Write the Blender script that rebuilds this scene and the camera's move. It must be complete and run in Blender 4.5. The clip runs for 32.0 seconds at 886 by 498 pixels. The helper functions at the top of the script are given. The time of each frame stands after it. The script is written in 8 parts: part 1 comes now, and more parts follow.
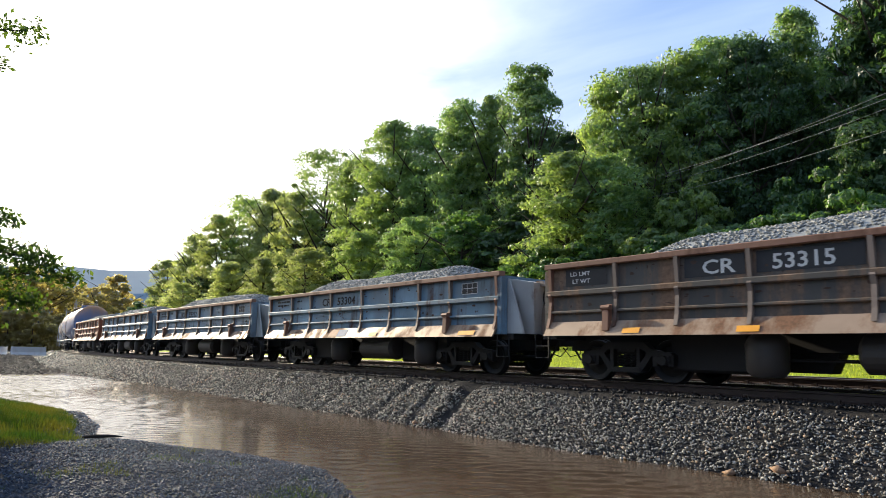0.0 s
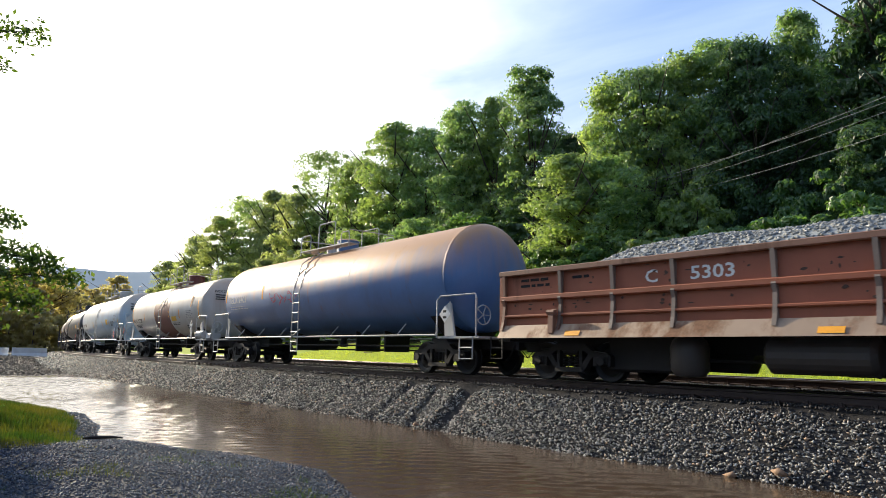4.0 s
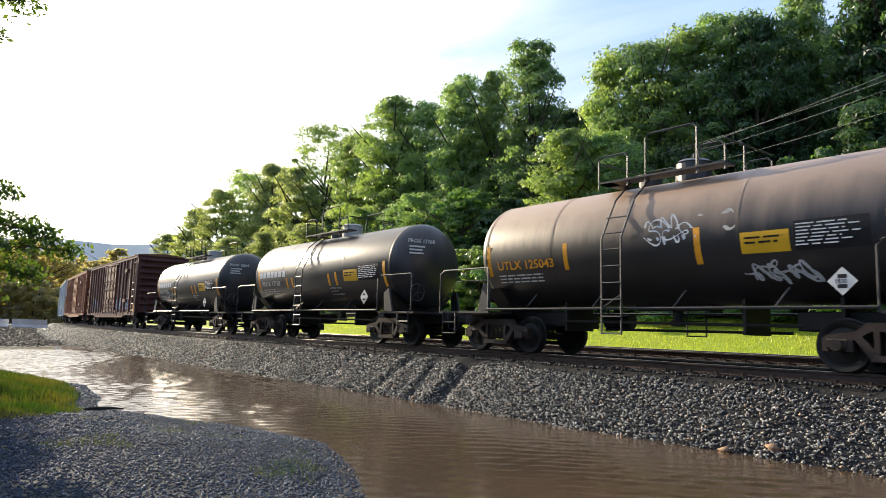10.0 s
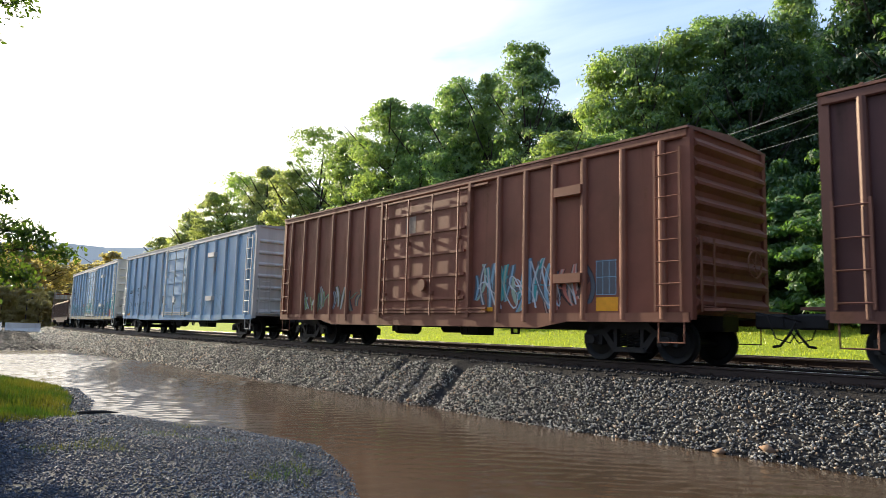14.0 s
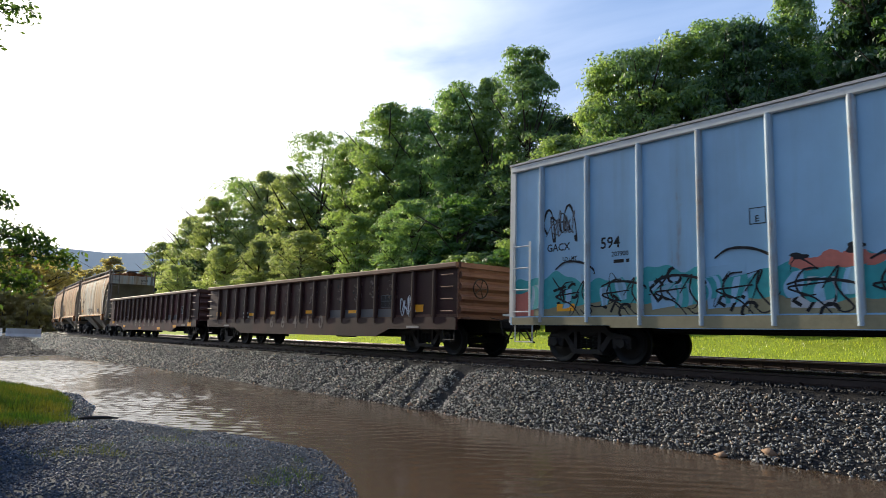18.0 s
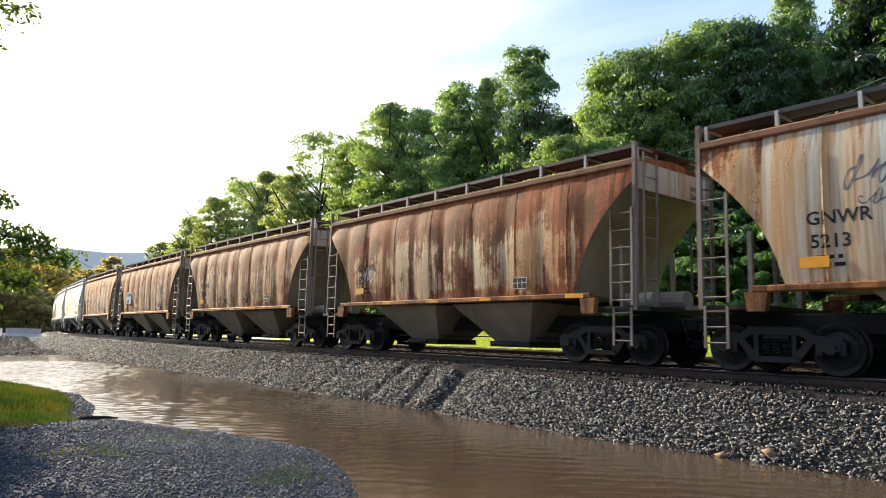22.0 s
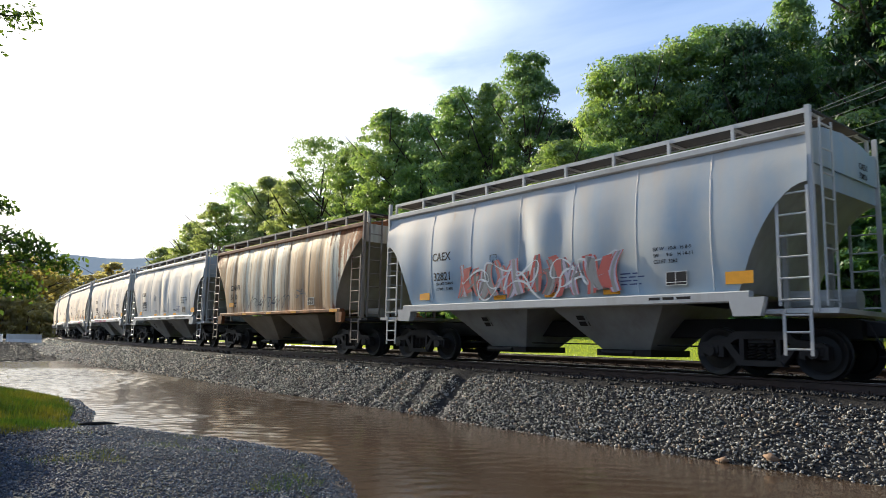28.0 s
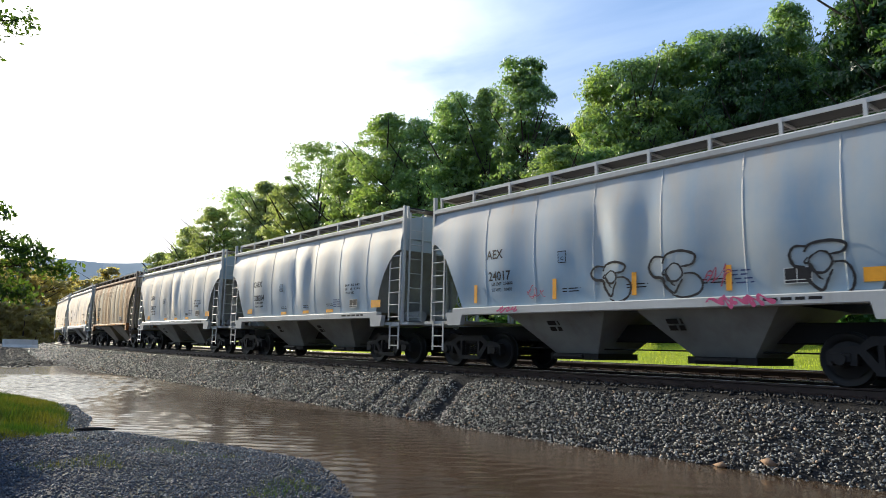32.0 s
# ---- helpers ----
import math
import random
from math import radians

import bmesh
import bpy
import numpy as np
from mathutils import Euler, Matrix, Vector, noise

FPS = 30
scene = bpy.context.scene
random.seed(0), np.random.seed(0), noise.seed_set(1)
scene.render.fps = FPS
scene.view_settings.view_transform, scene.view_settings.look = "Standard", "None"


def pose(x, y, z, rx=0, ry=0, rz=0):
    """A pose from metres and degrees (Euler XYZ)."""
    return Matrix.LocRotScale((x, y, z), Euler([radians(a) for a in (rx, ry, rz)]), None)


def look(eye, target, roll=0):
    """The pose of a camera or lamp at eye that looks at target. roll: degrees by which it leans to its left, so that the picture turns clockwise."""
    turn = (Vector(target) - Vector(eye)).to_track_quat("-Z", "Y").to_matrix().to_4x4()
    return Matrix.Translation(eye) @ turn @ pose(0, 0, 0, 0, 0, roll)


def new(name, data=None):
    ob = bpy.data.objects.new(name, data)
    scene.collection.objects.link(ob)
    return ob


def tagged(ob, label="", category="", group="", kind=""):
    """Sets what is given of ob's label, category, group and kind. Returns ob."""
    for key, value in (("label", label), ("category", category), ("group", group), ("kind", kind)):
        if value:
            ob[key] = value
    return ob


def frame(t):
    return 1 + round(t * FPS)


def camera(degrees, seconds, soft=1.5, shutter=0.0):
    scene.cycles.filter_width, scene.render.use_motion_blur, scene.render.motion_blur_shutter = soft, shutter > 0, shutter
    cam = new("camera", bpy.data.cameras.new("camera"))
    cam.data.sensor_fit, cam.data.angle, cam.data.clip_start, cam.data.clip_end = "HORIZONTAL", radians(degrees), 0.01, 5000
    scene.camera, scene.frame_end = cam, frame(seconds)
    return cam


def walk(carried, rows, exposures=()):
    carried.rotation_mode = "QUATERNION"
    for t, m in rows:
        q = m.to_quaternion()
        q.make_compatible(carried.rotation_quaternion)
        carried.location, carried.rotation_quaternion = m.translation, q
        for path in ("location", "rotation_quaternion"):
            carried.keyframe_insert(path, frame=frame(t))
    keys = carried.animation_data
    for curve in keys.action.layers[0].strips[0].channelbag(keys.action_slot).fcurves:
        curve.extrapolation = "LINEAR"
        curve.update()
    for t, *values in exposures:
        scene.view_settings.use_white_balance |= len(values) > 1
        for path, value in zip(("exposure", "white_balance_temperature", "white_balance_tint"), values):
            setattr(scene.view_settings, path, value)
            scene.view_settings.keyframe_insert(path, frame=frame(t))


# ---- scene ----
EYE = Vector((0.0, -12.93, 0.49))


def view(yaw, pitch, roll):
    """A pose of the standing camera: yaw to the left of +y, pitch up, lean, in degrees."""
    a, b = radians(yaw), radians(pitch)
    ahead = Vector((-math.sin(a) * math.cos(b), math.cos(a) * math.cos(b), math.sin(b)))
    return look(EYE, EYE + ahead, roll)


cam = camera(65.45, 32.0, 0.7, 0.06)
walk(cam, [
    (0, view(51.25, 8.63, 1.23)),
    (0.5, view(51.24, 8.68, 1.23)),
    (1, view(51.24, 8.75, 1.25)),
    (1.5, view(51.25, 8.80, 1.21)),
    (2, view(51.25, 8.82, 1.24)),
    (2.5, view(51.30, 8.78, 1.25)),
    (3, view(51.30, 8.76, 1.21)),
    (3.5, view(51.30, 8.76, 1.30)),
    (5.5, view(51.38, 8.79, 1.36)),
    (6, view(51.35, 8.81, 1.33)),
    (6.5, view(51.36, 8.82, 1.37)),
    (7, view(51.37, 8.77, 1.43)),
    (7.5, view(51.34, 8.54, 1.42)),
    (8, view(51.33, 8.04, 1.28)),
    (8.5, view(51.36, 7.56, 1.48)),
    (9, view(51.32, 7.31, 1.62)),
    (9.5, view(51.27, 6.67, 1.72)),
    (10, view(51.21, 6.69, 1.75)),
    (10.5, view(51.12, 6.79, 1.58)),
    (11, view(50.99, 6.87, 1.56)),
    (11.5, view(50.92, 6.91, 1.65)),
    (12, view(50.95, 6.87, 1.65)),
    (12.5, view(50.86, 6.88, 1.68)),
    (13, view(50.84, 6.87, 1.53)),
    (13.5, view(50.80, 6.89, 1.63)),
    (14, view(50.80, 6.91, 1.61)),
    (14.5, view(50.81, 6.93, 1.53)),
    (16.5, view(50.76, 7.04, 1.56)),
    (17, view(50.77, 7.11, 1.41)),
    (17.5, view(50.82, 7.18, 1.46)),
    (18, view(50.85, 7.25, 1.40)),
    (18.5, view(50.95, 7.17, 1.44)),
    (19, view(50.99, 7.09, 1.31)),
    (19.5, view(50.98, 7.06, 1.42)),
    (20, view(51.02, 7.12, 1.49)),
    (20.5, view(51.06, 7.16, 1.32)),
    (21, view(51.02, 7.23, 1.30)),
    (21.5, view(50.98, 7.23, 1.33)),
    (22, view(50.85, 7.25, 1.42)),
    (22.5, view(50.83, 7.26, 1.40)),
    (23, view(50.78, 7.26, 1.37)),
    (23.5, view(50.75, 7.31, 1.40)),
    (24, view(50.68, 7.40, 1.42)),
    (24.5, view(50.68, 7.43, 1.49)),
    (25, view(50.70, 7.46, 1.53)),
    (25.5, view(50.69, 7.48, 1.46)),
    (27.5, view(50.86, 7.60, 1.35)),
    (28, view(50.91, 7.67, 1.34)),
    (28.5, view(50.89, 7.72, 1.40)),
    (29, view(50.87, 7.81, 1.34)),
    (29.5, view(50.84, 7.86, 1.23)),
    (30, view(50.83, 7.94, 1.21)),
    (30.5, view(50.78, 7.95, 1.23)),
    (31, view(50.75, 8.00, 1.34)),
    (31.5, view(50.74, 8.04, 1.38)),
    (32, view(50.71, 8.08, 1.31)),
], [(0, 0.82, 5410, 9), (3.5, 0.85, 5410, 9), (5.5, 0.65, 5310, 9), (6.2, 0.60, 5297, 9), (7, 0.49, 5282, 9), (7.6, 0.50, 5271, 9), (8.2, 0.69, 5260, 9), (9, 0.83, 5413, 9), (10, 1.00, 5490, 9), (12, 1.00, 5490, 9), (14.5, 1.00, 5490, 9), (16.5, 0.43, 5190, 9), (18.3, 0.58, 5240, 9), (19, 0.88, 5450, 9), (21, 1.06, 5540, 9), (25.5, 0.95, 5540, 9), (27.5, 0.70, 5325, 8), (30, 0.65, 5205, 6), (32, 0.63, 5165, 6)])

# ---- daylight ----
SUN_AZ, SUN_EL = radians(184.2), radians(19.0)
TO_SUN = Vector((math.cos(SUN_AZ) * math.cos(SUN_EL), math.sin(SUN_AZ) * math.cos(SUN_EL), math.sin(SUN_EL)))


def make_world():
    w = bpy.data.worlds.new("sky")
    w.use_nodes = True
    n, l = w.node_tree.nodes, w.node_tree.links
    n.clear()
    sky = n.new("ShaderNodeTexSky")
    sky.sky_type, sky.sun_disc = "NISHITA", False
    sky.sun_elevation, sky.sun_rotation = SUN_EL, math.pi / 2 - SUN_AZ
    sky.air_density, sky.dust_density = 1.0, 0.6
    co = n.new("ShaderNodeTexCoord")
    sep = n.new("ShaderNodeSeparateXYZ")
    l.new(co.outputs["Generated"], sep.inputs[0])
    # clouds lie on a flat layer: divide by the height
    up = n.new("ShaderNodeMath")
    up.operation, up.inputs[1].default_value = "MAXIMUM", 0.06
    l.new(sep.outputs["Z"], up.inputs[0])
    flat = n.new("ShaderNodeVectorMath")
    flat.operation = "DIVIDE"
    l.new(co.outputs["Generated"], flat.inputs[0])
    comb = n.new("ShaderNodeCombineXYZ")
    l.new(up.outputs[0], comb.inputs[0]), l.new(up.outputs[0], comb.inputs[1])
    comb.inputs[2].default_value = 1.0
    l.new(comb.outputs[0], flat.inputs[1])
    mp = n.new("ShaderNodeMapping")
    mp.inputs["Rotation"].default_value = (0, 0, radians(-25))
    mp.inputs["Scale"].default_value = (0.5, 0.85, 0.4)
    l.new(flat.outputs[0], mp.inputs[0])
    noi = n.new("ShaderNodeTexNoise")
    noi.inputs["Scale"].default_value, noi.inputs["Detail"].default_value = 1.5, 10.0
    noi.inputs["Roughness"].default_value, noi.inputs["Distortion"].default_value = 0.52, 0.5
    l.new(mp.outputs[0], noi.inputs["Vector"])
    ramp = n.new("ShaderNodeValToRGB")
    ramp.color_ramp.elements[0].position, ramp.color_ramp.elements[1].position = 0.33, 0.60
    l.new(noi.outputs["Fac"], ramp.inputs[0])
    # cloud veil glows towards the sun
    dot = n.new("ShaderNodeVectorMath")
    dot.operation = "DOT_PRODUCT"
    dot.inputs[1].default_value = TO_SUN
    l.new(co.outputs["Generated"], dot.inputs[0])
    near = n.new("ShaderNodeMapRange")
    near.inputs["From Min"].default_value, near.inputs["From Max"].default_value = 0.50, 1.0
    l.new(dot.outputs["Value"], near.inputs["Value"])
    powr = n.new("ShaderNodeMath")
    powr.operation, powr.inputs[1].default_value = "POWER", 1.8
    l.new(near.outputs[0], powr.inputs[0])
    ccol = n.new("ShaderNodeMix")
    ccol.data_type = "RGBA"
    ccol.inputs["A"].default_value, ccol.inputs["B"].default_value = (6.0, 6.8, 8.4, 1), (27.0, 22.5, 16.5, 1)
    l.new(powr.outputs[0], ccol.inputs["Factor"])
    mixf = n.new("ShaderNodeMath")
    mixf.operation, mixf.inputs[1].default_value = "MULTIPLY_ADD", 0.6
    l.new(powr.outputs[0], mixf.inputs[0]), l.new(ramp.outputs[0], mixf.inputs[2])
    m2 = n.new("ShaderNodeMath")
    m2.operation, m2.inputs[1].default_value = "MINIMUM", 0.95
    l.new(mixf.outputs[0], m2.inputs[0])
    # thin haze pales the blue between the clouds
    haze = n.new("ShaderNodeMix")
    haze.data_type = "RGBA"
    haze.inputs["A"].default_value, haze.inputs["B"].default_value = (4.5, 5.7, 8.0, 1), (12.5, 12.3, 11.6, 1)
    l.new(powr.outputs[0], haze.inputs["Factor"])
    skm = n.new("ShaderNodeMix")
    skm.data_type = "RGBA"
    skm.inputs["Factor"].default_value = 0.75
    l.new(sky.outputs[0], skm.inputs["A"]), l.new(haze.outputs["Result"], skm.inputs["B"])
    mix = n.new("ShaderNodeMix")
    mix.data_type = "RGBA"
    l.new(m2.outputs[0], mix.inputs["Factor"]), l.new(skm.outputs["Result"], mix.inputs["A"]), l.new(ccol.outputs["Result"], mix.inputs["B"])
    # the sky pales towards the sun and deepens away from it
    deep = n.new("ShaderNodeMapRange")
    deep.inputs["From Min"].default_value, deep.inputs["From Max"].default_value = -0.55, 0.35
    deep.inputs["To Min"].default_value, deep.inputs["To Max"].default_value = 0.55, 1.0
    l.new(dot.outputs["Value"], deep.inputs["Value"])
    fall = n.new("ShaderNodeVectorMath")
    fall.operation = "SCALE"
    l.new(mix.outputs["Result"], fall.inputs[0]), l.new(deep.outputs[0], fall.inputs["Scale"])
    bg = n.new("ShaderNodeBackground")
    bg.inputs["Strength"].default_value = 0.065
    out = n.new("ShaderNodeOutputWorld")
    l.new(fall.outputs[0], bg.inputs["Color"]), l.new(bg.outputs[0], out.inputs[0])
    scene.world = w


make_world()
sun = new("sun", bpy.data.lights.new("sun", "SUN"))
sun.data.energy, sun.data.angle, sun.data.color = 5.0, radians(0.6), (1.0, 0.77, 0.48)
sun.matrix_world = look(TO_SUN * 100, (0, 0, 0))

# ---- materials ----
MATS = {}


def nodes_of(name):
    m = bpy.data.materials.new(name)
    m.use_nodes = True
    n, l = m.node_tree.nodes, m.node_tree.links
    return m, n, l, n["Principled BSDF"]


def noise_node(n, l, scale, detail=5.0, stretch=None, seed=0.0, rough=0.6):
    """Noise in the object's own metres; stretch scales its axes, seed shifts it."""
    co = n.new("ShaderNodeTexCoord")
    mp = n.new("ShaderNodeMapping")
    mp.inputs["Location"].default_value = (seed * 3.7, seed * 1.3, seed * 2.1)
    mp.inputs["Scale"].default_value = stretch or (1, 1, 1)
    l.new(co.outputs["Object"], mp.inputs[0])
    t = n.new("ShaderNodeTexNoise")
    t.inputs["Scale"].default_value, t.inputs["Detail"].default_value, t.inputs["Roughness"].default_value = scale, detail, rough
    l.new(mp.outputs[0], t.inputs["Vector"])
    return t.outputs["Fac"]


def ramp_of(n, l, fac, lo, hi):
    r = n.new("ShaderNodeMapRange")
    r.inputs["From Min"].default_value, r.inputs["From Max"].default_value = lo, hi
    l.new(fac, r.inputs["Value"])
    return r.outputs[0]


def mix_of(n, l, fac, a, b):
    m = n.new("ShaderNodeMix")
    m.data_type = "RGBA"
    for sock, v in (("Factor", fac), ("A", a), ("B", b)):
        if isinstance(v, (tuple, list)):
            m.inputs[sock].default_value = (*v[:3], 1)
        elif isinstance(v, (int, float)):
            m.inputs[sock].default_value = v
        else:
            l.new(v, m.inputs[sock])
    return m.outputs["Result"]


def bump_of(n, l, p, height, strength, dist):
    b = n.new("ShaderNodeBump")
    b.inputs["Strength"].default_value, b.inputs["Distance"].default_value = strength, dist
    l.new(height, b.inputs["Height"])
    l.new(b.outputs[0], p.inputs["Normal"])


def paint(name, base, rough=0.5, rust=0.0, rustcol=(0.19, 0.065, 0.025), dirt=0.35, seed=0.0, metal=0.0, streak=0.5, runs=0.0, dust=None, stain=None, film=0.08, gloss=0.45, tan=0.0):
    """Weathered paint on steel: grime in soft patches, vertical streaks, and rust by the share given."""
    if name in MATS:
        return MATS[name]
    m, n, l, p = nodes_of(name)
    big = noise_node(n, l, 0.7, 4, None, seed)
    run = noise_node(n, l, 2.2, 6, (1.0, 1.0, 0.07), seed + 1)
    fine = noise_node(n, l, 14.0, 4, None, seed + 2)
    dark = tuple(c * 0.45 for c in base)
    col = mix_of(n, l, ramp_of(n, l, big, 0.35, 0.75), base, tuple(c * (1 - dirt) for c in base))
    if stain:
        col = mix_of(n, l, ramp_of(n, l, noise_node(n, l, 0.45, 5, (1, 1, 0.7), seed + 6), 0.46, 0.68), col, stain)
    s = n.new("ShaderNodeMath")
    s.operation, s.inputs[1].default_value = "MULTIPLY", streak
    l.new(ramp_of(n, l, run, 0.52, 0.75), s.inputs[0])
    col = mix_of(n, l, s.outputs[0], col, (dark[0] * 1.25, dark[1] * 1.1, dark[2]))
    if rust > 0:
        add = n.new("ShaderNodeMath")
        add.operation = "MULTIPLY_ADD"
        add.inputs[1].default_value, add.inputs[2].default_value = 0.55, 0.0
        l.new(run, add.inputs[0])
        ad2 = n.new("ShaderNodeMath")
        ad2.operation, ad2.inputs[1].default_value = "MULTIPLY_ADD", 0.45
        l.new(noise_node(n, l, 0.9, 8, (1, 1, 0.6), seed + 4, 0.7), ad2.inputs[0]), l.new(add.outputs[0], ad2.inputs[2])
        edge = 0.66 - 0.32 * rust
        src = ad2.outputs[0]
        if runs > 0:
            # rust that runs down from the roof seam
            co, sp, ad3 = n.new("ShaderNodeTexCoord"), n.new("ShaderNodeSeparateXYZ"), n.new("ShaderNodeMath")
            l.new(co.outputs["Object"], sp.inputs[0])
            ad3.operation, ad3.inputs[1].default_value = "MULTIPLY_ADD", runs
            l.new(ramp_of(n, l, sp.outputs["Z"], 1.4, 4.2), ad3.inputs[0]), l.new(src, ad3.inputs[2])
            src = ad3.outputs[0]
        mask = ramp_of(n, l, src, edge, edge + 0.10)
        rc = mix_of(n, l, ramp_of(n, l, fine, 0.3, 0.7), rustcol, tuple(c * 0.5 for c in rustcol))
        col = mix_of(n, l, mask, col, rc)
        rr = n.new("ShaderNodeMapRange")
        rr.inputs["To Min"].default_value, rr.inputs["To Max"].default_value = rough, 0.85
        l.new(mask, rr.inputs["Value"]), l.new(rr.outputs[0], p.inputs["Roughness"])
    else:
        p.inputs["Roughness"].default_value = rough
    if dust:
        # road dust and warm sunlight, painted as one colour on what faces up
        ge, sp, up = n.new("ShaderNodeNewGeometry"), n.new("ShaderNodeSeparateXYZ"), n.new("ShaderNodeMath")
        l.new(ge.outputs["Normal"], sp.inputs[0])
        up.operation, up.inputs[1].default_value = "MULTIPLY_ADD", 0.7
        l.new(run, up.inputs[0]), l.new(sp.outputs["Z"], up.inputs[2])
        col = mix_of(n, l, ramp_of(n, l, up.outputs[0], 0.30, 0.95), col, dust)
    l.new(col, p.inputs["Base Color"])
    p.inputs["Metallic"].default_value = metal
    # a film of fine road dust
    p.inputs["Sheen Weight"].default_value, p.inputs["Sheen Roughness"].default_value = film, 0.32
    p.inputs["Specular IOR Level"].default_value = gloss
    p.inputs["Specular Tint"].default_value = (1.0, 1.0 - 0.25 * tan, 1.0 - 0.5 * tan, 1)
    p.inputs["Sheen Tint"].default_value = (1.0, 0.80, 0.55, 1)
    bump_of(n, l, p, fine, 0.12, 0.01)
    MATS[name] = m
    return m


def rusted(name, base, rust, seed, deep=(0.10, 0.034, 0.016), bright=(0.38, 0.155, 0.055), top=0.16):
    """Pale paint eaten by rust: long thin runs, scabby blotches, heaviest under the roof seam."""
    if name in MATS:
        return MATS[name]
    m, n, l, p = nodes_of(name)
    run = noise_node(n, l, 4.6, 8, (1.0, 0.3, 0.03), seed, 0.68)
    wide = noise_node(n, l, 0.8, 3, (1.0, 0.3, 0.12), seed + 1)
    scab = noise_node(n, l, 1.5, 10, (1.0, 0.5, 0.75), seed + 2, 0.72)
    pit = noise_node(n, l, 22.0, 4, None, seed + 3)
    co, sp = n.new("ShaderNodeTexCoord"), n.new("ShaderNodeSeparateXYZ")
    l.new(co.outputs["Object"], sp.inputs[0])

    def plus(a, b, k):
        q = n.new("ShaderNodeMath")
        q.operation, q.inputs[1].default_value = "MULTIPLY_ADD", k
        l.new(a, q.inputs[0])
        if isinstance(b, float):
            q.inputs[2].default_value = b
        else:
            l.new(b, q.inputs[2])
        return q.outputs[0]

    # broad stains panel by panel, thin orange runs, then scabs of rust at the ends, under the eave and along the sill
    ends = n.new("ShaderNodeMath")
    ends.operation = "ABSOLUTE"
    l.new(sp.outputs["X"], ends.inputs[0])
    tone = noise_node(n, l, 0.85, 4, (1.0, 0.3, 0.10), seed + 5, 0.55)
    pale = mix_of(n, l, ramp_of(n, l, tone, 0.60, 0.42), base, (base[0] * 0.92, base[1], base[2] * 1.04))
    col = mix_of(n, l, ramp_of(n, l, plus(run, plus(tone, 0.0, 0.6), 0.5), 0.46, 0.60), pale, (base[0] * 0.72, base[1] * 0.46, base[2] * 0.26))
    thin = noise_node(n, l, 11.0, 6, (1.0, 0.3, 0.022), seed + 7, 0.6)
    col = mix_of(n, l, ramp_of(n, l, thin, 0.54, 0.66), col, (base[0] * 0.50, base[1] * 0.30, base[2] * 0.16))
    col = mix_of(n, l, ramp_of(n, l, thin, 0.42, 0.34), col, (base[0] * 0.40, base[1] * 0.36, base[2] * 0.32))
    f = plus(run, 0.0, 0.42)
    f = plus(wide, f, 0.24)
    f = plus(scab, f, 0.34)
    f = plus(pit, f, 0.06)
    f = plus(ramp_of(n, l, sp.outputs["Z"], 2.7, 4.15), f, top)
    f = plus(ramp_of(n, l, sp.outputs["Z"], 1.75, 1.45), f, 0.07)
    f = plus(ramp_of(n, l, ends.outputs[0], 3.4, 5.6), f, 0.12)
    edge = 0.79 - 0.30 * rust
    rc = mix_of(n, l, ramp_of(n, l, scab, 0.40, 0.60), bright, deep)
    rc = mix_of(n, l, ramp_of(n, l, pit, 0.52, 0.66), rc, tuple((a + b) * 0.30 for a, b in zip(deep, bright)))
    rc = mix_of(n, l, ramp_of(n, l, thin, 0.50, 0.64), rc, tuple(c * 0.7 for c in deep))
    rc = mix_of(n, l, ramp_of(n, l, tone, 0.56, 0.70), rc, tuple(b * 1.25 for b in bright))
    mask = ramp_of(n, l, f, edge, edge + 0.05)
    l.new(mix_of(n, l, mask, col, rc), p.inputs["Base Color"])
    rr = n.new("ShaderNodeMapRange")
    rr.inputs["To Min"].default_value, rr.inputs["To Max"].default_value = 0.55, 0.7
    p.inputs["Specular IOR Level"].default_value = 0.35
    p.inputs["Specular Tint"].default_value = (1.0, 0.80, 0.52, 1)
    p.inputs["Sheen Weight"].default_value, p.inputs["Sheen Roughness"].default_value = 0.22, 0.3
    p.inputs["Sheen Tint"].default_value = (1.0, 0.80, 0.52, 1)
    l.new(mask, rr.inputs["Value"]), l.new(rr.outputs[0], p.inputs["Roughness"])
    bump_of(n, l, p, plus(mask, plus(pit, 0.0, 0.7), 0.8), 0.4, 0.014)
    MATS[name] = m
    return m


def plain(name, base, rough=0.6, metal=0.0, vary=0.25, scale=8.0, bump=0.1, dist=0.01):
    """One stuff with fine and coarse unevenness."""
    if name in MATS:
        return MATS[name]
    m, n, l, p = nodes_of(name)
    a, b = noise_node(n, l, scale, 6), noise_node(n, l, scale * 0.13, 3)
    col = mix_of(n, l, ramp_of(n, l, a, 0.3, 0.7), base, tuple(c * (1 - vary) for c in base))
    col = mix_of(n, l, ramp_of(n, l, b, 0.35, 0.7), col, tuple(c * (1 - vary * 0.8) for c in base))
    l.new(col, p.inputs["Base Color"])
    p.inputs["Roughness"].default_value, p.inputs["Metallic"].default_value = rough, metal
    bump_of(n, l, p, a, bump, dist)
    MATS[name] = m
    return m


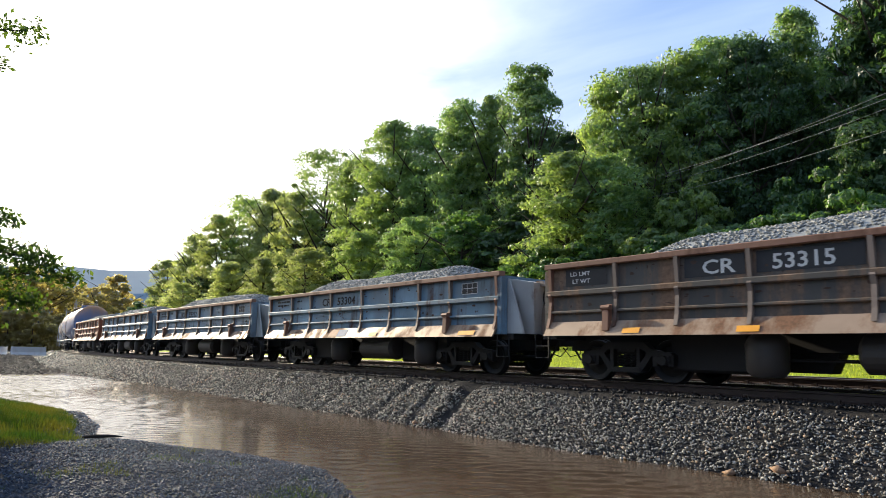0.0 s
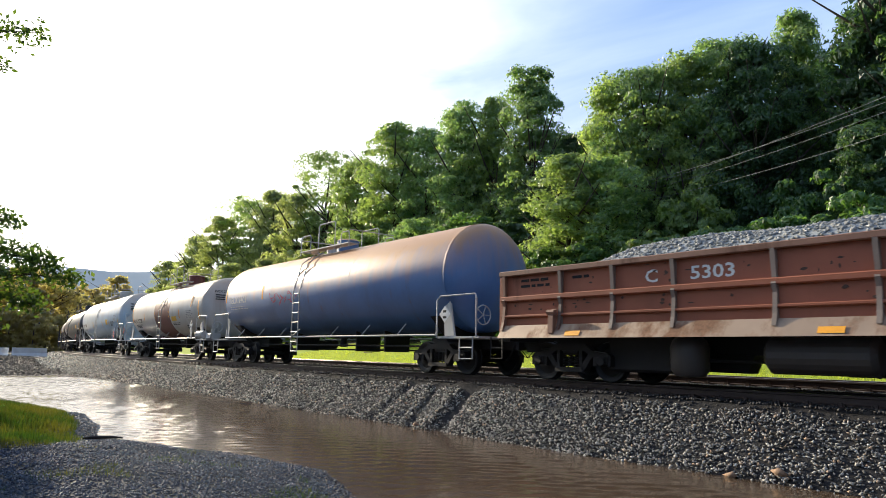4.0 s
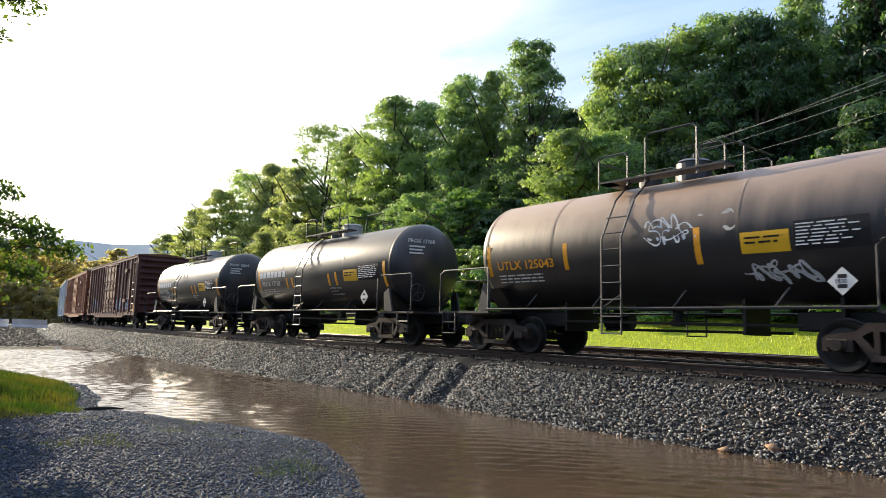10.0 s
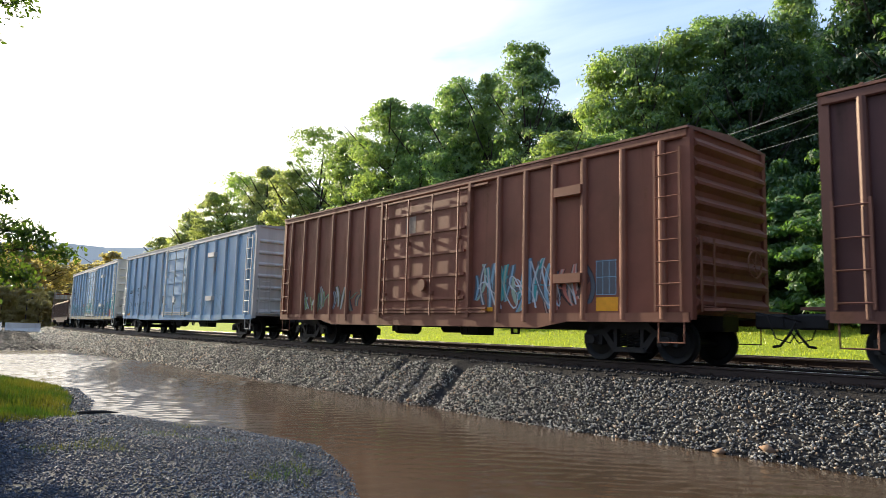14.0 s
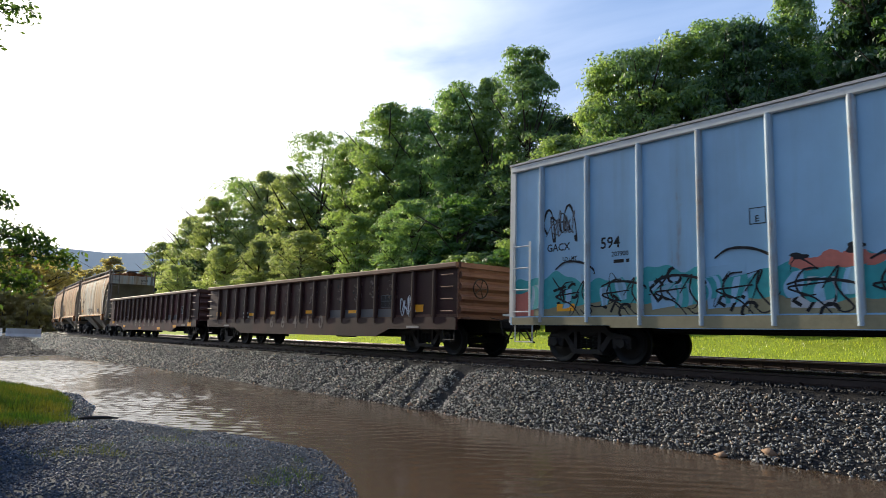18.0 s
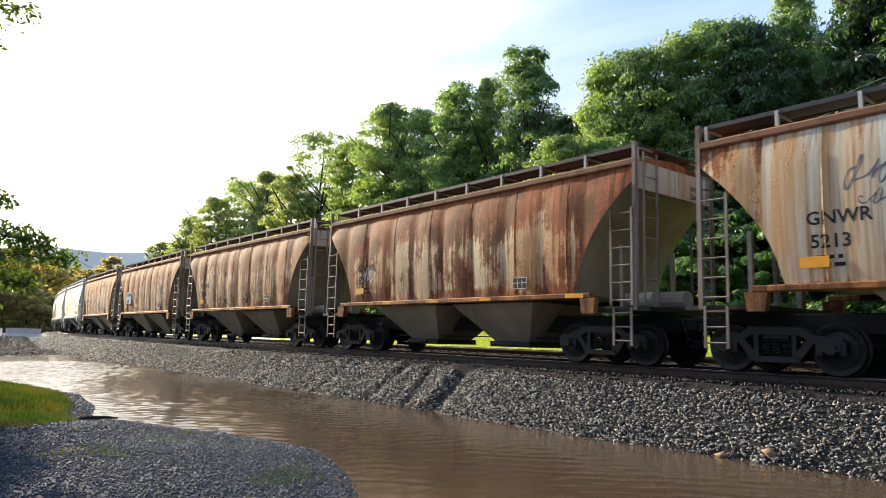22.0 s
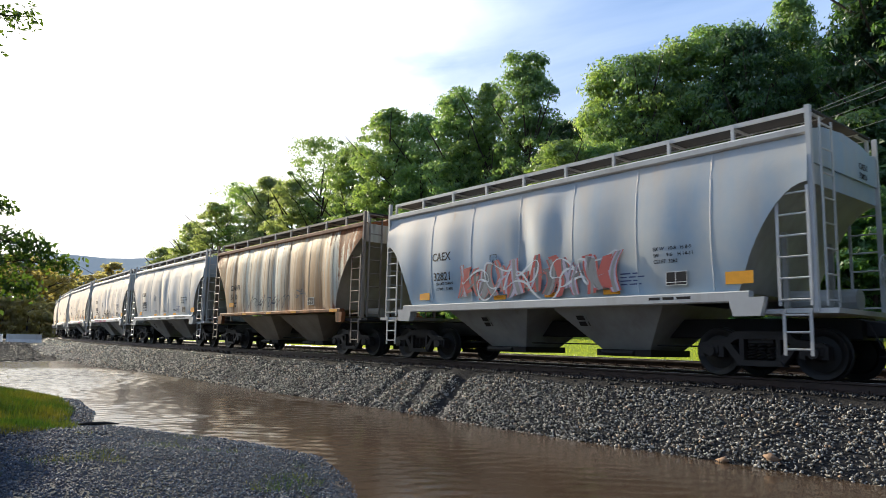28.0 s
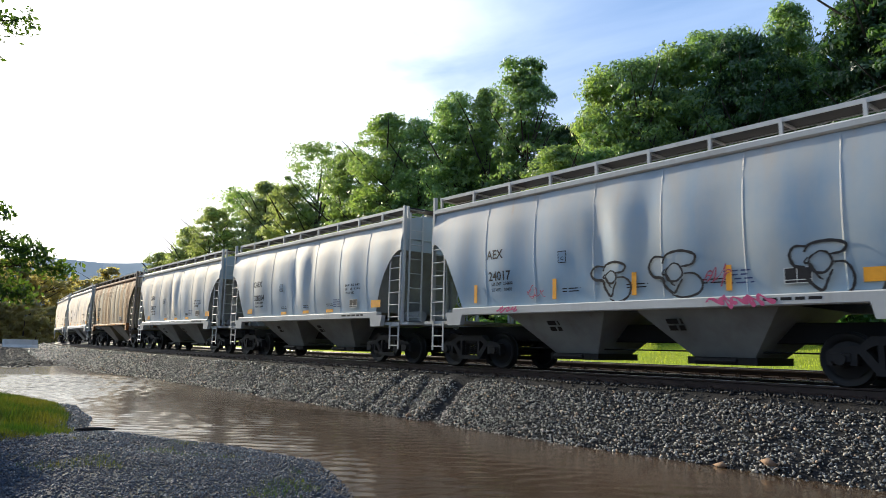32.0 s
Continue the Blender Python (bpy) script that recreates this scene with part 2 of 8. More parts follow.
def stones(name, a, b, c, rough=0.66):
    """Broken stone: every island has its own grey."""
    if name in MATS:
        return MATS[name]
    m, n, l, p = nodes_of(name)
    g = n.new("ShaderNodeNewGeometry")
    col = mix_of(n, l, ramp_of(n, l, g.outputs["Random Per Island"], 0.15, 1.0), a, b)
    col = mix_of(n, l, ramp_of(n, l, g.outputs["Random Per Island"], 0.93, 0.97), col, c)
    col = mix_of(n, l, ramp_of(n, l, noise_node(n, l, 0.35, 3), 0.45, 0.75), col, tuple(0.75 * (u + v) / 2 for u, v in zip(a, b)))
    p.inputs["Specular IOR Level"].default_value = 0.35
    l.new(col, p.inputs["Base Color"])
    p.inputs["Roughness"].default_value = rough
    bump_of(n, l, p, noise_node(n, l, 60.0, 3), 0.3, 0.01)
    MATS[name] = m
    return m


def leaf(name, a, b, thin=0.45, patch=None):
    """Leaves: two greens by leaf, some light comes through."""
    if name in MATS:
        return MATS[name]
    m, n, l, p = nodes_of(name)
    g, o = n.new("ShaderNodeNewGeometry"), n.new("ShaderNodeObjectInfo")
    col = mix_of(n, l, g.outputs["Random Per Island"], a, b)
    col = mix_of(n, l, ramp_of(n, l, o.outputs["Random"], 0.0, 2.4), col, tuple(c * 0.55 for c in a))
    if patch:
        col = mix_of(n, l, ramp_of(n, l, noise_node(n, l, 0.9, 4), 0.42, 0.62), col, patch)
    l.new(col, p.inputs["Base Color"])
    p.inputs["Roughness"].default_value, p.inputs["Specular IOR Level"].default_value = 0.42, 0.5
    tr = n.new("ShaderNodeBsdfTranslucent")
    warm = n.new("ShaderNodeVectorMath")
    warm.operation = "MULTIPLY"
    warm.inputs[1].default_value = (2.75, 2.55, 0.8)
    l.new(col, warm.inputs[0]), l.new(warm.outputs[0], tr.inputs[0])
    mx = n.new("ShaderNodeMixShader")
    mx.inputs[0].default_value = thin
    l.new(p.outputs[0], mx.inputs[1]), l.new(tr.outputs[0], mx.inputs[2])
    l.new(mx.outputs[0], n["Material Output"].inputs[0])
    MATS[name] = m
    return m


def blend_ground(name, a, b, c, scale, rough, bump, dist):
    if name in MATS:
        return MATS[name]
    m, n, l, p = nodes_of(name)
    f1, f2, f3 = noise_node(n, l, scale, 8), noise_node(n, l, scale * 0.06, 4), noise_node(n, l, scale * 0.4, 5)
    col = mix_of(n, l, ramp_of(n, l, f1, 0.3, 0.7), a, b)
    col = mix_of(n, l, ramp_of(n, l, f2, 0.45, 0.65), col, c)
    col = mix_of(n, l, ramp_of(n, l, f3, 0.5, 0.8), col, tuple(x * 0.6 for x in a))
    l.new(col, p.inputs["Base Color"])
    p.inputs["Roughness"].default_value, p.inputs["Specular IOR Level"].default_value = rough, 0.12
    bump_of(n, l, p, f1, bump, dist)
    MATS[name] = m
    return m


def water_mat():
    m, n, l, p = nodes_of("muddy_water")
    f = noise_node(n, l, 0.25, 3)
    l.new(mix_of(n, l, ramp_of(n, l, f, 0.35, 0.7), (0.085, 0.057, 0.034), (0.055, 0.039, 0.024)), p.inputs["Base Color"])
    p.inputs["Roughness"].default_value, p.inputs["IOR"].default_value = 0.15, 1.33
    a = noise_node(n, l, 3.0, 4, (1.25, 0.6, 1), 0, 0.55)
    b = noise_node(n, l, 10.0, 3, (1.2, 0.55, 1), 3, 0.5)
    s = n.new("ShaderNodeMath")
    s.operation, s.inputs[1].default_value = "MULTIPLY_ADD", 0.28
    l.new(b, s.inputs[0]), l.new(a, s.inputs[2])
    bump_of(n, l, p, s.outputs[0], 0.24, 0.02)
    return m


BALLAST = stones("grey_ballast_stone", (0.034, 0.034, 0.033), (0.52, 0.495, 0.44), (0.42, 0.29, 0.18), 0.5)
FLATSTONE = stones("brown_flats_stone", (0.03, 0.027, 0.024), (0.17, 0.15, 0.125), (0.24, 0.20, 0.15), 0.8)
# near-black stones: the shade under the train is in their colour
SHADESTONE = stones("sooty_ballast_stone", (0.012, 0.012, 0.013), (0.05, 0.048, 0.047), (0.09, 0.07, 0.05), 0.7)
# the bank's bluish shade is put into the gravel colour
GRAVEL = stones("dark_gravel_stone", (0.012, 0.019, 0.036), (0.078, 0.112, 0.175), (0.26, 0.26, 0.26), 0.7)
LOAD = stones("pale_crushed_stone", (0.17, 0.18, 0.18), (0.36, 0.37, 0.36), (0.42, 0.40, 0.36))
# bed kept near black for shade in stone gaps and below the train
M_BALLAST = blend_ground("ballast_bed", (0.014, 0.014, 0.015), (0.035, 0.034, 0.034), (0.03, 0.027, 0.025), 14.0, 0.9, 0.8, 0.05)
# same shade blue for the ground under the gravel
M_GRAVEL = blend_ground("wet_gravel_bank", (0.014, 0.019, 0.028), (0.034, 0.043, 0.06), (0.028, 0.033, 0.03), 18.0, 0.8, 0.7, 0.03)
M_FLATS = blend_ground("gravelly_mud_flats", (0.035, 0.031, 0.027), (0.085, 0.076, 0.065), (0.028, 0.025, 0.022), 2.2, 0.85, 0.9, 0.12)
M_MUD = blend_ground("wet_mud", (0.075, 0.06, 0.045), (0.11, 0.09, 0.07), (0.06, 0.05, 0.04), 4.0, 0.45, 0.4, 0.03)
M_GRASS = blend_ground("mown_grass", (0.24, 0.31, 0.02), (0.32, 0.39, 0.03), (0.28, 0.33, 0.025), 9.0, 0.9, 0.5, 0.05)
M_FOREST = blend_ground("forest_floor", (0.03, 0.035, 0.015), (0.05, 0.045, 0.025), (0.025, 0.04, 0.012), 3.0, 0.95, 0.6, 0.1)
M_MEADOW = blend_ground("valley_meadow", (0.06, 0.09, 0.02), (0.085, 0.11, 0.03), (0.07, 0.07, 0.04), 0.4, 0.95, 0.3, 0.1)
STEEL = plain("worn_rail_steel", (0.075, 0.05, 0.038), 0.55, 0.4, 0.4, 5.0)
RAILTOP = plain("polished_rail_head", (0.55, 0.52, 0.48), 0.25, 1.0, 0.1, 5.0)
TIEWOOD = plain("weathered_tie_wood", (0.06, 0.048, 0.038), 0.9, 0.0, 0.5, 12.0, 0.5, 0.02)
GRIME = plain("black_running_gear", (0.019, 0.017, 0.016), 0.65, 0.2, 0.4, 6.0)
RUSTGEAR = plain("rusty_running_gear", (0.055, 0.038, 0.03), 0.8, 0.1, 0.5, 6.0)
WHEELM = plain("dark_wheel_steel", (0.014, 0.013, 0.012), 0.6, 0.2, 0.3, 4.0)
BARK = plain("grey_brown_bark", (0.09, 0.07, 0.05), 0.9, 0.0, 0.5, 9.0, 0.7, 0.03)
YELLOW = plain("faded_yellow_reflector", (0.92, 0.41, 0.0), 0.6, 0, 0.25, 5.0)
WHITEL = plain("white_lettering", (0.75, 0.75, 0.72), 0.6, 0, 0.2, 9.0)
BLACKL = plain("black_lettering", (0.02, 0.02, 0.022), 0.6, 0, 0.2, 9.0)
BLACKL.node_tree.nodes["Principled BSDF"].inputs["Specular IOR Level"].default_value = 0.15
LEAF_A = leaf("maple_leaf_green", (0.101, 0.178, 0.115), (0.19, 0.276, 0.155), 0.54)
LEAF_B = leaf("ash_leaf_green", (0.136, 0.205, 0.115), (0.236, 0.322, 0.149), 0.54)
LEAF_C = leaf("dark_leaf_green", (0.075, 0.155, 0.06), (0.12, 0.21, 0.08))
# LEAF_E: haze over the far trees is put into the leaf colour
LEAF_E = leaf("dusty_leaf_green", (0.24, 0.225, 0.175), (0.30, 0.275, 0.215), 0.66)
# LEAF_G: leaves darkened to stand for shade on the right-hand trees
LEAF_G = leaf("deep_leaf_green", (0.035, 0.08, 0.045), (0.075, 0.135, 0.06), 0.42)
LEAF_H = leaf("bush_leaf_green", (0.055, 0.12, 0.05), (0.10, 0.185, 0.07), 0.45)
# LEAF_F: haze over the left-hand trees, mixed into a paler green
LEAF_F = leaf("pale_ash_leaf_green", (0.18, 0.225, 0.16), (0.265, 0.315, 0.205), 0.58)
# LEAF_D: the wood's inner shade, put into a darker green
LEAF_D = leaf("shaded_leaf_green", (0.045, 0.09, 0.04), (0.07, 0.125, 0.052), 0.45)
WATER = water_mat()
# ---- building helpers ----
class Geo:
    """Collects faces for one mesh."""

    def __init__(self):
        self.v, self.f = [], []

    def add(self, verts, faces):
        k = len(self.v)
        self.v += [tuple(p) for p in verts]
        self.f += [tuple(i + k for i in q) for q in faces]
        return self

    def box(self, x0, x1, y0, y1, z0, z1):
        v = [(x, y, z) for x in (x0, x1) for y in (y0, y1) for z in (z0, z1)]
        return self.add(v, [(0, 1, 3, 2), (4, 6, 7, 5), (0, 4, 5, 1), (2, 3, 7, 6), (0, 2, 6, 4), (1, 5, 7, 3)])

    def block(self, x0, x1, y0, y1, z0, z1, c=0.02):
        """A box with chamfered edges along x."""
        ring = [(y0 + c, z0), (y1 - c, z0), (y1, z0 + c), (y1, z1 - c), (y1 - c, z1), (y0 + c, z1), (y0, z1 - c), (y0, z0 + c)]
        return self.prism(ring, "x", x0, x1)

    def prism(self, poly, axis, a, b):
        """Extrudes a ring of two coordinates along an axis: (y, z), (x, z) or (x, y)."""
        put = {"x": lambda u, w, k: (k, u, w), "y": lambda u, w, k: (u, k, w), "z": lambda u, w, k: (u, w, k)}[axis]
        n = len(poly)
        v = [put(u, w, a) for u, w in poly] + [put(u, w, b) for u, w in poly]
        f = [(i, (i + 1) % n, n + (i + 1) % n, n + i) for i in range(n)]
        return self.add(v, f + [tuple(range(n))[::-1], tuple(range(n, 2 * n))])

    def loft(self, rings, caps=True):
        n = len(rings[0])
        v = [p for r in rings for p in r]
        f = [(k * n + i, k * n + (i + 1) % n, (k + 1) * n + (i + 1) % n, (k + 1) * n + i) for k in range(len(rings) - 1) for i in range(n)]
        if caps:
            f += [tuple(range(n))[::-1], tuple(range(len(v) - n, len(v)))]
        return self.add(v, f)

    def cyl(self, p, q, r, n=10, r2=None):
        p, q = Vector(p), Vector(q)
        d = (q - p).normalized()
        s = d.orthogonal().normalized()
        t = d.cross(s)
        rings = []
        for c, rad in ((p, r), (q, r if r2 is None else r2)):
            rings.append([c + rad * (math.cos(2 * math.pi * i / n) * s + math.sin(2 * math.pi * i / n) * t) for i in range(n)])
        return self.loft(rings)

    def tube(self, pts, r, n=6):
        """A round bar along points; r may be one radius for each."""
        pts = [Vector(p) for p in pts]
        rr = r if isinstance(r, (list, tuple)) else [r] * len(pts)
        d0 = (pts[1] - pts[0]).normalized()
        s = d0.orthogonal().normalized()
        rings = []
        for i, p in enumerate(pts):
            d = (pts[min(i + 1, len(pts) - 1)] - pts[max(i - 1, 0)]).normalized()
            s = (s - d * s.dot(d)).normalized()
            t = d.cross(s)
            rings.append([p + float(rr[i]) * (math.cos(2 * math.pi * k / n) * s + math.sin(2 * math.pi * k / n) * t) for k in range(n)])
        return self.loft(rings)

    def mesh(self, name, mat, smooth=False):
        me = bpy.data.meshes.new(name)
        me.from_pydata(self.v, [], self.f)
        if mat:
            me.materials.append(mat)
        bm = bmesh.new()
        bm.from_mesh(me)
        bmesh.ops.recalc_face_normals(bm, faces=bm.faces)
        bm.to_mesh(me)
        bm.free()
        if smooth:
            me.shade_auto(smooth)
        return me


def shade_soft(me, angle=40):
    """Smooth faces, with edges past the angle kept sharp."""
    me.polygons.foreach_set("use_smooth", np.ones(len(me.polygons), bool))
    bm = bmesh.new()
    bm.from_mesh(me)
    lim = radians(angle)
    for e in bm.edges:
        e.smooth = not (len(e.link_faces) == 2 and e.calc_face_angle(0) > lim)
    bm.to_mesh(me)
    bm.free()


def part(name, geo, mat, parent, label="", soft=0):
    """Links one mesh as a part of a thing, or of a part."""
    if isinstance(geo, Geo):
        geo.smooth = False
        me = bpy.data.meshes.new(name)
        me.from_pydata(geo.v, [], geo.f)
        bm = bmesh.new()
        bm.from_mesh(me)
        bmesh.ops.recalc_face_normals(bm, faces=bm.faces)
        bm.to_mesh(me)
        bm.free()
        me.materials.append(mat)
        if soft:
            shade_soft(me, soft)
    else:
        me = geo
    ob = new(name, me)
    ob.parent = parent
    if label:
        tagged(ob, label)
    return ob


def thing(name, label, category, group="", kind=""):
    return tagged(new(name), label, category, group, kind)


def raw(name, verts, faces, mat):
    """A mesh from arrays of points and of equal-sized faces."""
    verts, faces = np.asarray(verts, np.float32), np.asarray(faces, np.int32)
    me = bpy.data.meshes.new(name)
    me.vertices.add(len(verts))
    me.vertices.foreach_set("co", verts.ravel())
    k = faces.shape[1]
    me.loops.add(faces.size)
    me.loops.foreach_set("vertex_index", faces.ravel())
    me.polygons.add(len(faces))
    me.polygons.foreach_set("loop_start", np.arange(0, faces.size, k, dtype=np.int32))
    me.update(calc_edges=True)
    me.validate()
    for m in mat if isinstance(mat, (list, tuple)) else [mat]:
        me.materials.append(m)
    return me


# ---- the line of the railway: straight, then a long bend behind the far end ----
BEND, RADIUS, TURN = -29.75, 411.0, radians(15.3)


def line_y(x):
    """How far the track has swung away at x."""
    k = np.clip((BEND - np.asarray(x, float)) / RADIUS, 0, math.sin(TURN))
    end = BEND - RADIUS * math.sin(TURN)
    return RADIUS * (1 - np.sqrt(1 - k * k)) + np.maximum(end - x, 0) * math.tan(TURN)


def on_line(s):
    """Point and turn (radians) of the track at the length s."""
    if s >= BEND:
        return s, 0.0, 0.0
    a = min((BEND - s) / RADIUS, TURN)
    rest = max(BEND - s - RADIUS * TURN, 0)
    return BEND - RADIUS * math.sin(a) - rest * math.cos(a), RADIUS * (1 - math.cos(a)) + rest * math.sin(a), -a


def off_line(s, d, z):
    x, y, a = on_line(s)
    return x - d * math.sin(a), y + d * math.cos(a), z


# ---- ground ----
WATER_Z = -1.15
SHORE_X = [-400, -60, -40, -30, -24, -19.7, -16, -14, -11.3, -8.8, -7.0, -5.0, -2.0, 2.0, 20, 400]
SHORE_Y = [-40, -13.5, -11.5, -10.4, -9.6, -8.95, -9.3, -9.8, -8.55, -8.0, -8.6, -9.7, -11.0, -11.7, -12.0, -12.0]


def smooth01(t):
    t = np.clip(t, 0, 1)
    return t * t * (3 - 2 * t)


def wobble(x, y, k, seed=0.0):
    """A cheap smooth unevenness, about -1 to 1."""
    return (np.sin(x * k + 1.3 * np.sin(y * k * 0.8 + seed)) + np.sin(y * k * 1.27 + 1.7 * np.sin(x * k * 0.63 + seed * 2)) + np.sin((x + y) * k * 0.61 + seed * 3)) / 3


def toe(x):
    return -3.35 - 0.25 * wobble(x, x * 0.3, 0.55, 2) - 0.9 * smooth01((-26 - x) / 16)


# gullies in the shoulder: place, lean, width, depth
GULLIES = ((-12.4, -0.33, 0.22, 0.15), (-13.5, -0.5, 0.15, 0.08), (-14.9, -0.05, 0.18, 0.06), (-17.6, -0.2, 0.16, 0.05), (-21.0, 0.1, 0.2, 0.05))


def ground_z(x, y):
    """Height of the ground at the place x, y."""
    x, y = np.asarray(x, float), np.asarray(y, float)
    d = (y - line_y(x)) * np.where(x < BEND, 0.98, 1.0)
    shore = np.interp(x, SHORE_X, SHORE_Y) + 0.10 * wobble(x, y, 2.3, 5)
    tx = toe(x)
    bed = WATER_Z - 0.35 * smooth01((d - (shore - line_y(x) * 0)) / 0.9) * smooth01((tx + 0.3 - d) / 0.9)
    flats = smooth01((-36 - x) / 12)
    bed = bed * (1 - flats) + flats * (WATER_Z + 0.045 + 0.05 * wobble(x * 0.5, y, 1.1, 1) + 0.02 * wobble(x, y, 4.0, 5) + 0.60 * smooth01((-57 - x) / 18))
    slope = -0.22 - (d + 1.75) / (tx + 1.75) * (-0.22 - WATER_Z + 0.05)
    for gx, lean, wide, deep in GULLIES:
        off = x - (gx + lean * (d + 2.6))
        slope = slope - deep * np.exp(-(off / wide) ** 2) + 0.6 * deep * np.exp(-((off + 1.8 * wide) / wide) ** 2)
    slope = slope + 0.035 * wobble(x, d, 2.1, 4) + 0.02 * wobble(x, d, 6.0, 1)
    bank = WATER_Z + 0.02 + 0.16 * smooth01((shore - y) / 3.0) + 0.035 * smooth01((shore - y) / 0.4) + 0.02 * wobble(x, y, 1.9, 7)
    bank = bank + 0.6 * smooth01((shore - y - 8) / 40)
    far = -0.22 + 0.14 * smooth01((d - 1.8) / 0.7) - 0.22 * smooth01((d - 5.3) / 0.9) + 1.85 * smooth01((d - 5.5) / 13.5) ** 1.1
    hill = 0.38 * np.maximum(d - 17, 0) + 0.22 * np.maximum(d - 34, 0)
    hill = np.where(hill > 30, 30 + (hill - 30) * 0.25, hill)
    hill = np.minimum(hill, 70) * (0.08 + 0.92 * smooth01((x + 175) / 60))
    far = far + hill
    z = np.where(d > 1.75, far, np.where(d > -1.75, -0.22, np.where(d > tx, slope, bed)))
    # near bank beyond the stream
    w = smooth01((shore + 0.35 - y) / 0.7)
    z = np.where(d < tx, z * (1 - w) + bank * w, z)
    return z


def make_ground():
    xs = np.concatenate([[-3000, -1800, -1000, -600, -400, -300, -240], np.arange(-200, -64, 4), np.arange(-64, -30, 0.8), np.arange(-30, 6, 0.3),
                         np.arange(6, 40, 2.0), [45, 60, 90, 140, 220, 350, 480, 700, 1200, 3000]])
    ys = np.concatenate([[-3000, -1500, -700, -350, -180, -100, -60, -45, -36], np.arange(-30, -16, 1.5), np.arange(-16, -1.75, 0.22), [-1.75, -0.9, 0, 0.9, 1.75],
                         np.arange(2.0, 6, 0.4), np.arange(6, 20, 1.0), np.arange(20, 70, 4.0), [80, 100, 140, 200, 300, 500, 900, 1600, 3000]])
    gx, gy = np.meshgrid(xs, ys, indexing="ij")
    gy = gy + line_y(gx) * smooth01((gy + 12) / 8)
    gz = ground_z(gx, gy)
    v = np.stack([gx, gy, gz], -1).reshape(-1, 3)
    nx, ny = len(xs), len(ys)
    i, j = np.meshgrid(np.arange(nx - 1), np.arange(ny - 1), indexing="ij")
    q = np.stack([i * ny + j, (i + 1) * ny + j, (i + 1) * ny + j + 1, i * ny + j + 1], -1).reshape(-1, 4)
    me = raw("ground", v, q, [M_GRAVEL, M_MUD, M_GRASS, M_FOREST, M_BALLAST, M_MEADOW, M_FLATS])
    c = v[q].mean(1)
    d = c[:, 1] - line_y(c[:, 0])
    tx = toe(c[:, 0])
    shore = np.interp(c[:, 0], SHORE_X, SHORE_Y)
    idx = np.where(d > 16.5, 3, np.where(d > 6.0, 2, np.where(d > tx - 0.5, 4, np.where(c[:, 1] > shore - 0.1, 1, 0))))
    idx = np.where((idx == 1) & (c[:, 0] < -41), 6, idx)
    idx = np.where((np.abs(d) > 150) | (c[:, 0] < -230) | (c[:, 1] < -40), np.where(d > 16, 3, 5), idx)
    me.polygons.foreach_set("material_index", idx.astype(np.int32))
    me.polygons.foreach_set("use_smooth", np.ones(len(q), bool))
    tagged(new("ground", me), "gravel bank, ballast bed, mown grass and wooded hillside beside the railway", "ground", kind="structure")


make_ground()


def scatter(n, x0, x1, y0, y1, keep, seed):
    r = np.random.RandomState(seed)
    x, y = r.uniform(x0, x1, n), r.uniform(y0, y1, n)
    k = keep(x, y, r)
    return x[k], y[k], r


OCTA = np.array([(1, 0, 0), (-1, 0, 0), (0, 1, 0), (0, -1, 0), (0, 0, 1), (0, 0, -1)], float)
OCTF = np.array([(0, 2, 4), (2, 1, 4), (1, 3, 4), (3, 0, 4), (2, 0, 5), (1, 2, 5), (3, 1, 5), (0, 3, 5)])


def stone_mesh(name, x, y, z, size, r, mat, flat=0.75):
    """Many small angular stones in one mesh."""
    n = len(x)
    jit = OCTA[None] * r.uniform(0.7, 1.35, (n, 6, 1)) + r.uniform(-0.38, 0.38, (n, 6, 3))
    a, b = r.uniform(0, 6.283, n), r.uniform(-1.1, 1.1, n)
    ca, sa, cb, sb = np.cos(a)[:, None], np.sin(a)[:, None], np.cos(b)[:, None], np.sin(b)[:, None]
    px, py, pz = jit[..., 0], jit[..., 1] * 0.8, jit[..., 2] * flat
    py, pz = py * cb - pz * sb, py * sb + pz * cb
    px, py = px * ca - py * sa, px * sa + py * ca
    v = np.stack([px, py, pz], -1) * size[:, None, None] + np.stack([x, y, z], -1)[:, None]
    f = OCTF[None] + 6 * np.arange(n)[:, None, None]
    return raw(name, v.reshape(-1, 3), f.reshape(-1, 3), mat)


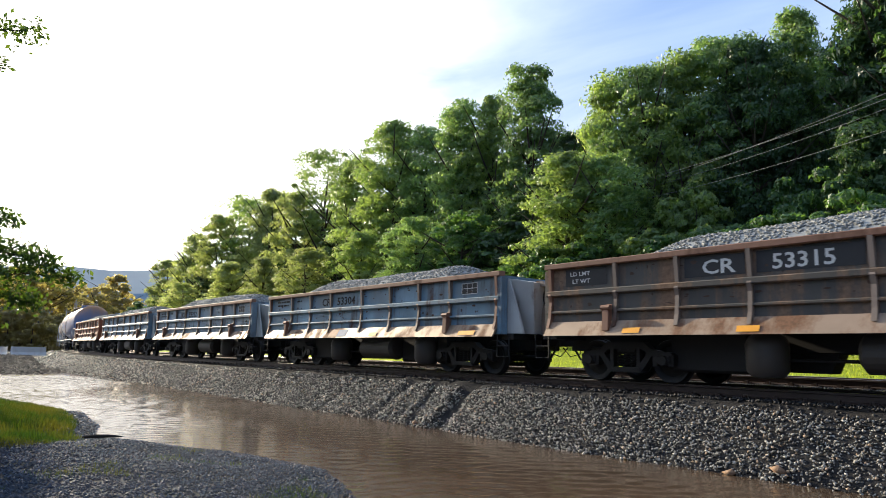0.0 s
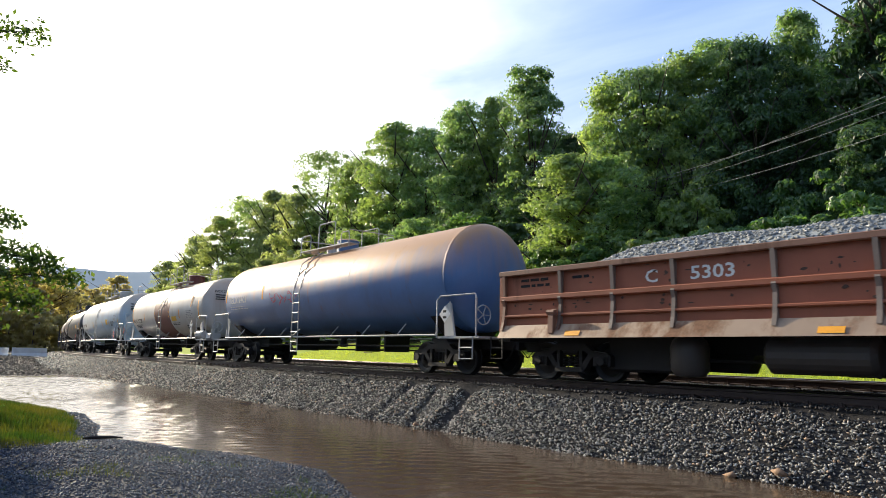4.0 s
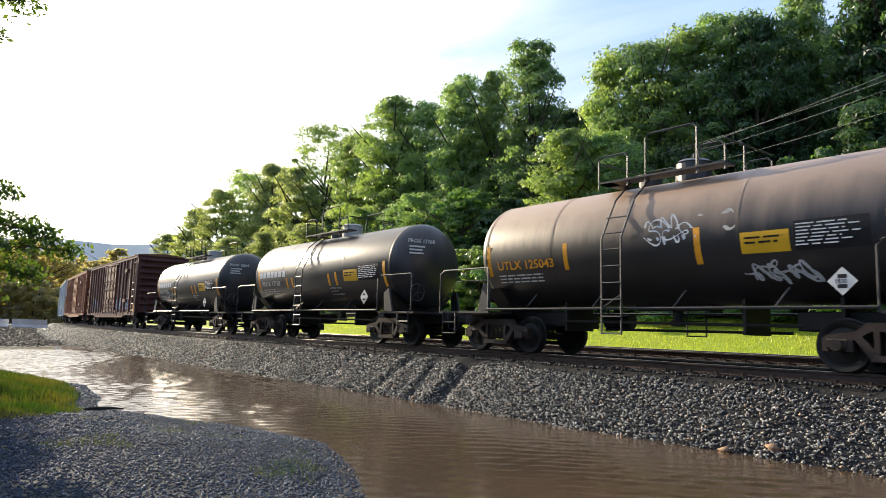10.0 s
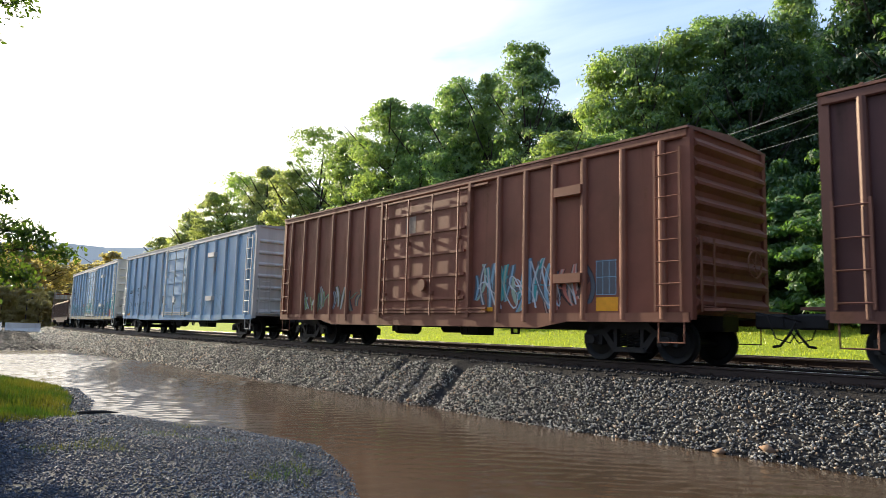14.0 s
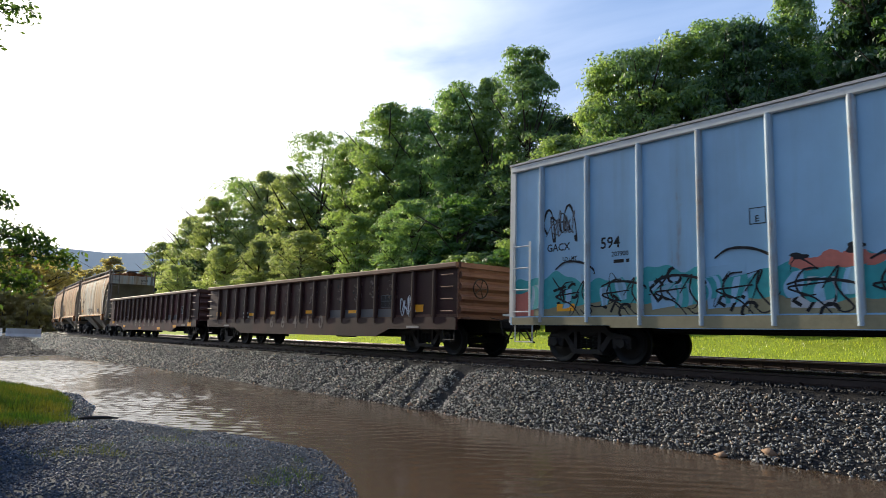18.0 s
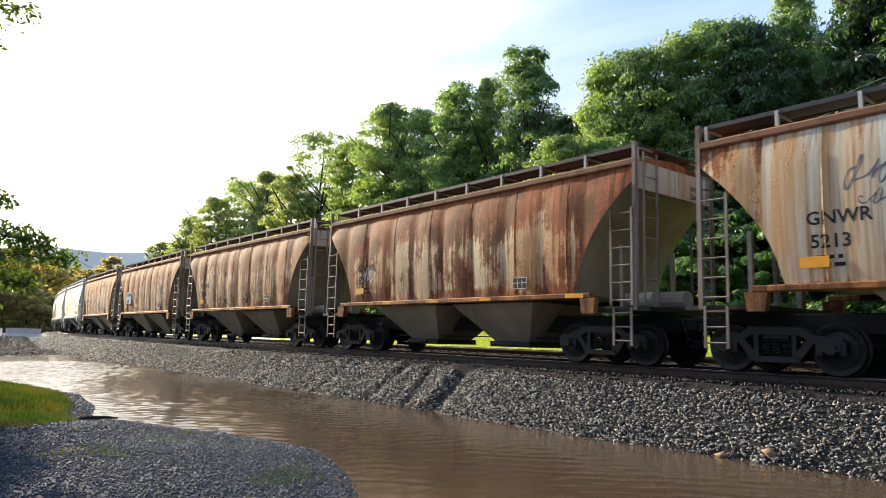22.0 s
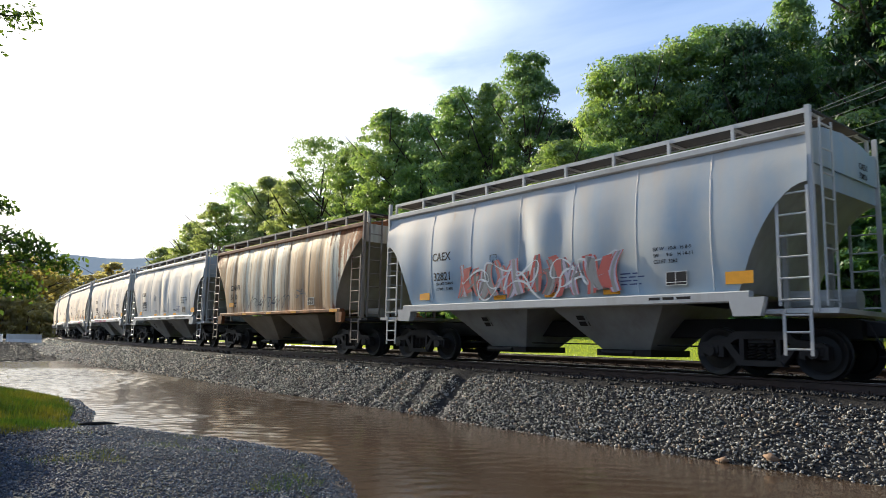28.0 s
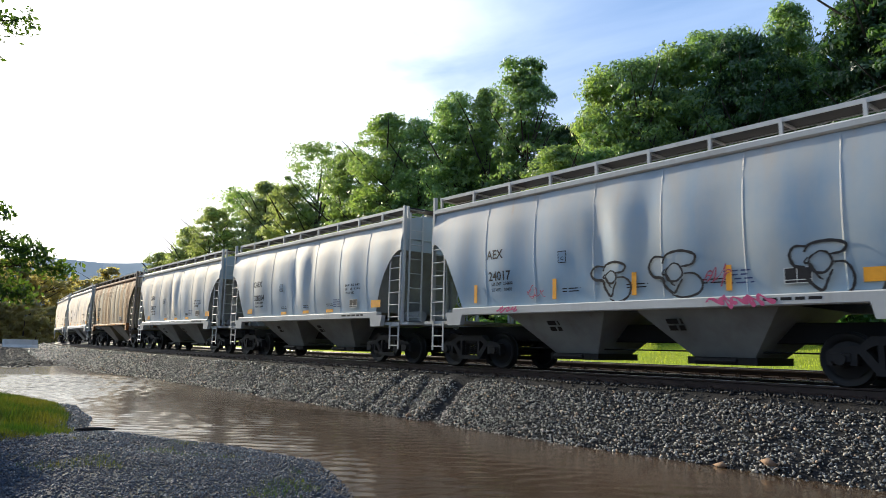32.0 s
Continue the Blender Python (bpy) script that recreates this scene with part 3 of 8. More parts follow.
def make_stones():
    # ballast shoulder, denser where it is near
    def keep(x, y, r):
        d = y - line_y(x) * (x >= -46)
        dens = np.interp(x, [-105, -46, -30, -20, -12, 4, 12], [0.10, 0.16, 0.3, 0.55, 0.95, 1.0, 0.3])
        return (d > toe(x) - 0.12) & (d < -1.88 + 0.07 * wobble(x, y, 3.0, 2)) & (r.uniform(0, 1, len(x)) < dens)
    x, y, r = scatter(330000, -105, 12, -5.2, -0.6, keep, 3)
    y = y + line_y(x) * (x < -46)
    size = r.uniform(0.011, 0.031, len(x)) * np.interp(x, [-105, -46, -15, 0], [3.0, 1.9, 1.2, 1.0])
    z = ground_z(x, y) + size * r.uniform(-0.3, 1.5, len(x))
    tagged(new("ballast_stones", stone_mesh("ballast_stones", x, y, z, size, r, BALLAST)),
           "loose grey crushed ballast stones on the railway shoulder", "ballast", kind="stuff")
    # coarse gravel on the flats at the stream's far end
    x, y, r = scatter(26000, -88, -38, -14, 3, lambda x, y, r: (y - line_y(x) < toe(x) + 0.4) & (ground_z(x, y) > WATER_Z + 0.01), 4)
    size = r.uniform(0.03, 0.11, len(x))
    z = ground_z(x, y) + size * 0.15
    tagged(new("flats_stones", stone_mesh("flats_stones", x, y, z, size, r, FLATSTONE, 0.5)), "brown gravel on the mud flats", "gravel", kind="stuff")
    # the strip between and beyond the rails, coloured as in the train's shade
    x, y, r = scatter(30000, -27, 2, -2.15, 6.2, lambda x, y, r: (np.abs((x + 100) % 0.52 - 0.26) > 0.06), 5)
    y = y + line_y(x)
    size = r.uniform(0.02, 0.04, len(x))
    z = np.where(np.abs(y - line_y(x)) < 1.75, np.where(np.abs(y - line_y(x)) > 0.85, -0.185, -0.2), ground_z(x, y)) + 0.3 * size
    tagged(new("track_stones", stone_mesh("track_stones", x, y, z, size, r, SHADESTONE)), "ballast stones between the railway ties, darkened for the train's shade", "ballast", kind="stuff")
    # gravel of the near bank
    def keep2(x, y, r):
        sh = np.interp(x, SHORE_X, SHORE_Y)
        dist = np.hypot(x, y + 12.93)
        gr = ((x + 17.8) / 6.2) ** 2 + ((y + 11.9) / 2.5) ** 2 < 0.5
        return (y < sh + 0.12) & (r.uniform(0, 1, len(x)) < np.clip(8.5 / (dist + 0.5), 0.05, 1)) & ~gr
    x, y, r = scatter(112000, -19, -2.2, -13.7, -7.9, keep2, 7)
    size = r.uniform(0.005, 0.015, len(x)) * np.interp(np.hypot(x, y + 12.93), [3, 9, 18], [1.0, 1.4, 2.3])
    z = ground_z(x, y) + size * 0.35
    tagged(new("gravel_stones", stone_mesh("gravel_stones", x, y, z, size, r, GRAVEL)), "dark pea gravel on the stream bank, shade blue in its colour", "gravel", kind="stuff")


make_stones()


def grass_mesh(name, x, y, z, h, w, r, mat):
    n = len(x)
    a = r.uniform(0, 6.283, n)
    dx, dy = np.cos(a) * w, np.sin(a) * w
    lx, ly = r.uniform(-0.5, 0.5, n) * h, r.uniform(-0.5, 0.5, n) * h
    p = np.stack([np.stack([x - dx, y - dy, z - 0.01], -1), np.stack([x + dx, y + dy, z - 0.01], -1), np.stack([x + lx, y + ly, z + h], -1)], 1)
    return raw(name, p.reshape(-1, 3), np.arange(3 * n).reshape(-1, 3), mat)


GRASSB = leaf("grass_blade_green", (0.25, 0.32, 0.035), (0.36, 0.42, 0.06), 0.45)
GRASSN = leaf("bank_grass_green", (0.016, 0.042, 0.008), (0.036, 0.072, 0.012), 0.35, (0.07, 0.074, 0.018))


def make_grass():
    x, y, r = scatter(90000, -48, 14, 5.9, 16.5, lambda x, y, r: r.uniform(0, 1, len(x)) < np.clip(9 / (y + 3), 0.2, 1), 11)
    y = y + line_y(x)
    me = grass_mesh("field_grass", x, y, ground_z(x, y), r.uniform(0.04, 0.11, len(x)), r.uniform(0.01, 0.022, len(x)), r, GRASSB)
    tagged(new("field_grass", me), "sunlit mown grass of the field behind the railway", "grass", kind="stuff")

    def keep(x, y, r):
        sh = np.interp(x, SHORE_X, SHORE_Y)
        inside = ((x + 17.8) / 6.3) ** 2 + ((y + 11.9) / 2.6) ** 2 + 0.3 * wobble(x, y, 1.7, 3)
        tuft = wobble(x, y, 2.6, 9) + 0.5 * wobble(x, y, 6.0, 2)
        thin = (tuft > 0.45) & (x < -4.5) & (r.uniform(0, 1, len(x)) < 0.5 * np.clip((tuft - 0.45) * 3, 0, 1))
        return (y < sh - 0.3) & ((inside < 1) & (r.uniform(0, 1, len(x)) < np.clip(1.5 - inside, 0, 1)) | thin)
    x, y, r = scatter(150000, -26, -4, -14.5, -8.6, keep, 13)
    inside = ((x + 17.8) / 6.3) ** 2 + ((y + 11.9) / 2.6) ** 2
    h = np.where(inside < 1, r.uniform(0.05, 0.2, len(x)) * np.clip(1.5 - inside, 0.4, 1.3), r.uniform(0.025, 0.07, len(x)))
    me = grass_mesh("bank_grass", x, y, ground_z(x, y), h, r.uniform(0.004, 0.009, len(x)) * np.where(inside < 1, 1.6, 0.8), r, GRASSN)
    tagged(new("bank_grass", me), "green grass tufts on the gravel bank", "grass", kind="stuff")


make_grass()

# ---- water ----
def make_water():
    """Flat far off, rippled where it is near."""
    xs = np.concatenate([np.linspace(-120, -46, 12), np.arange(-44, 8, 0.075), np.linspace(10, 60, 6)])
    ys = np.concatenate([[-16.5, -14, -12.6], np.arange(-12.4, -2.6, 0.058), [-2.3]])
    gx, gy = np.meshgrid(xs, ys, indexing="ij")
    r = np.random.RandomState(6)
    z = np.zeros_like(gx)
    for k in range(26):
        ln, a = r.uniform(0.17, 0.42), r.normal(-0.45, 0.4)
        z += 0.0034 * ln * np.sin((gx * math.cos(a) + gy * math.sin(a)) * 6.283 / ln + r.uniform(0, 6.28) + 0.8 * wobble(gx, gy, 0.7, k))
    calm = np.clip(0.55 + 0.9 * wobble(gx, gy, 0.35, 3), 0.12, 1.2)
    z = z * calm * smooth01((gx + 46) / 8) * (1 + 1.5 * smooth01((-8 - gx) / 5))
    gy = gy + line_y(gx) * smooth01((gy + 6) / 3)
    i, j = np.meshgrid(np.arange(len(xs) - 1), np.arange(len(ys) - 1), indexing="ij")
    m = len(ys)
    q = np.stack([i * m + j, (i + 1) * m + j, (i + 1) * m + j + 1, i * m + j + 1], -1).reshape(-1, 4)
    me = raw("water", np.stack([gx, gy, z], -1).reshape(-1, 3), q, WATER)
    me.polygons.foreach_set("use_smooth", np.ones(len(q), bool))
    ob = new("water", me)
    ob.location.z = WATER_Z
    return tagged(ob, "shallow muddy brown stream with small ripples", "water", kind="structure")


stream = make_water()

# ---- flotsam ----
def make_flotsam():
    wood = plain("wet_grey_plank_wood", (0.03, 0.024, 0.02), 0.85, 0, 0.5, 7.0, 0.6, 0.02)
    b = thing("driftwood_stick", "short dark driftwood stick at the water's edge", "stick")
    b.matrix_basis = pose(-13.2, -9.8, float(ground_z(-13.2, -9.8)) + 0.03, 0, 0, 70)
    part("stick", Geo().tube([(-0.3, 0, 0), (-0.1, 0.03, 0.015), (0.12, -0.01, 0.02), (0.33, 0.04, 0)], [0.02, 0.03, 0.028, 0.012], 7), wood, b)
    r = np.random.RandomState(2)
    for k, (x, y, q) in enumerate(((-12.95, -3.24, 0.11), (-5.4, -3.2, 0.10), (-4.75, -3.05, 0.09), (-5.0, -3.35, 0.08))):
        st = thing("brown_rock", "brown angular rock among grey ballast", "rock", "brown rocks")
        st.matrix_basis = pose(x, y, float(ground_z(x, y)) + q * 0.4)
        v = OCTA * r.uniform(0.8, 1.2, (6, 1)) * q + r.uniform(-0.03, 0.03, (6, 3))
        part("rock_body", raw("rock_body", v * np.array([1.3, 1, 0.7]), OCTF, plain("brown_sandstone", (0.27, 0.17, 0.10), 0.85, 0, 0.3, 12.0, 0.5, 0.02)), None, st)


make_flotsam()

# ---- track ----
RAIL = [(-0.075, -0.172), (0.075, -0.172), (0.075, -0.16), (0.012, -0.14), (0.010, -0.045), (0.036, -0.035), (0.036, -0.006), (0.028, 0.0),
        (-0.028, 0.0), (-0.036, -0.006), (-0.036, -0.035), (-0.010, -0.045), (-0.012, -0.14), (-0.075, -0.16)]


def make_track(y0, z0):
    """Two rails, ties and plates, y0 from the line's middle, the rail head at z0."""
    tr = thing("track", "rusty steel rails on weathered wooden ties in ballast", "railway track", kind="structure")
    stations = [-640, -500, -380, -280, -200, -170] + list(range(-140, -28, 6)) + [-25, 0, 40, 200, 520]
    for side in (-0.753, 0.753):
        g = Geo()
        g.loft([[off_line(s, y0 + side + u, z0 + w) for u, w in RAIL] for s in stations])
        rail = part("rail", g, STEEL, tr, "worn steel rail with a polished head")
        h = Geo()
        h.loft([[off_line(s, y0 + side + u, z0 + w) for u, w in ((-0.027, -0.001), (0.027, -0.001), (0.025, 0.0025), (-0.025, 0.0025))] for s in stations])
        part("rail_head", h, RAILTOP, rail, "polished running surface of the rail")
    # ties near the camera are pieces of their own
    r = random.Random(4)
    protos = []
    for k in range(4):
        g = Geo()
        a, b = 1.30 + r.uniform(-0.03, 0.03), 1.30 + r.uniform(-0.03, 0.03)
        ring = [(-0.112, -0.36), (0.112, -0.36), (0.114, -0.20), (0.10, -0.182), (-0.10, -0.180), (-0.114, -0.20)]
        g.loft([[(x * (1 + 0.05 * j), y, z) for x, z in ring] for j, y in enumerate((-a, -0.4, 0.4, b))])
        me = bpy.data.meshes.new("tie")
        me.from_pydata(g.v, [], g.f)
        me.materials.append(TIEWOOD)
        protos.append(me)
    plate = Geo()
    for side in (-0.753, 0.753):
        plate.box(-0.095, 0.095, side - 0.18, side + 0.18, -0.186, -0.170)
        for dx, dy in ((-0.055, -0.10), (0.055, -0.10), (-0.055, 0.10), (0.055, 0.10)):
            plate.box(dx - 0.013, dx + 0.013, side + dy - 0.02, side + dy + 0.02, -0.170, -0.135)
        # clips that stand by the rail foot
        plate.box(-0.03, 0.03, side - 0.125, side - 0.07, -0.170, -0.118)
        plate.box(-0.03, 0.03, side + 0.07, side + 0.125, -0.170, -0.118)
    pm = bpy.data.meshes.new("tie_plate")
    pm.from_pydata(plate.v, [], plate.f)
    pm.materials.append(STEEL)
    s = -36.0
    while s < 6.0:
        a = on_line(s)[2]
        x, y, z = off_line(s, y0, z0)
        t = new("tie", protos[r.randrange(4)])
        t.parent = tr
        t.matrix_basis = pose(x + r.uniform(-0.02, 0.02), y + r.uniform(-0.04, 0.04), z + r.uniform(-0.012, 0.004), 0, 0, math.degrees(a) + r.uniform(-1.2, 1.2))
        p = new("tie_plate", pm)
        p.parent = tr
        p.matrix_basis = pose(x, y, z, 0, 0, math.degrees(a))
        s += 0.52
    far = Geo()
    for s in list(np.arange(-300, -36.3, 0.52)) + list(np.arange(6.2, 300, 0.52)):
        v = [off_line(s + dx, y0 + dy, z0 + z) for dx in (-0.11, 0.11) for dy in (-1.3, 1.3) for z in (-0.3, -0.181)]
        far.add(v, [(0, 1, 3, 2), (4, 6, 7, 5), (0, 4, 5, 1), (2, 3, 7, 6), (1, 5, 7, 3)])
    t = part("far_ties", far, TIEWOOD, tr)
    tagged(t, kind="stuff")


make_track(0.0, 0.0)
make_track(4.05, 0.13)


# ---- trees ----
def leaf_cards(c, size, r, up=0.35, out=None, fine=False):
    """Leaves, or fine single blades, round the centres c."""
    n = len(c)
    nrm = r.normal(0, 1, (n, 3))
    if out is not None:
        nrm += out * 2.8
    nrm[:, 2] += up
    nrm /= np.linalg.norm(nrm, axis=1, keepdims=True) + 1e-9
    a = np.cross(nrm, r.normal(0, 1, (n, 3)))
    a /= np.linalg.norm(a, axis=1, keepdims=True) + 1e-9
    b = np.cross(nrm, a)
    s = size[:, None]
    if fine:
        p = np.stack([c - a * s * 0.8 - b * s * 0.35, c - a * s * 0.55 + b * s * 0.6, c + a * s], 1)
        return p.reshape(-1, 3), np.arange(3 * n).reshape(-1, 3)
    p = np.stack([c - a * s * 0.8, c - b * s * 0.42 + a * s * 0.1 + nrm * s * 0.1, c + a * s * 0.9 - nrm * s * 0.08, c + b * s * 0.42 + a * s * 0.05 + nrm * s * 0.1], 1)
    f = np.arange(4 * n).reshape(-1, 4)
    return p.reshape(-1, 3), f


def crown_points(r, n_clump, per, shape, low, spread):
    """Clumps in a crown of height 1: lower edge, spread, and a profile of radius by height."""
    pts, outs = [], []
    k = 0
    while k < n_clump:
        z = r.uniform(low, 0.97)
        t = (z - low) / (1 - low)
        rad = spread * float(np.interp(t, np.linspace(0, 1, len(shape)), shape)) * (0.8 + 0.35 * math.sin(7 * z + r.uniform(0, 6)))
        a, q = r.uniform(0, 6.283), math.sqrt(r.uniform(0.15, 1))
        c = np.array([math.cos(a) * rad * q, math.sin(a) * rad * q, z])
        cr = r.uniform(0.02, 0.065) * (0.7 + spread)
        m = int(per * r.uniform(0.6, 1.3))
        d = r.normal(0, 1, (m, 3))
        d /= np.linalg.norm(d, axis=1, keepdims=True)
        d[:, 2] = np.where(d[:, 2] < -0.4, -d[:, 2], d[:, 2])
        pts.append(c + d * cr * r.uniform(0.55, 1.08, (m, 1)) * np.array([1.25, 1.25, 0.75]))
        outs.append(d)
        k += 1
    return np.concatenate(pts), np.concatenate(outs)


def tree_kind(seed, shape, low, spread, n_clump=80, per=85, size=0.017, mat=None):
    """Meshes of one kind of tree, one metre high: trunk, limbs and crown."""
    r = np.random.RandomState(seed)
    pts, outs = crown_points(r, n_clump, per, shape, low, spread)
    v, f = leaf_cards(pts, r.uniform(0.7, 1.35, len(pts)) * size, r, 0.3, outs, True)
    crown = raw("crown", v, f, mat)
    g = Geo()
    bend = r.uniform(-0.02, 0.02, 2)
    line = [Vector((bend[0] * math.sin(3 * t), bend[1] * math.sin(4 * t), t * 0.86)) for t in np.linspace(0, 1, 8)]
    g.tube(line, [0.020 * (1 - 0.85 * t) for t in np.linspace(0, 1, 8)], 8)
    trunk = g.mesh("trunk", BARK)
    g = Geo()
    for _ in range(18):
        z = r.uniform(max(low * 0.8, 0.12), 0.72)
        a, ln = r.uniform(0, 6.283), spread * r.uniform(0.7, 1.15)
        g.tube([(0, 0, z), (math.cos(a) * ln * 0.5, math.sin(a) * ln * 0.5, z + 0.09), (math.cos(a) * ln, math.sin(a) * ln, z + 0.2)], [0.007, 0.0045, 0.0015], 5)
    return trunk, g.mesh("branch", BARK), crown


ROUND, TALL, FLAT, COLUMN = (0.5, 0.95, 1.0, 0.8, 0.35), (0.75, 1.0, 0.85, 0.6, 0.2), (0.3, 0.6, 0.85, 1.0, 0.7), (0.8, 0.85, 0.8, 0.65, 0.3)
KINDS = [
    tree_kind(1, ROUND, 0.22, 0.26, 330, 92, 0.0092, LEAF_A),
    tree_kind(2, TALL, 0.15, 0.24, 330, 92, 0.0092, LEAF_B),
    tree_kind(3, COLUMN, 0.12, 0.19, 310, 98, 0.0086, LEAF_A),
    tree_kind(4, FLAT, 0.36, 0.24, 170, 70, 0.0095, LEAF_B),
    tree_kind(5, ROUND, 0.10, 0.30, 150, 90, 0.0165, LEAF_C),
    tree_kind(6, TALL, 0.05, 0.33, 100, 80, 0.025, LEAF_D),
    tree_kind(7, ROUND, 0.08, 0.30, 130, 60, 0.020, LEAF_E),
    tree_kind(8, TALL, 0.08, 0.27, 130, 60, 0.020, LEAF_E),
    tree_kind(9, TALL, 0.12, 0.25, 300, 84, 0.0105, LEAF_F),
    tree_kind(10, ROUND, 0.18, 0.27, 300, 84, 0.0105, LEAF_F),
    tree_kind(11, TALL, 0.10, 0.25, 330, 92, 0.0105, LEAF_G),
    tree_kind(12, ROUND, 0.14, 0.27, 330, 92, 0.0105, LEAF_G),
]
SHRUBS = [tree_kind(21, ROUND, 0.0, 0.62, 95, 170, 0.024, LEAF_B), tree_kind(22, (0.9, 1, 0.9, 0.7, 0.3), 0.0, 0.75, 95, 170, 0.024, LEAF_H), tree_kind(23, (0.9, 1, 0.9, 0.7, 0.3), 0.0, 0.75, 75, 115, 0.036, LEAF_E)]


def tree(kind, x, y, h, w=1.0, turn=0.0, z=None, name="tree", label="", group="wooded hillside"):
    """A tree of the height h; w widens it."""
    meshes = (SHRUBS if name == "bush" else KINDS)[kind]
    t = thing(name, label or "tall leafy green deciduous tree on the hillside", "bush" if name == "bush" else "tree", group)
    t.matrix_basis = pose(x, y, float(ground_z(x, y)) - 0.15 if z is None else z, 0, 0, turn) @ Matrix.Diagonal((h * w, h * w, h, 1))
    for nm, me in zip(("trunk", "branch", "crown"), meshes):
        if name == "bush" and nm == "branch":
            continue
        o = new(nm, me)
        o.parent = t
    return t


def by_view(px, top, y, yaw=51.25):
    """Where a tree stands at depth y whose top shows at the column px and rises top px over the eye level; its height over the eye."""
    a = radians(yaw) - math.atan((px - 784) / 1208.0)
    x = -math.tan(a) * (y + 12.93)
    ahead = math.hypot(x, y + 12.93) * math.cos(a - radians(yaw))
    return x, 0.49 + ahead * top / 1208.0


def make_woods():
    r = random.Random(8)
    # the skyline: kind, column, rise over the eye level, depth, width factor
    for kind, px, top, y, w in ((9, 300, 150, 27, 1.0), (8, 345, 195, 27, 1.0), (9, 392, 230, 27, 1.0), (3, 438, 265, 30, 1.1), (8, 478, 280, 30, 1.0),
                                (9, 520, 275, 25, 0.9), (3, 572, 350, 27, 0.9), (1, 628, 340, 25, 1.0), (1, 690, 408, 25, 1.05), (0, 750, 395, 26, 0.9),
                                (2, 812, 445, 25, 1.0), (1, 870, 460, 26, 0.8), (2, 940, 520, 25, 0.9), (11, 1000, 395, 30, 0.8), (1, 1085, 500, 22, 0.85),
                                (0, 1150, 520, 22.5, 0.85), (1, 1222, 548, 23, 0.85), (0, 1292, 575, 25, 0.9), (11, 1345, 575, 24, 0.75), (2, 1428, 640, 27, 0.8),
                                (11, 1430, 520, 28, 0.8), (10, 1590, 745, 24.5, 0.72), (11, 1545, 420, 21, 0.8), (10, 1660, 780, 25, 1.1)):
        x, top_z = by_view(px, top, y)
        z = float(ground_z(x, y)) - 0.15
        tree(kind, x, y, (top_z - z) * 1.03, w, r.uniform(0, 360), z)
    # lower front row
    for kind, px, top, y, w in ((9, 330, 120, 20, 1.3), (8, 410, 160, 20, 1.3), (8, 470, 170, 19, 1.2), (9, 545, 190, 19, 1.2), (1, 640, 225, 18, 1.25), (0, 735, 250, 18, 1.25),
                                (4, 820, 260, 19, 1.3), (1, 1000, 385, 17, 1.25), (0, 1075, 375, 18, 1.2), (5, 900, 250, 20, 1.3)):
        x, top_z = by_view(px, top, y)
        z = float(ground_z(x, y)) - 0.15
        tree(kind, x, y, (top_z - z) * 0.95, w, r.uniform(0, 360), z)
    # the wood behind closes the gaps
    for k in range(30):
        x = -150 + 6.6 * k + r.uniform(-2, 2)
        y = r.uniform(33, 42)
        tree(r.choice((4, 5)), x, y, r.uniform(11, 14), 1.35, r.uniform(0, 360), label="dense dark green tree in the wood", group="deep wood")
    for k in range(16):
        x = -140 + 12 * k + r.uniform(-3, 3)
        tree(5, x, r.uniform(23, 27), r.uniform(8, 11), 1.3, r.uniform(0, 360), label="shaded understorey tree at the wood's edge", group="deep wood")
    # trees to both sides out of the view
    for k in range(5):
        tree(r.choice((4, 5, 4)), 6 + 9 * k, r.uniform(22, 30), r.uniform(17, 20), 1.1, r.uniform(0, 360))
    # bushes at the wood's edge
    for px, top, y, w, kind in ((1165, 225, 17, 1.0, 0), (1235, 300, 19, 0.8, 0), (1290, 240, 17, 1.1, 1), (1350, 230, 17, 1.2, 1), (1410, 250, 17, 1.2, 1), (1450, 330, 19, 0.7, 1),
                                (1480, 260, 17, 1.2, 1), (1550, 300, 16, 0.9, 1), (1600, 270, 16, 1.2, 1), (1210, 210, 17, 1.1, 1), (1100, 190, 17, 1.1, 1), (1010, 190, 16, 1.1, 1),
                                (930, 180, 17, 1.1, 1), (850, 150, 17, 1.2, 0), (770, 130, 17, 1.2, 1), (690, 120, 17, 1.2, 0), (610, 100, 18, 1.2, 1), (530, 90, 18, 1.3, 0)):
        x, top_z = by_view(px, top, y)
        z = float(ground_z(x, y)) - 0.2
        tree(kind, x, y, max(top_z - z, 1.2), w, r.uniform(0, 360), z, "bush", "leafy green bush at the edge of the wood", "bushes")
    # dark trees in the shade across the stream's far end; haze is in their leaf colour
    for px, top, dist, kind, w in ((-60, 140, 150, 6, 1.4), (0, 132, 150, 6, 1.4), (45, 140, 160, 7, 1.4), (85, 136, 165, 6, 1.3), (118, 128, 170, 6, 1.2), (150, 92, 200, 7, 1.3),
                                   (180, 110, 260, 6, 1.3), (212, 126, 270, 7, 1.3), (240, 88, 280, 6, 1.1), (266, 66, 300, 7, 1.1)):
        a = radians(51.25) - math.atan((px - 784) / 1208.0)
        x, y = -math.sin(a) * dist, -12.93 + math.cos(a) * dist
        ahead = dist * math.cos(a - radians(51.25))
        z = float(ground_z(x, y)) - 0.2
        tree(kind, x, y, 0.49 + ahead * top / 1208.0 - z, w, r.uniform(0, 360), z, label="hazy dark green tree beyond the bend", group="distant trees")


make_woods()


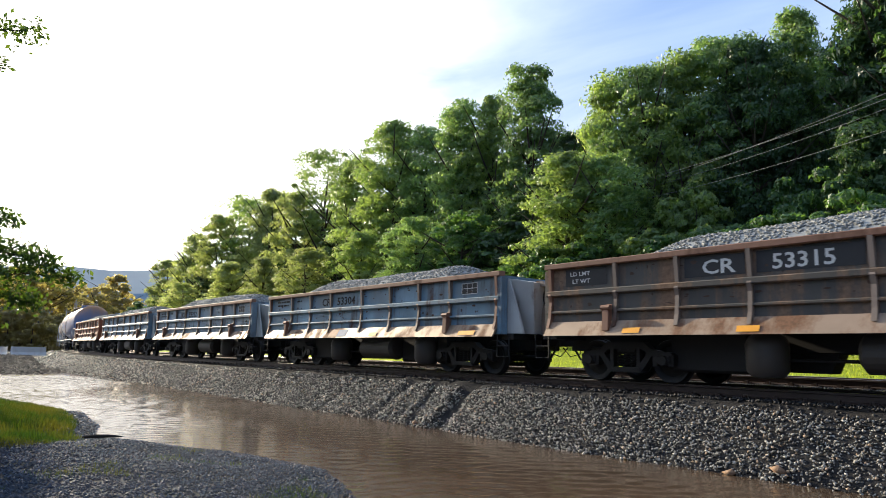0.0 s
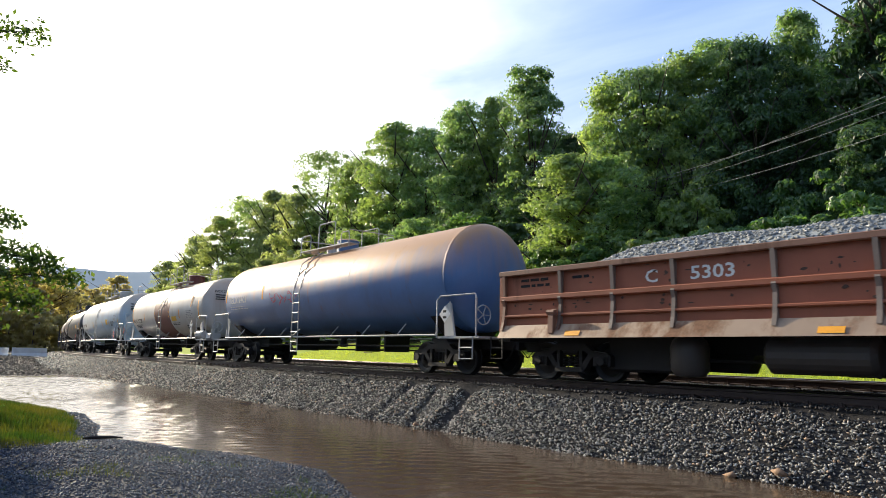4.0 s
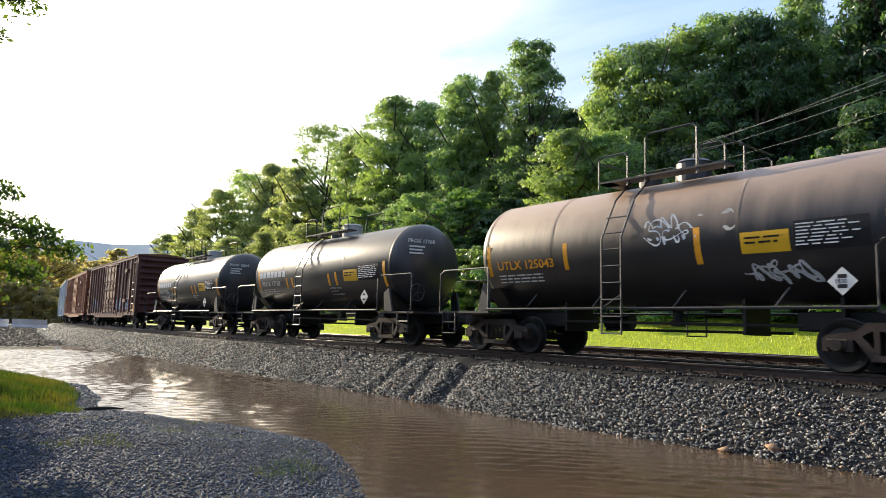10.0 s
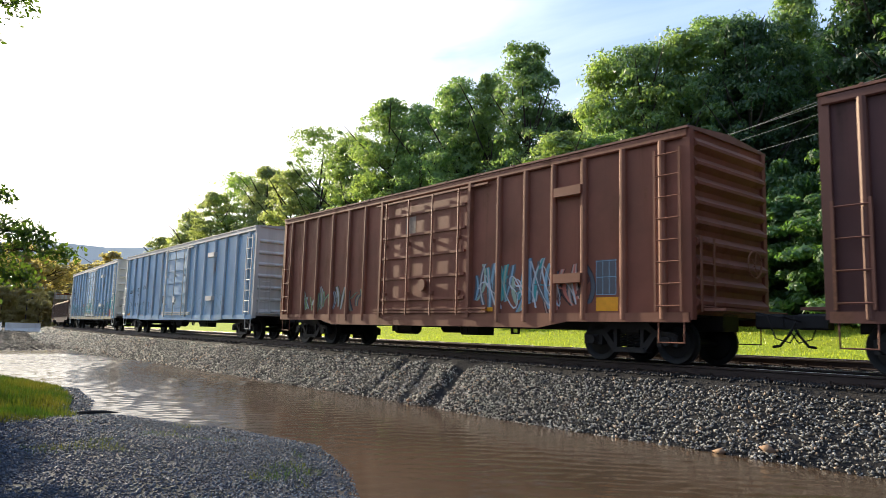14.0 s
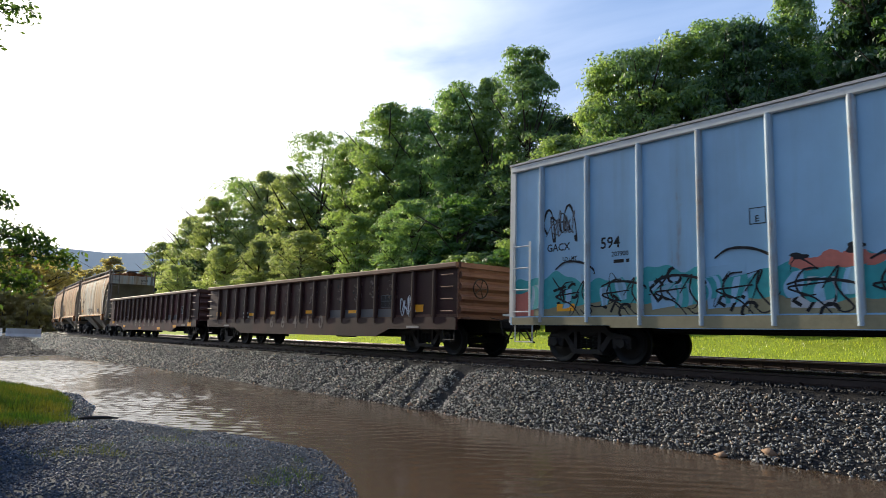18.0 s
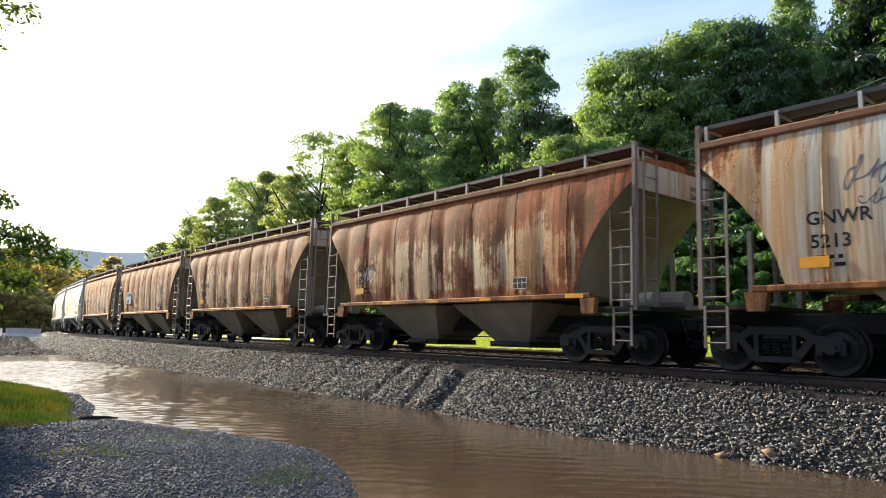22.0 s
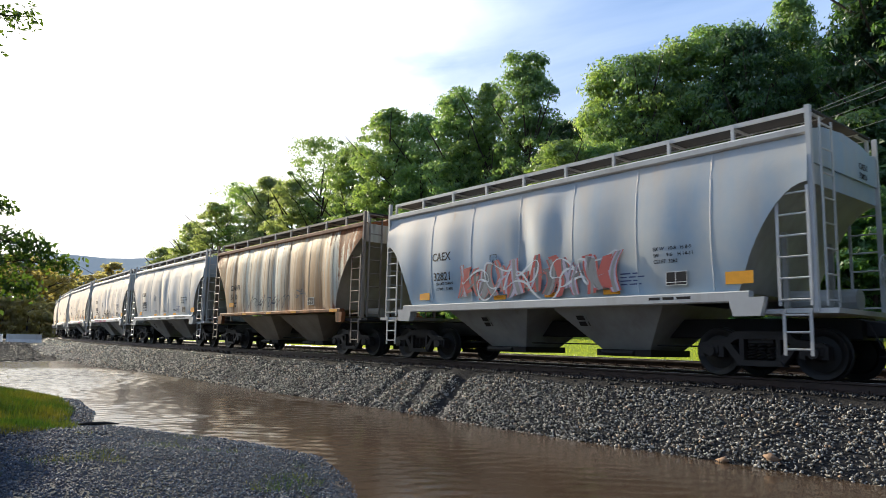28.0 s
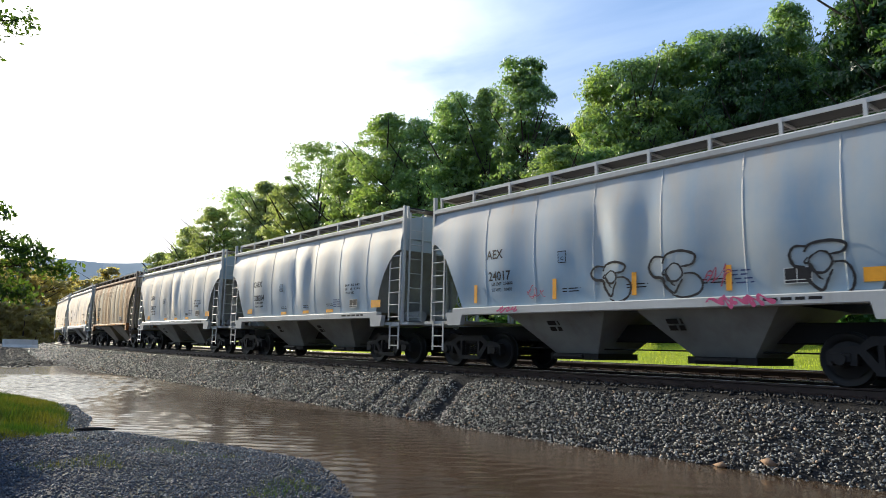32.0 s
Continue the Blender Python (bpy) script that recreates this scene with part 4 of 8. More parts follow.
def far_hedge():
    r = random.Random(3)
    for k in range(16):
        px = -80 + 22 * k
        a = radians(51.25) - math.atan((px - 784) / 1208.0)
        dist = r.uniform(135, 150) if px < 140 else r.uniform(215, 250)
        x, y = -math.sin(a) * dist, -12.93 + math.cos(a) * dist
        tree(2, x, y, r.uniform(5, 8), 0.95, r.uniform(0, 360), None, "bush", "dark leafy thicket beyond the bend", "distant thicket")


far_hedge()


def make_distance():
    # a wooded ridge far behind
    n = 60
    v, f = [], []
    for i in range(n):
        a = radians(120 + 100 * i / (n - 1))
        h = 172 + 7 * math.sin(3.1 * i / 10) + 4 * math.sin(i * 1.3)
        for k, (dist, z) in enumerate(((1250, -5), (1500, h * 0.6), (1750, h), (2300, h * 0.4))):
            v.append((math.cos(a) * dist, math.sin(a) * dist, z))
    for i in range(n - 1):
        for k in range(3):
            f.append((4 * i + k, 4 * i + k + 1, 4 * i + 5 + k, 4 * i + 4 + k))
    g = Geo()
    g.add(v, f)
    me = bpy.data.meshes.new("distant_hill")
    me.from_pydata(g.v, [], g.f)
    # the ridge's haze is painted as this flat blue-grey
    me.materials.append(plain("hazy_blue_hill", (0.20, 0.29, 0.36), 1.0, 0, 0.15, 0.01, 0.0))
    tagged(new("distant_hill", me), "hazy blue wooded ridge on the horizon", "hill", kind="structure")
    # white concrete barriers at the stream's far end
    prof = [(-0.30, 0), (0.30, 0), (0.28, 0.08), (0.12, 0.33), (0.08, 0.81), (-0.08, 0.81), (-0.12, 0.33), (-0.28, 0.08)]
    white = paint("whitewashed_concrete", (0.72, 0.72, 0.70), 0.8, 0, dirt=0.2, seed=9)
    base = Geo().prism(prof, "x", -1.45, 1.45)
    for k, (x, y, turn) in enumerate(((-75.2, -2.1, 97), (-75.6, -5.2, 96))):
        b = thing("concrete_barrier", "white concrete road barrier on the gravel", "barrier", "barriers")
        b.matrix_basis = pose(x, y, float(ground_z(x, y)) - 0.03, 0, 0, turn)
        part("barrier_body", base, white, b)


make_distance()


def make_wires():
    x0, z0 = by_view(1120, 306, 20.0)
    pole = thing("utility_pole", "weathered wooden utility pole among the trees", "pole")
    wood = plain("grey_pole_wood", (0.16, 0.13, 0.10), 0.9, 0, 0.4, 8)
    part("shaft", Geo().cyl((x0, 20.3, float(ground_z(x0, 20.3)) - 0.2), (x0, 20.3, z0 + 0.5), 0.14, 10, 0.1), wood, pole)
    part("crossarm", Geo().box(x0 - 0.06, x0 + 0.06, 19.3, 21.3, z0 - 0.15, z0 - 0.03), wood, pole)
    metal = plain("dull_aluminium_wire", (0.20, 0.20, 0.21), 0.5, 0.4, 0.1)
    for y0, rise, y1 in ((19.5, 470, 13.0), (20.3, 480, 13.6), (21.1, 452, 14.2), (20.1, 412, 13.4)):
        x1, z1 = by_view(1568, rise, y1)
        zs = z0 if rise > 440 else z0 - 0.9
        g = Geo()
        g.tube([(x0 + (x1 - x0) * t, y0 + (y1 - y0) * t, zs + (z1 - zs) * t - 0.7 * t * (1.0 - t)) for t in np.linspace(0, 2.2, 30)], 0.009, 5)
        w = tagged(new("power_line"), "thin grey overhead power line before the trees", "power line", "power lines")
        part("wire", g, metal, w)


make_wires()


# ---- trees of the near bank ----
NEARLEAF = leaf("near_leaf_green", (0.035, 0.07, 0.016), (0.07, 0.115, 0.024), 0.4)


def near_tree():
    r = np.random.RandomState(5)
    root = Vector((-11.6, -13.6, float(ground_z(-11.6, -13.6)) - 0.1))
    t = thing("bank_tree", "young leafy tree leaning over the stream bank", "tree")
    top = [root, root + Vector((0.05, 0.1, 1.5)), root + Vector((-0.1, 0.15, 3.2)), root + Vector((0.1, 0.2, 5.2)), root + Vector((0, 0.2, 7.4))]
    part("trunk", Geo().tube(top, [0.13, 0.11, 0.09, 0.06, 0.02], 10), BARK, t)
    # limbs: where they leave the trunk, where they end, how many leaves
    limbs = [(1.1, (-10.75, -10.95, 1.42), 300), (1.5, (-10.9, -11.25, 1.65), 260), (1.0, (-10.9, -11.35, 1.05), 260), (1.9, (-10.95, -11.75, 2.15), 170), (0.7, (-11.0, -11.85, 0.62), 240),
             (0.4, (-11.1, -12.0, 0.15), 160), (4.2, (-10.9, -11.66, 4.92), 110), (3.9, (-11.0, -12.05, 4.35), 60), (3.0, (-13.5, -13.0, 4.4), 400), (3.4, (-12.4, -16.0, 4.6), 400), (2.6, (-9.4, -15.4, 4.3), 400),
             (4.4, (-13.0, -14.6, 6.2), 400), (4.6, (-10.4, -14.9, 6.3), 400), (5.0, (-11.9, -13.0, 7.2), 300), (2.0, (-14.2, -14.4, 3.0), 400)]
    for h, end, n in limbs:
        n = int(n * (2.6 if end[1] > -12.5 else 3.2))
        a = root + Vector((0, 0.15, h + 1.0))
        b = Vector(end)
        mid = a.lerp(b, 0.5) + Vector((0, 0, 0.28))
        g = Geo().tube([a, a.lerp(mid, 0.55) + Vector((0, 0, 0.08)), mid, mid.lerp(b, 0.55), b], [0.035, 0.026, 0.018, 0.010, 0.004], 6)
        ts = r.uniform(0.35, 1.03, n) ** 0.8
        pa, pm, pb = np.array(a), np.array(mid), np.array(b)
        ts2 = ts[:, None]
        c = (1 - ts2) ** 2 * pa + 2 * ts2 * (1 - ts2) * (pm + 0.1) + ts2 ** 2 * pb
        spread = 0.05 + (0.15 if end[1] > -12.5 else 0.22) * np.sin(np.clip(ts, 0, 1) * 3.0)[:, None]
        grp = r.randint(0, max(n // 9, 1), n)
        hub = r.normal(0, 1, (max(n // 9, 1), 3)) * np.array([1, 1, 0.55])
        c = c + hub[grp] * spread + r.normal(0, 0.05, (n, 3))
        for k in range(0, n, 14):
            q = (1 - ts[k]) ** 2 * pa + 2 * ts[k] * (1 - ts[k]) * pm + ts[k] ** 2 * pb
            g.tube([q, (q + c[k]) / 2 + np.array([0, 0, 0.03]), c[k]], [0.006, 0.004, 0.002], 4)
        limb = part("limb", g, BARK, t)
        v, f = leaf_cards(c, r.uniform(0.035, 0.065, n), r, 0.5)
        part("leaves", raw("leaves", v, f, NEARLEAF), None, limb)


near_tree()
# unseen trees, added to throw shade on the near bank
for px_, py_, h_, k_ in ((-25.5, -15.4, 8.0, 4), (-30.5, -14.6, 8.0, 4), (-37.0, -15.6, 9.0, 4), (-24.5, -18.8, 9.0, 4), (-32.0, -17.5, 10.0, 4), (-19.0, -18.2, 9.0, 4), (-42.0, -19.5, 11.0, 4), (-28.0, -21.0, 10.0, 4), (-15.0, -19.0, 8.0, 4), (-8.0, -22.0, 9.0, 4), (6.0, -22.0, 10.0, 4)):
    tree(k_, px_, py_, h_, 1.15, px_ * 40, None, "tree", "leafy green tree added out of view to shade the near bank", "bank trees")

tree(1, -18.6, -11.0, 0.55, 1.0, 30, None, "bush", "low dark green bush in the bank grass", "bank bushes")
# ---- the train: running gear ----
TRAIN = []
WHEELSETS = []


def mesh_of(name, geo, mat, soft=0):
    me = bpy.data.meshes.new(name)
    me.from_pydata(geo.v, [], geo.f)
    bm = bmesh.new()
    bm.from_mesh(me)
    bmesh.ops.recalc_face_normals(bm, faces=bm.faces)
    bm.to_mesh(me)
    bm.free()
    me.materials.append(mat)
    if soft:
        shade_soft(me, soft)
    return me


def lathe(g, prof, y0, n=24):
    """Turns a profile of (radius, y) about the y axis."""
    rings = [[(r * math.cos(2 * math.pi * k / n), y0 + y, r * math.sin(2 * math.pi * k / n)) for k in range(n)] for r, y in prof]
    return g.loft(rings)


WR, WB = 0.43, 0.90  # wheel radius, half the wheelbase


def gear_meshes():
    out = {}
    g = Geo()
    for s in (-1, 1):
        lathe(g, [(0.06, 0.10 * s), (0.10, 0.09 * s), (0.13, 0.05 * s), (0.30, 0.02 * s), (0.36, 0.065 * s), (WR - 0.01, 0.07 * s), (WR, 0.05 * s), (WR, -0.045 * s), (WR + 0.028, -0.055 * s),
                  (WR + 0.028, -0.085 * s), (0.35, -0.08 * s), (0.30, -0.03 * s), (0.14, -0.07 * s), (0.06, -0.10 * s)], 0.76 * s, 28)
    g.cyl((0, -1.12, 0), (0, 1.12, 0), 0.075, 12)
    out["wheelset"] = mesh_of("wheelset", g, WHEELM, 35)
    for nm, mat in (("dark", GRIME), ("rusty", RUSTGEAR)):
        g = Geo()
        # cast side frame: top member, sloping struts, bottom tension member and pedestals
        y0, y1 = -0.09, 0.09
        g.prism([(-1.12, 0.50), (-1.06, 0.60), (-0.62, 0.66), (-0.45, 0.80), (0.45, 0.80), (0.62, 0.66), (1.06, 0.60), (1.12, 0.50), (0.62, 0.53), (0.40, 0.66), (-0.40, 0.66), (-0.62, 0.53)], "y", y0, y1)
        g.prism([(-0.66, 0.56), (-0.54, 0.60), (-0.26, 0.26), (-0.40, 0.22)], "y", y0, y1)
        g.prism([(0.66, 0.56), (0.54, 0.60), (0.26, 0.26), (0.40, 0.22)], "y", y0, y1)
        g.prism([(-0.42, 0.20), (0.42, 0.20), (0.36, 0.30), (-0.36, 0.30)], "y", y0 - 0.03, y1 + 0.03)
        for s in (-1, 1):
            g.prism([(s * 1.12, 0.34), (s * 1.12, 0.56), (s * 1.02, 0.56), (s * 1.02, 0.34)], "y", y0, y1)
            g.prism([(s * 0.76, 0.34), (s * 0.76, 0.58), (s * 0.66, 0.58), (s * 0.66, 0.34)], "y", y0, y1)
            g.prism([(s * 0.36, 0.28), (s * 0.36, 0.70), (s * 0.28, 0.70), (s * 0.28, 0.28)], "y", y0, y1)
        out["frame_" + nm] = mesh_of("side_frame", g, mat)
        g = Geo()
        for k in (-0.17, 0.0, 0.17):
            pts = [(k + 0.065 * math.cos(a), 0.065 * math.sin(a), 0.31 + 0.26 * a / 31.5) for a in np.linspace(0, 31.5, 44)]
            g.tube(pts, 0.016, 4)
        out["spring_" + nm] = mesh_of("spring", g, mat)
        g = Geo()
        for s in (-1, 1):
            if s > 0:
                g.block(-0.15, 0.15, -0.11, 0.11, 0.36, 0.56, 0.04)
                g.cyl((0, -0.15, 0.44), (0, 0.15, 0.44), 0.095, 12)
        out["box_" + nm] = mesh_of("axle_box", g, mat)
    g = Geo()
    g.block(-0.22, 0.22, -1.05, 1.05, 0.56, 0.72, 0.04)
    g.cyl((0, 0, 0.70), (0, 0, 0.86), 0.2, 14)
    g.box(-0.75, 0.75, -0.62, -0.56, 0.46, 0.52).box(-0.75, 0.75, 0.56, 0.62, 0.46, 0.52)
    for s in (-1, 1):
        g.box(s * 0.40, s * 0.46, -0.85, 0.85, 0.33, 0.46)
    out["bolster"] = mesh_of("bogie", g, GRIME)
    g = Geo()
    g.block(-0.46, 0.05, -0.13, 0.13, 0.72, 1.0, 0.03)
    g.prism([(0.0, -0.10), (0.22, -0.10), (0.34, -0.02), (0.34, 0.06), (0.20, 0.03), (0.12, 0.12), (0.0, 0.12)], "z", 0.73, 0.98)
    out["coupler"] = mesh_of("coupler", g, GRIME)
    g = Geo()
    g.tube([(0, 0.32, 0.85), (0.12, 0.34, 0.62), (0.30, 0.30, 0.42), (0.46, 0.22, 0.40)], 0.026, 6)
    g.tube([(-0.1, -0.45, 0.95), (0.1, -0.55, 0.55), (0.28, -0.40, 0.48), (0.34, -0.2, 0.70)], 0.014, 5)
    g.tube([(-0.15, -0.75, 1.0), (0.30, -0.70, 0.92), (0.42, -0.30, 0.86), (0.30, -0.1, 0.88)], 0.013, 5)
    out["hose"] = mesh_of("brake_hose", g, GRIME)
    return out


GEAR = gear_meshes()


def bogie(car, x, look_="dark"):
    b = part("bogie", GEAR["bolster"], None, car)
    b.matrix_basis = pose(x, 0, 0)
    for s in (-1, 1):
        for nm, key, dx in (("side_frame", "frame_", 0), ("spring", "spring_", 0), ("axle_box", "box_", -WB), ("axle_box", "box_", WB)):
            o = part(nm, GEAR[key + look_], None, b)
            o.matrix_basis = pose(dx, 1.0 * s, 0)
    for k in (-1, 1):
        o = part("wheelset", GEAR["wheelset"], None, b)
        o.matrix_basis = pose(k * WB, 0, WR)
        WHEELSETS.append((o, k))


def running_gear(car, at, half, look_="dark"):
    """Two bogies, and at both ends a coupler and a hose."""
    bogie(car, -at, look_), bogie(car, at, look_)
    for s in (-1, 1):
        for nm, key in (("coupler", "coupler"), ("brake_hose", "hose")):
            o = part(nm, GEAR[key], None, car)
            o.matrix_basis = pose(s * (half - 0.16), 0, 0, 0, 0, 0 if s > 0 else 180)


def ladder(x0, x1, y, z0, z1, rungs, r=0.016, rails=True):
    g = Geo()
    if rails:
        for x in (x0, x1):
            g.box(x - 0.025, x + 0.025, y - 0.012, y + 0.012, z0 - 0.1, z1 + 0.1)
    for k in range(rungs):
        z = z0 + (z1 - z0) * k / max(rungs - 1, 1)
        g.tube([(x0, y, z), (x1, y, z)], r, 6)
    return g


FACES = {}


def letters(text, h, mat):
    """The outlines of a line of writing, as a thin mesh that stands upright and faces the near side."""
    key = (text, h, mat.name)
    if key not in FACES:
        cu = bpy.data.curves.new("lettering", "FONT")
        cu.body, cu.size, cu.extrude, cu.resolution_u, cu.offset = text, h * 1.38, 0.0008, 2, h * 0.022
        ob = bpy.data.objects.new("lettering", cu)
        scene.collection.objects.link(ob)
        bpy.context.view_layer.update()
        me = bpy.data.meshes.new_from_object(ob.evaluated_get(bpy.context.evaluated_depsgraph_get()))
        bpy.data.objects.remove(ob)
        me.materials.clear()
        me.materials.append(mat)
        me.name = "lettering"
        FACES[key] = me
    return FACES[key]


def write(car, text, x, z, h, mat, y=-1.54, tilt=0.0, width=1.0):
    o = part("lettering", letters(text, h, mat), None, car)
    o.matrix_basis = pose(x, y, z, 90 - tilt) @ Matrix.Diagonal((width, 1, 1, 1))
    return o


def patch(car, x0, x1, z0, z1, mat, y=-1.54, name="patch", label="", tilt=0.0):
    """A thin painted or stuck-on plate on the near side."""
    g = Geo().box(0, x1 - x0, 0, z1 - z0, -0.001, 0.001)
    o = part(name, g, mat, car, label)
    o.matrix_basis = pose(x0, y, z0, 90 - tilt)
    return o


def small_print(car, x, z, w, rows, mat, y=-1.54, h=0.045, gap=0.10, tilt=0.0, seed=0):
    """Writing too small to read: bars in rows."""
    r = random.Random(seed)
    g = Geo()
    for k in range(rows):
        a = 0.0
        end = w * r.uniform(0.6, 1.0)
        while a < end:
            b = min(a + r.uniform(0.12, 0.3), end)
            g.box(a, b, -k * gap, -k * gap + h, -0.0008, 0.0008)
            a = b + 0.05
    o = part("small_print", g, mat, car)
    o.matrix_basis = pose(x, y, z, 90 - tilt)
    return o


def scrawl(car, x, z, w, h, mat, seed, y=-1.545, loops=7, r=0.018, tilt=0.0, name="spray_line"):
    """One sprayed line that runs along in loops, pressed flat."""
    rd = random.Random(seed)
    g = Geo()
    m = 16 * loops
    ph = [rd.uniform(0, 6.28) for _ in range(5)]
    step = w / loops
    pts = []
    for k in range(m + 1):
        t = k / m
        a = 6.283 * loops * t
        px = w * (0.06 + 0.88 * t) + step * (0.55 * math.cos(a + ph[0]) + 0.25 * math.sin(a * 0.37 + ph[1]))
        pz = h * (0.5 + (0.30 + 0.14 * math.sin(a * 0.29 + ph[2])) * math.sin(a * (1 if seed % 2 else 0.5) + ph[3]) + 0.13 * math.sin(a * 1.7 + ph[4]))
        pts.append((px, pz))
    v = []
    for i, p in enumerate(pts):
        q0, q1 = pts[max(i - 1, 0)], pts[min(i + 1, m)]
        dx, dz = q1[0] - q0[0], q1[1] - q0[1]
        d = math.hypot(dx, dz) or 1
        rr = r * (0.75 + 0.35 * math.sin(0.9 * i + ph[0]))
        v += [(p[0] - dz / d * rr, p[1] + dx / d * rr, 0.00003 * i), (p[0] + dz / d * rr, p[1] - dx / d * rr, 0.00003 * i)]
    g.add(v, [(2 * i, 2 * i + 2, 2 * i + 3, 2 * i + 1) for i in range(m)])
    o = part(name, g, mat, car)
    o.matrix_basis = pose(x, y, z, 90 - tilt)
    return o


def blobs(car, x, z, w, h, mat, edge, seed, y=-1.54, n=6, tilt=0.0):
    """Fat sprayed letter shapes that mean nothing, with a dark or bright rim."""
    rd = random.Random(seed)
    fill, rim = Geo(), Geo()
    for k in range(n):
        cx, cz = w * (k + 0.5) / n, h * rd.uniform(0.42, 0.58)
        pts = []
        m = 18
        ph = [rd.uniform(0, 6.28) for _ in range(3)]
        for i in range(m):
            a = 2 * math.pi * i / m
            q = 1 + 0.22 * math.sin(2 * a + ph[0]) + 0.16 * math.sin(3 * a + ph[1]) + 0.1 * math.sin(5 * a + ph[2])
            pts.append((cx + w / n * 0.62 * q * math.cos(a), cz + h * 0.46 * q * math.sin(a)))
        lay = 0.0003 * (k + 1)
        fill.add([(p[0], p[1], 0.0012 + lay) for p in pts], [tuple(range(m))])
        out = [(cx + (p[0] - cx) * 1.13, cz + (p[1] - cz) * 1.10) for p in pts]
        rim.add([(p[0], p[1], lay * 0.5) for p in out], [tuple(range(m))])
        hole = [(cx + (p[0] - cx) * 0.22, cz + (p[1] - cz) * 0.25 + 0.02) for p in pts]
        rim.add([(p[0], p[1], 0.0016 + lay) for p in hole], [tuple(range(m))])
    for nm, g, mt in (("graffiti_rim", rim, edge), ("graffiti", fill, mat)):
        o = part(nm, g, mt, car)
        o.matrix_basis = pose(x, y, z, 90 - tilt)


def piece(car, x, z, w, h, mats, rim, seed, y=-1.54, n=16, fat=0.1):
    """A sprayed piece: bent fat strokes in several colours over one another, each with a rim."""
    rd = random.Random(seed)
    geos = {m.name: (m, Geo()) for m in [*mats, rim]}
    for k in range(n):
        cx = w * (k + 0.5) / n + rd.uniform(-0.06, 0.06)
        lean, bow = rd.uniform(-0.22, 0.22) * h, rd.uniform(-0.3, 0.3) * h
        z0, z1 = h * rd.uniform(0.0, 0.28), h * rd.uniform(0.62, 1.0)
        if k % 4 == 3:
            z0, z1, lean = h * rd.uniform(0.3, 0.6), h * rd.uniform(0.4, 0.75), 0.35 * h
        wide = fat * rd.uniform(0.55, 1.2)
        for m, grow, lay in ((rim, 1.35, 0.0), (mats[rd.randrange(len(mats))], 1.0, 0.0004), (mats[rd.randrange(len(mats))], 0.45, 0.0008)):
            v = []
            for i in range(9):
                t = i / 8
                px = cx + lean * (t - 0.5) + bow * 4 * t * (1 - t) * 0.5
                pz = z0 + (z1 - z0) * t
                q = wide * grow * (0.65 + 0.5 * math.sin(math.pi * (0.15 + 0.7 * t)) + 0.2 * math.sin(5 * t + k))
                v += [(px - q / 2, pz, lay + 0.0003 * k), (px + q / 2, pz + 0.15 * q, lay + 0.0003 * k)]
            geos[m.name][1].add(v, [(2 * i, 2 * i + 2, 2 * i + 3, 2 * i + 1) for i in range(8)])
    for m, g in geos.values():
        if g.v:
            o = tagged(part("graffiti", g, m, car), kind="stuff")
            o.matrix_basis = pose(x, y, z, 90)


def stroke(car, x, z, w, h, pts, mat, y, wide=0.04, name="spray_line"):
    """One sprayed line through points of a unit square, thinner towards its ends."""
    p = [pts[0], *pts, pts[-1]]
    line = []
    for k in range(1, len(p) - 2):
        for i in range(6):
            t = i / 6
            line.append([0.5 * (2 * p[k][a] + (p[k + 1][a] - p[k - 1][a]) * t + (2 * p[k - 1][a] - 5 * p[k][a] + 4 * p[k + 1][a] - p[k + 2][a]) * t * t
                                + (3 * p[k][a] - p[k - 1][a] - 3 * p[k + 1][a] + p[k + 2][a]) * t ** 3) * (w, h)[a] for a in (0, 1)])
    line.append([pts[-1][0] * w, pts[-1][1] * h])
    v, n = [], len(line) - 1
    for i, (a, b) in enumerate(line):
        q, r = line[max(i - 1, 0)], line[min(i + 1, n)]
        d = math.hypot(r[0] - q[0], r[1] - q[1]) or 1.0
        e = 0.5 * wide * (0.55 + 0.45 * math.sin(math.pi * i / n) + 0.12 * math.sin(1.7 * i))
        nx, nz = -(r[1] - q[1]) / d * e, (r[0] - q[0]) / d * e
        v += [(a - nx, b - nz, 0.0002 * i / n), (a + nx, b + nz, 0.0002 * i / n)]
    o = part(name, Geo().add(v, [(2 * i, 2 * i + 2, 2 * i + 3, 2 * i + 1) for i in range(n)]), mat, car)
    o.matrix_basis = pose(x, y, z, 90)
    return o


def label_box(car, x, z, mat_a, mat_b, y=-1.54, w=0.5, h=0.36, tilt=0.0, cols=(0.0, 0.33, 0.66, 0.985), rows=(0.0, 0.5, 0.965)):
    """The black service plate with a white grid."""
    patch(car, x, x + w, z, z + h, mat_a, y, "service_plate", tilt=tilt)
    g = Geo()
    for a in cols:
        g.box(a * w, a * w + 0.012, 0, h, 0.001, 0.002)
    for b in rows:
        g.box(0, w, b * h, b * h + 0.012, 0.001, 0.002)
    o = part("plate_grid", g, mat_b, car)
    o.matrix_basis = pose(x, y, z, 90 - tilt)


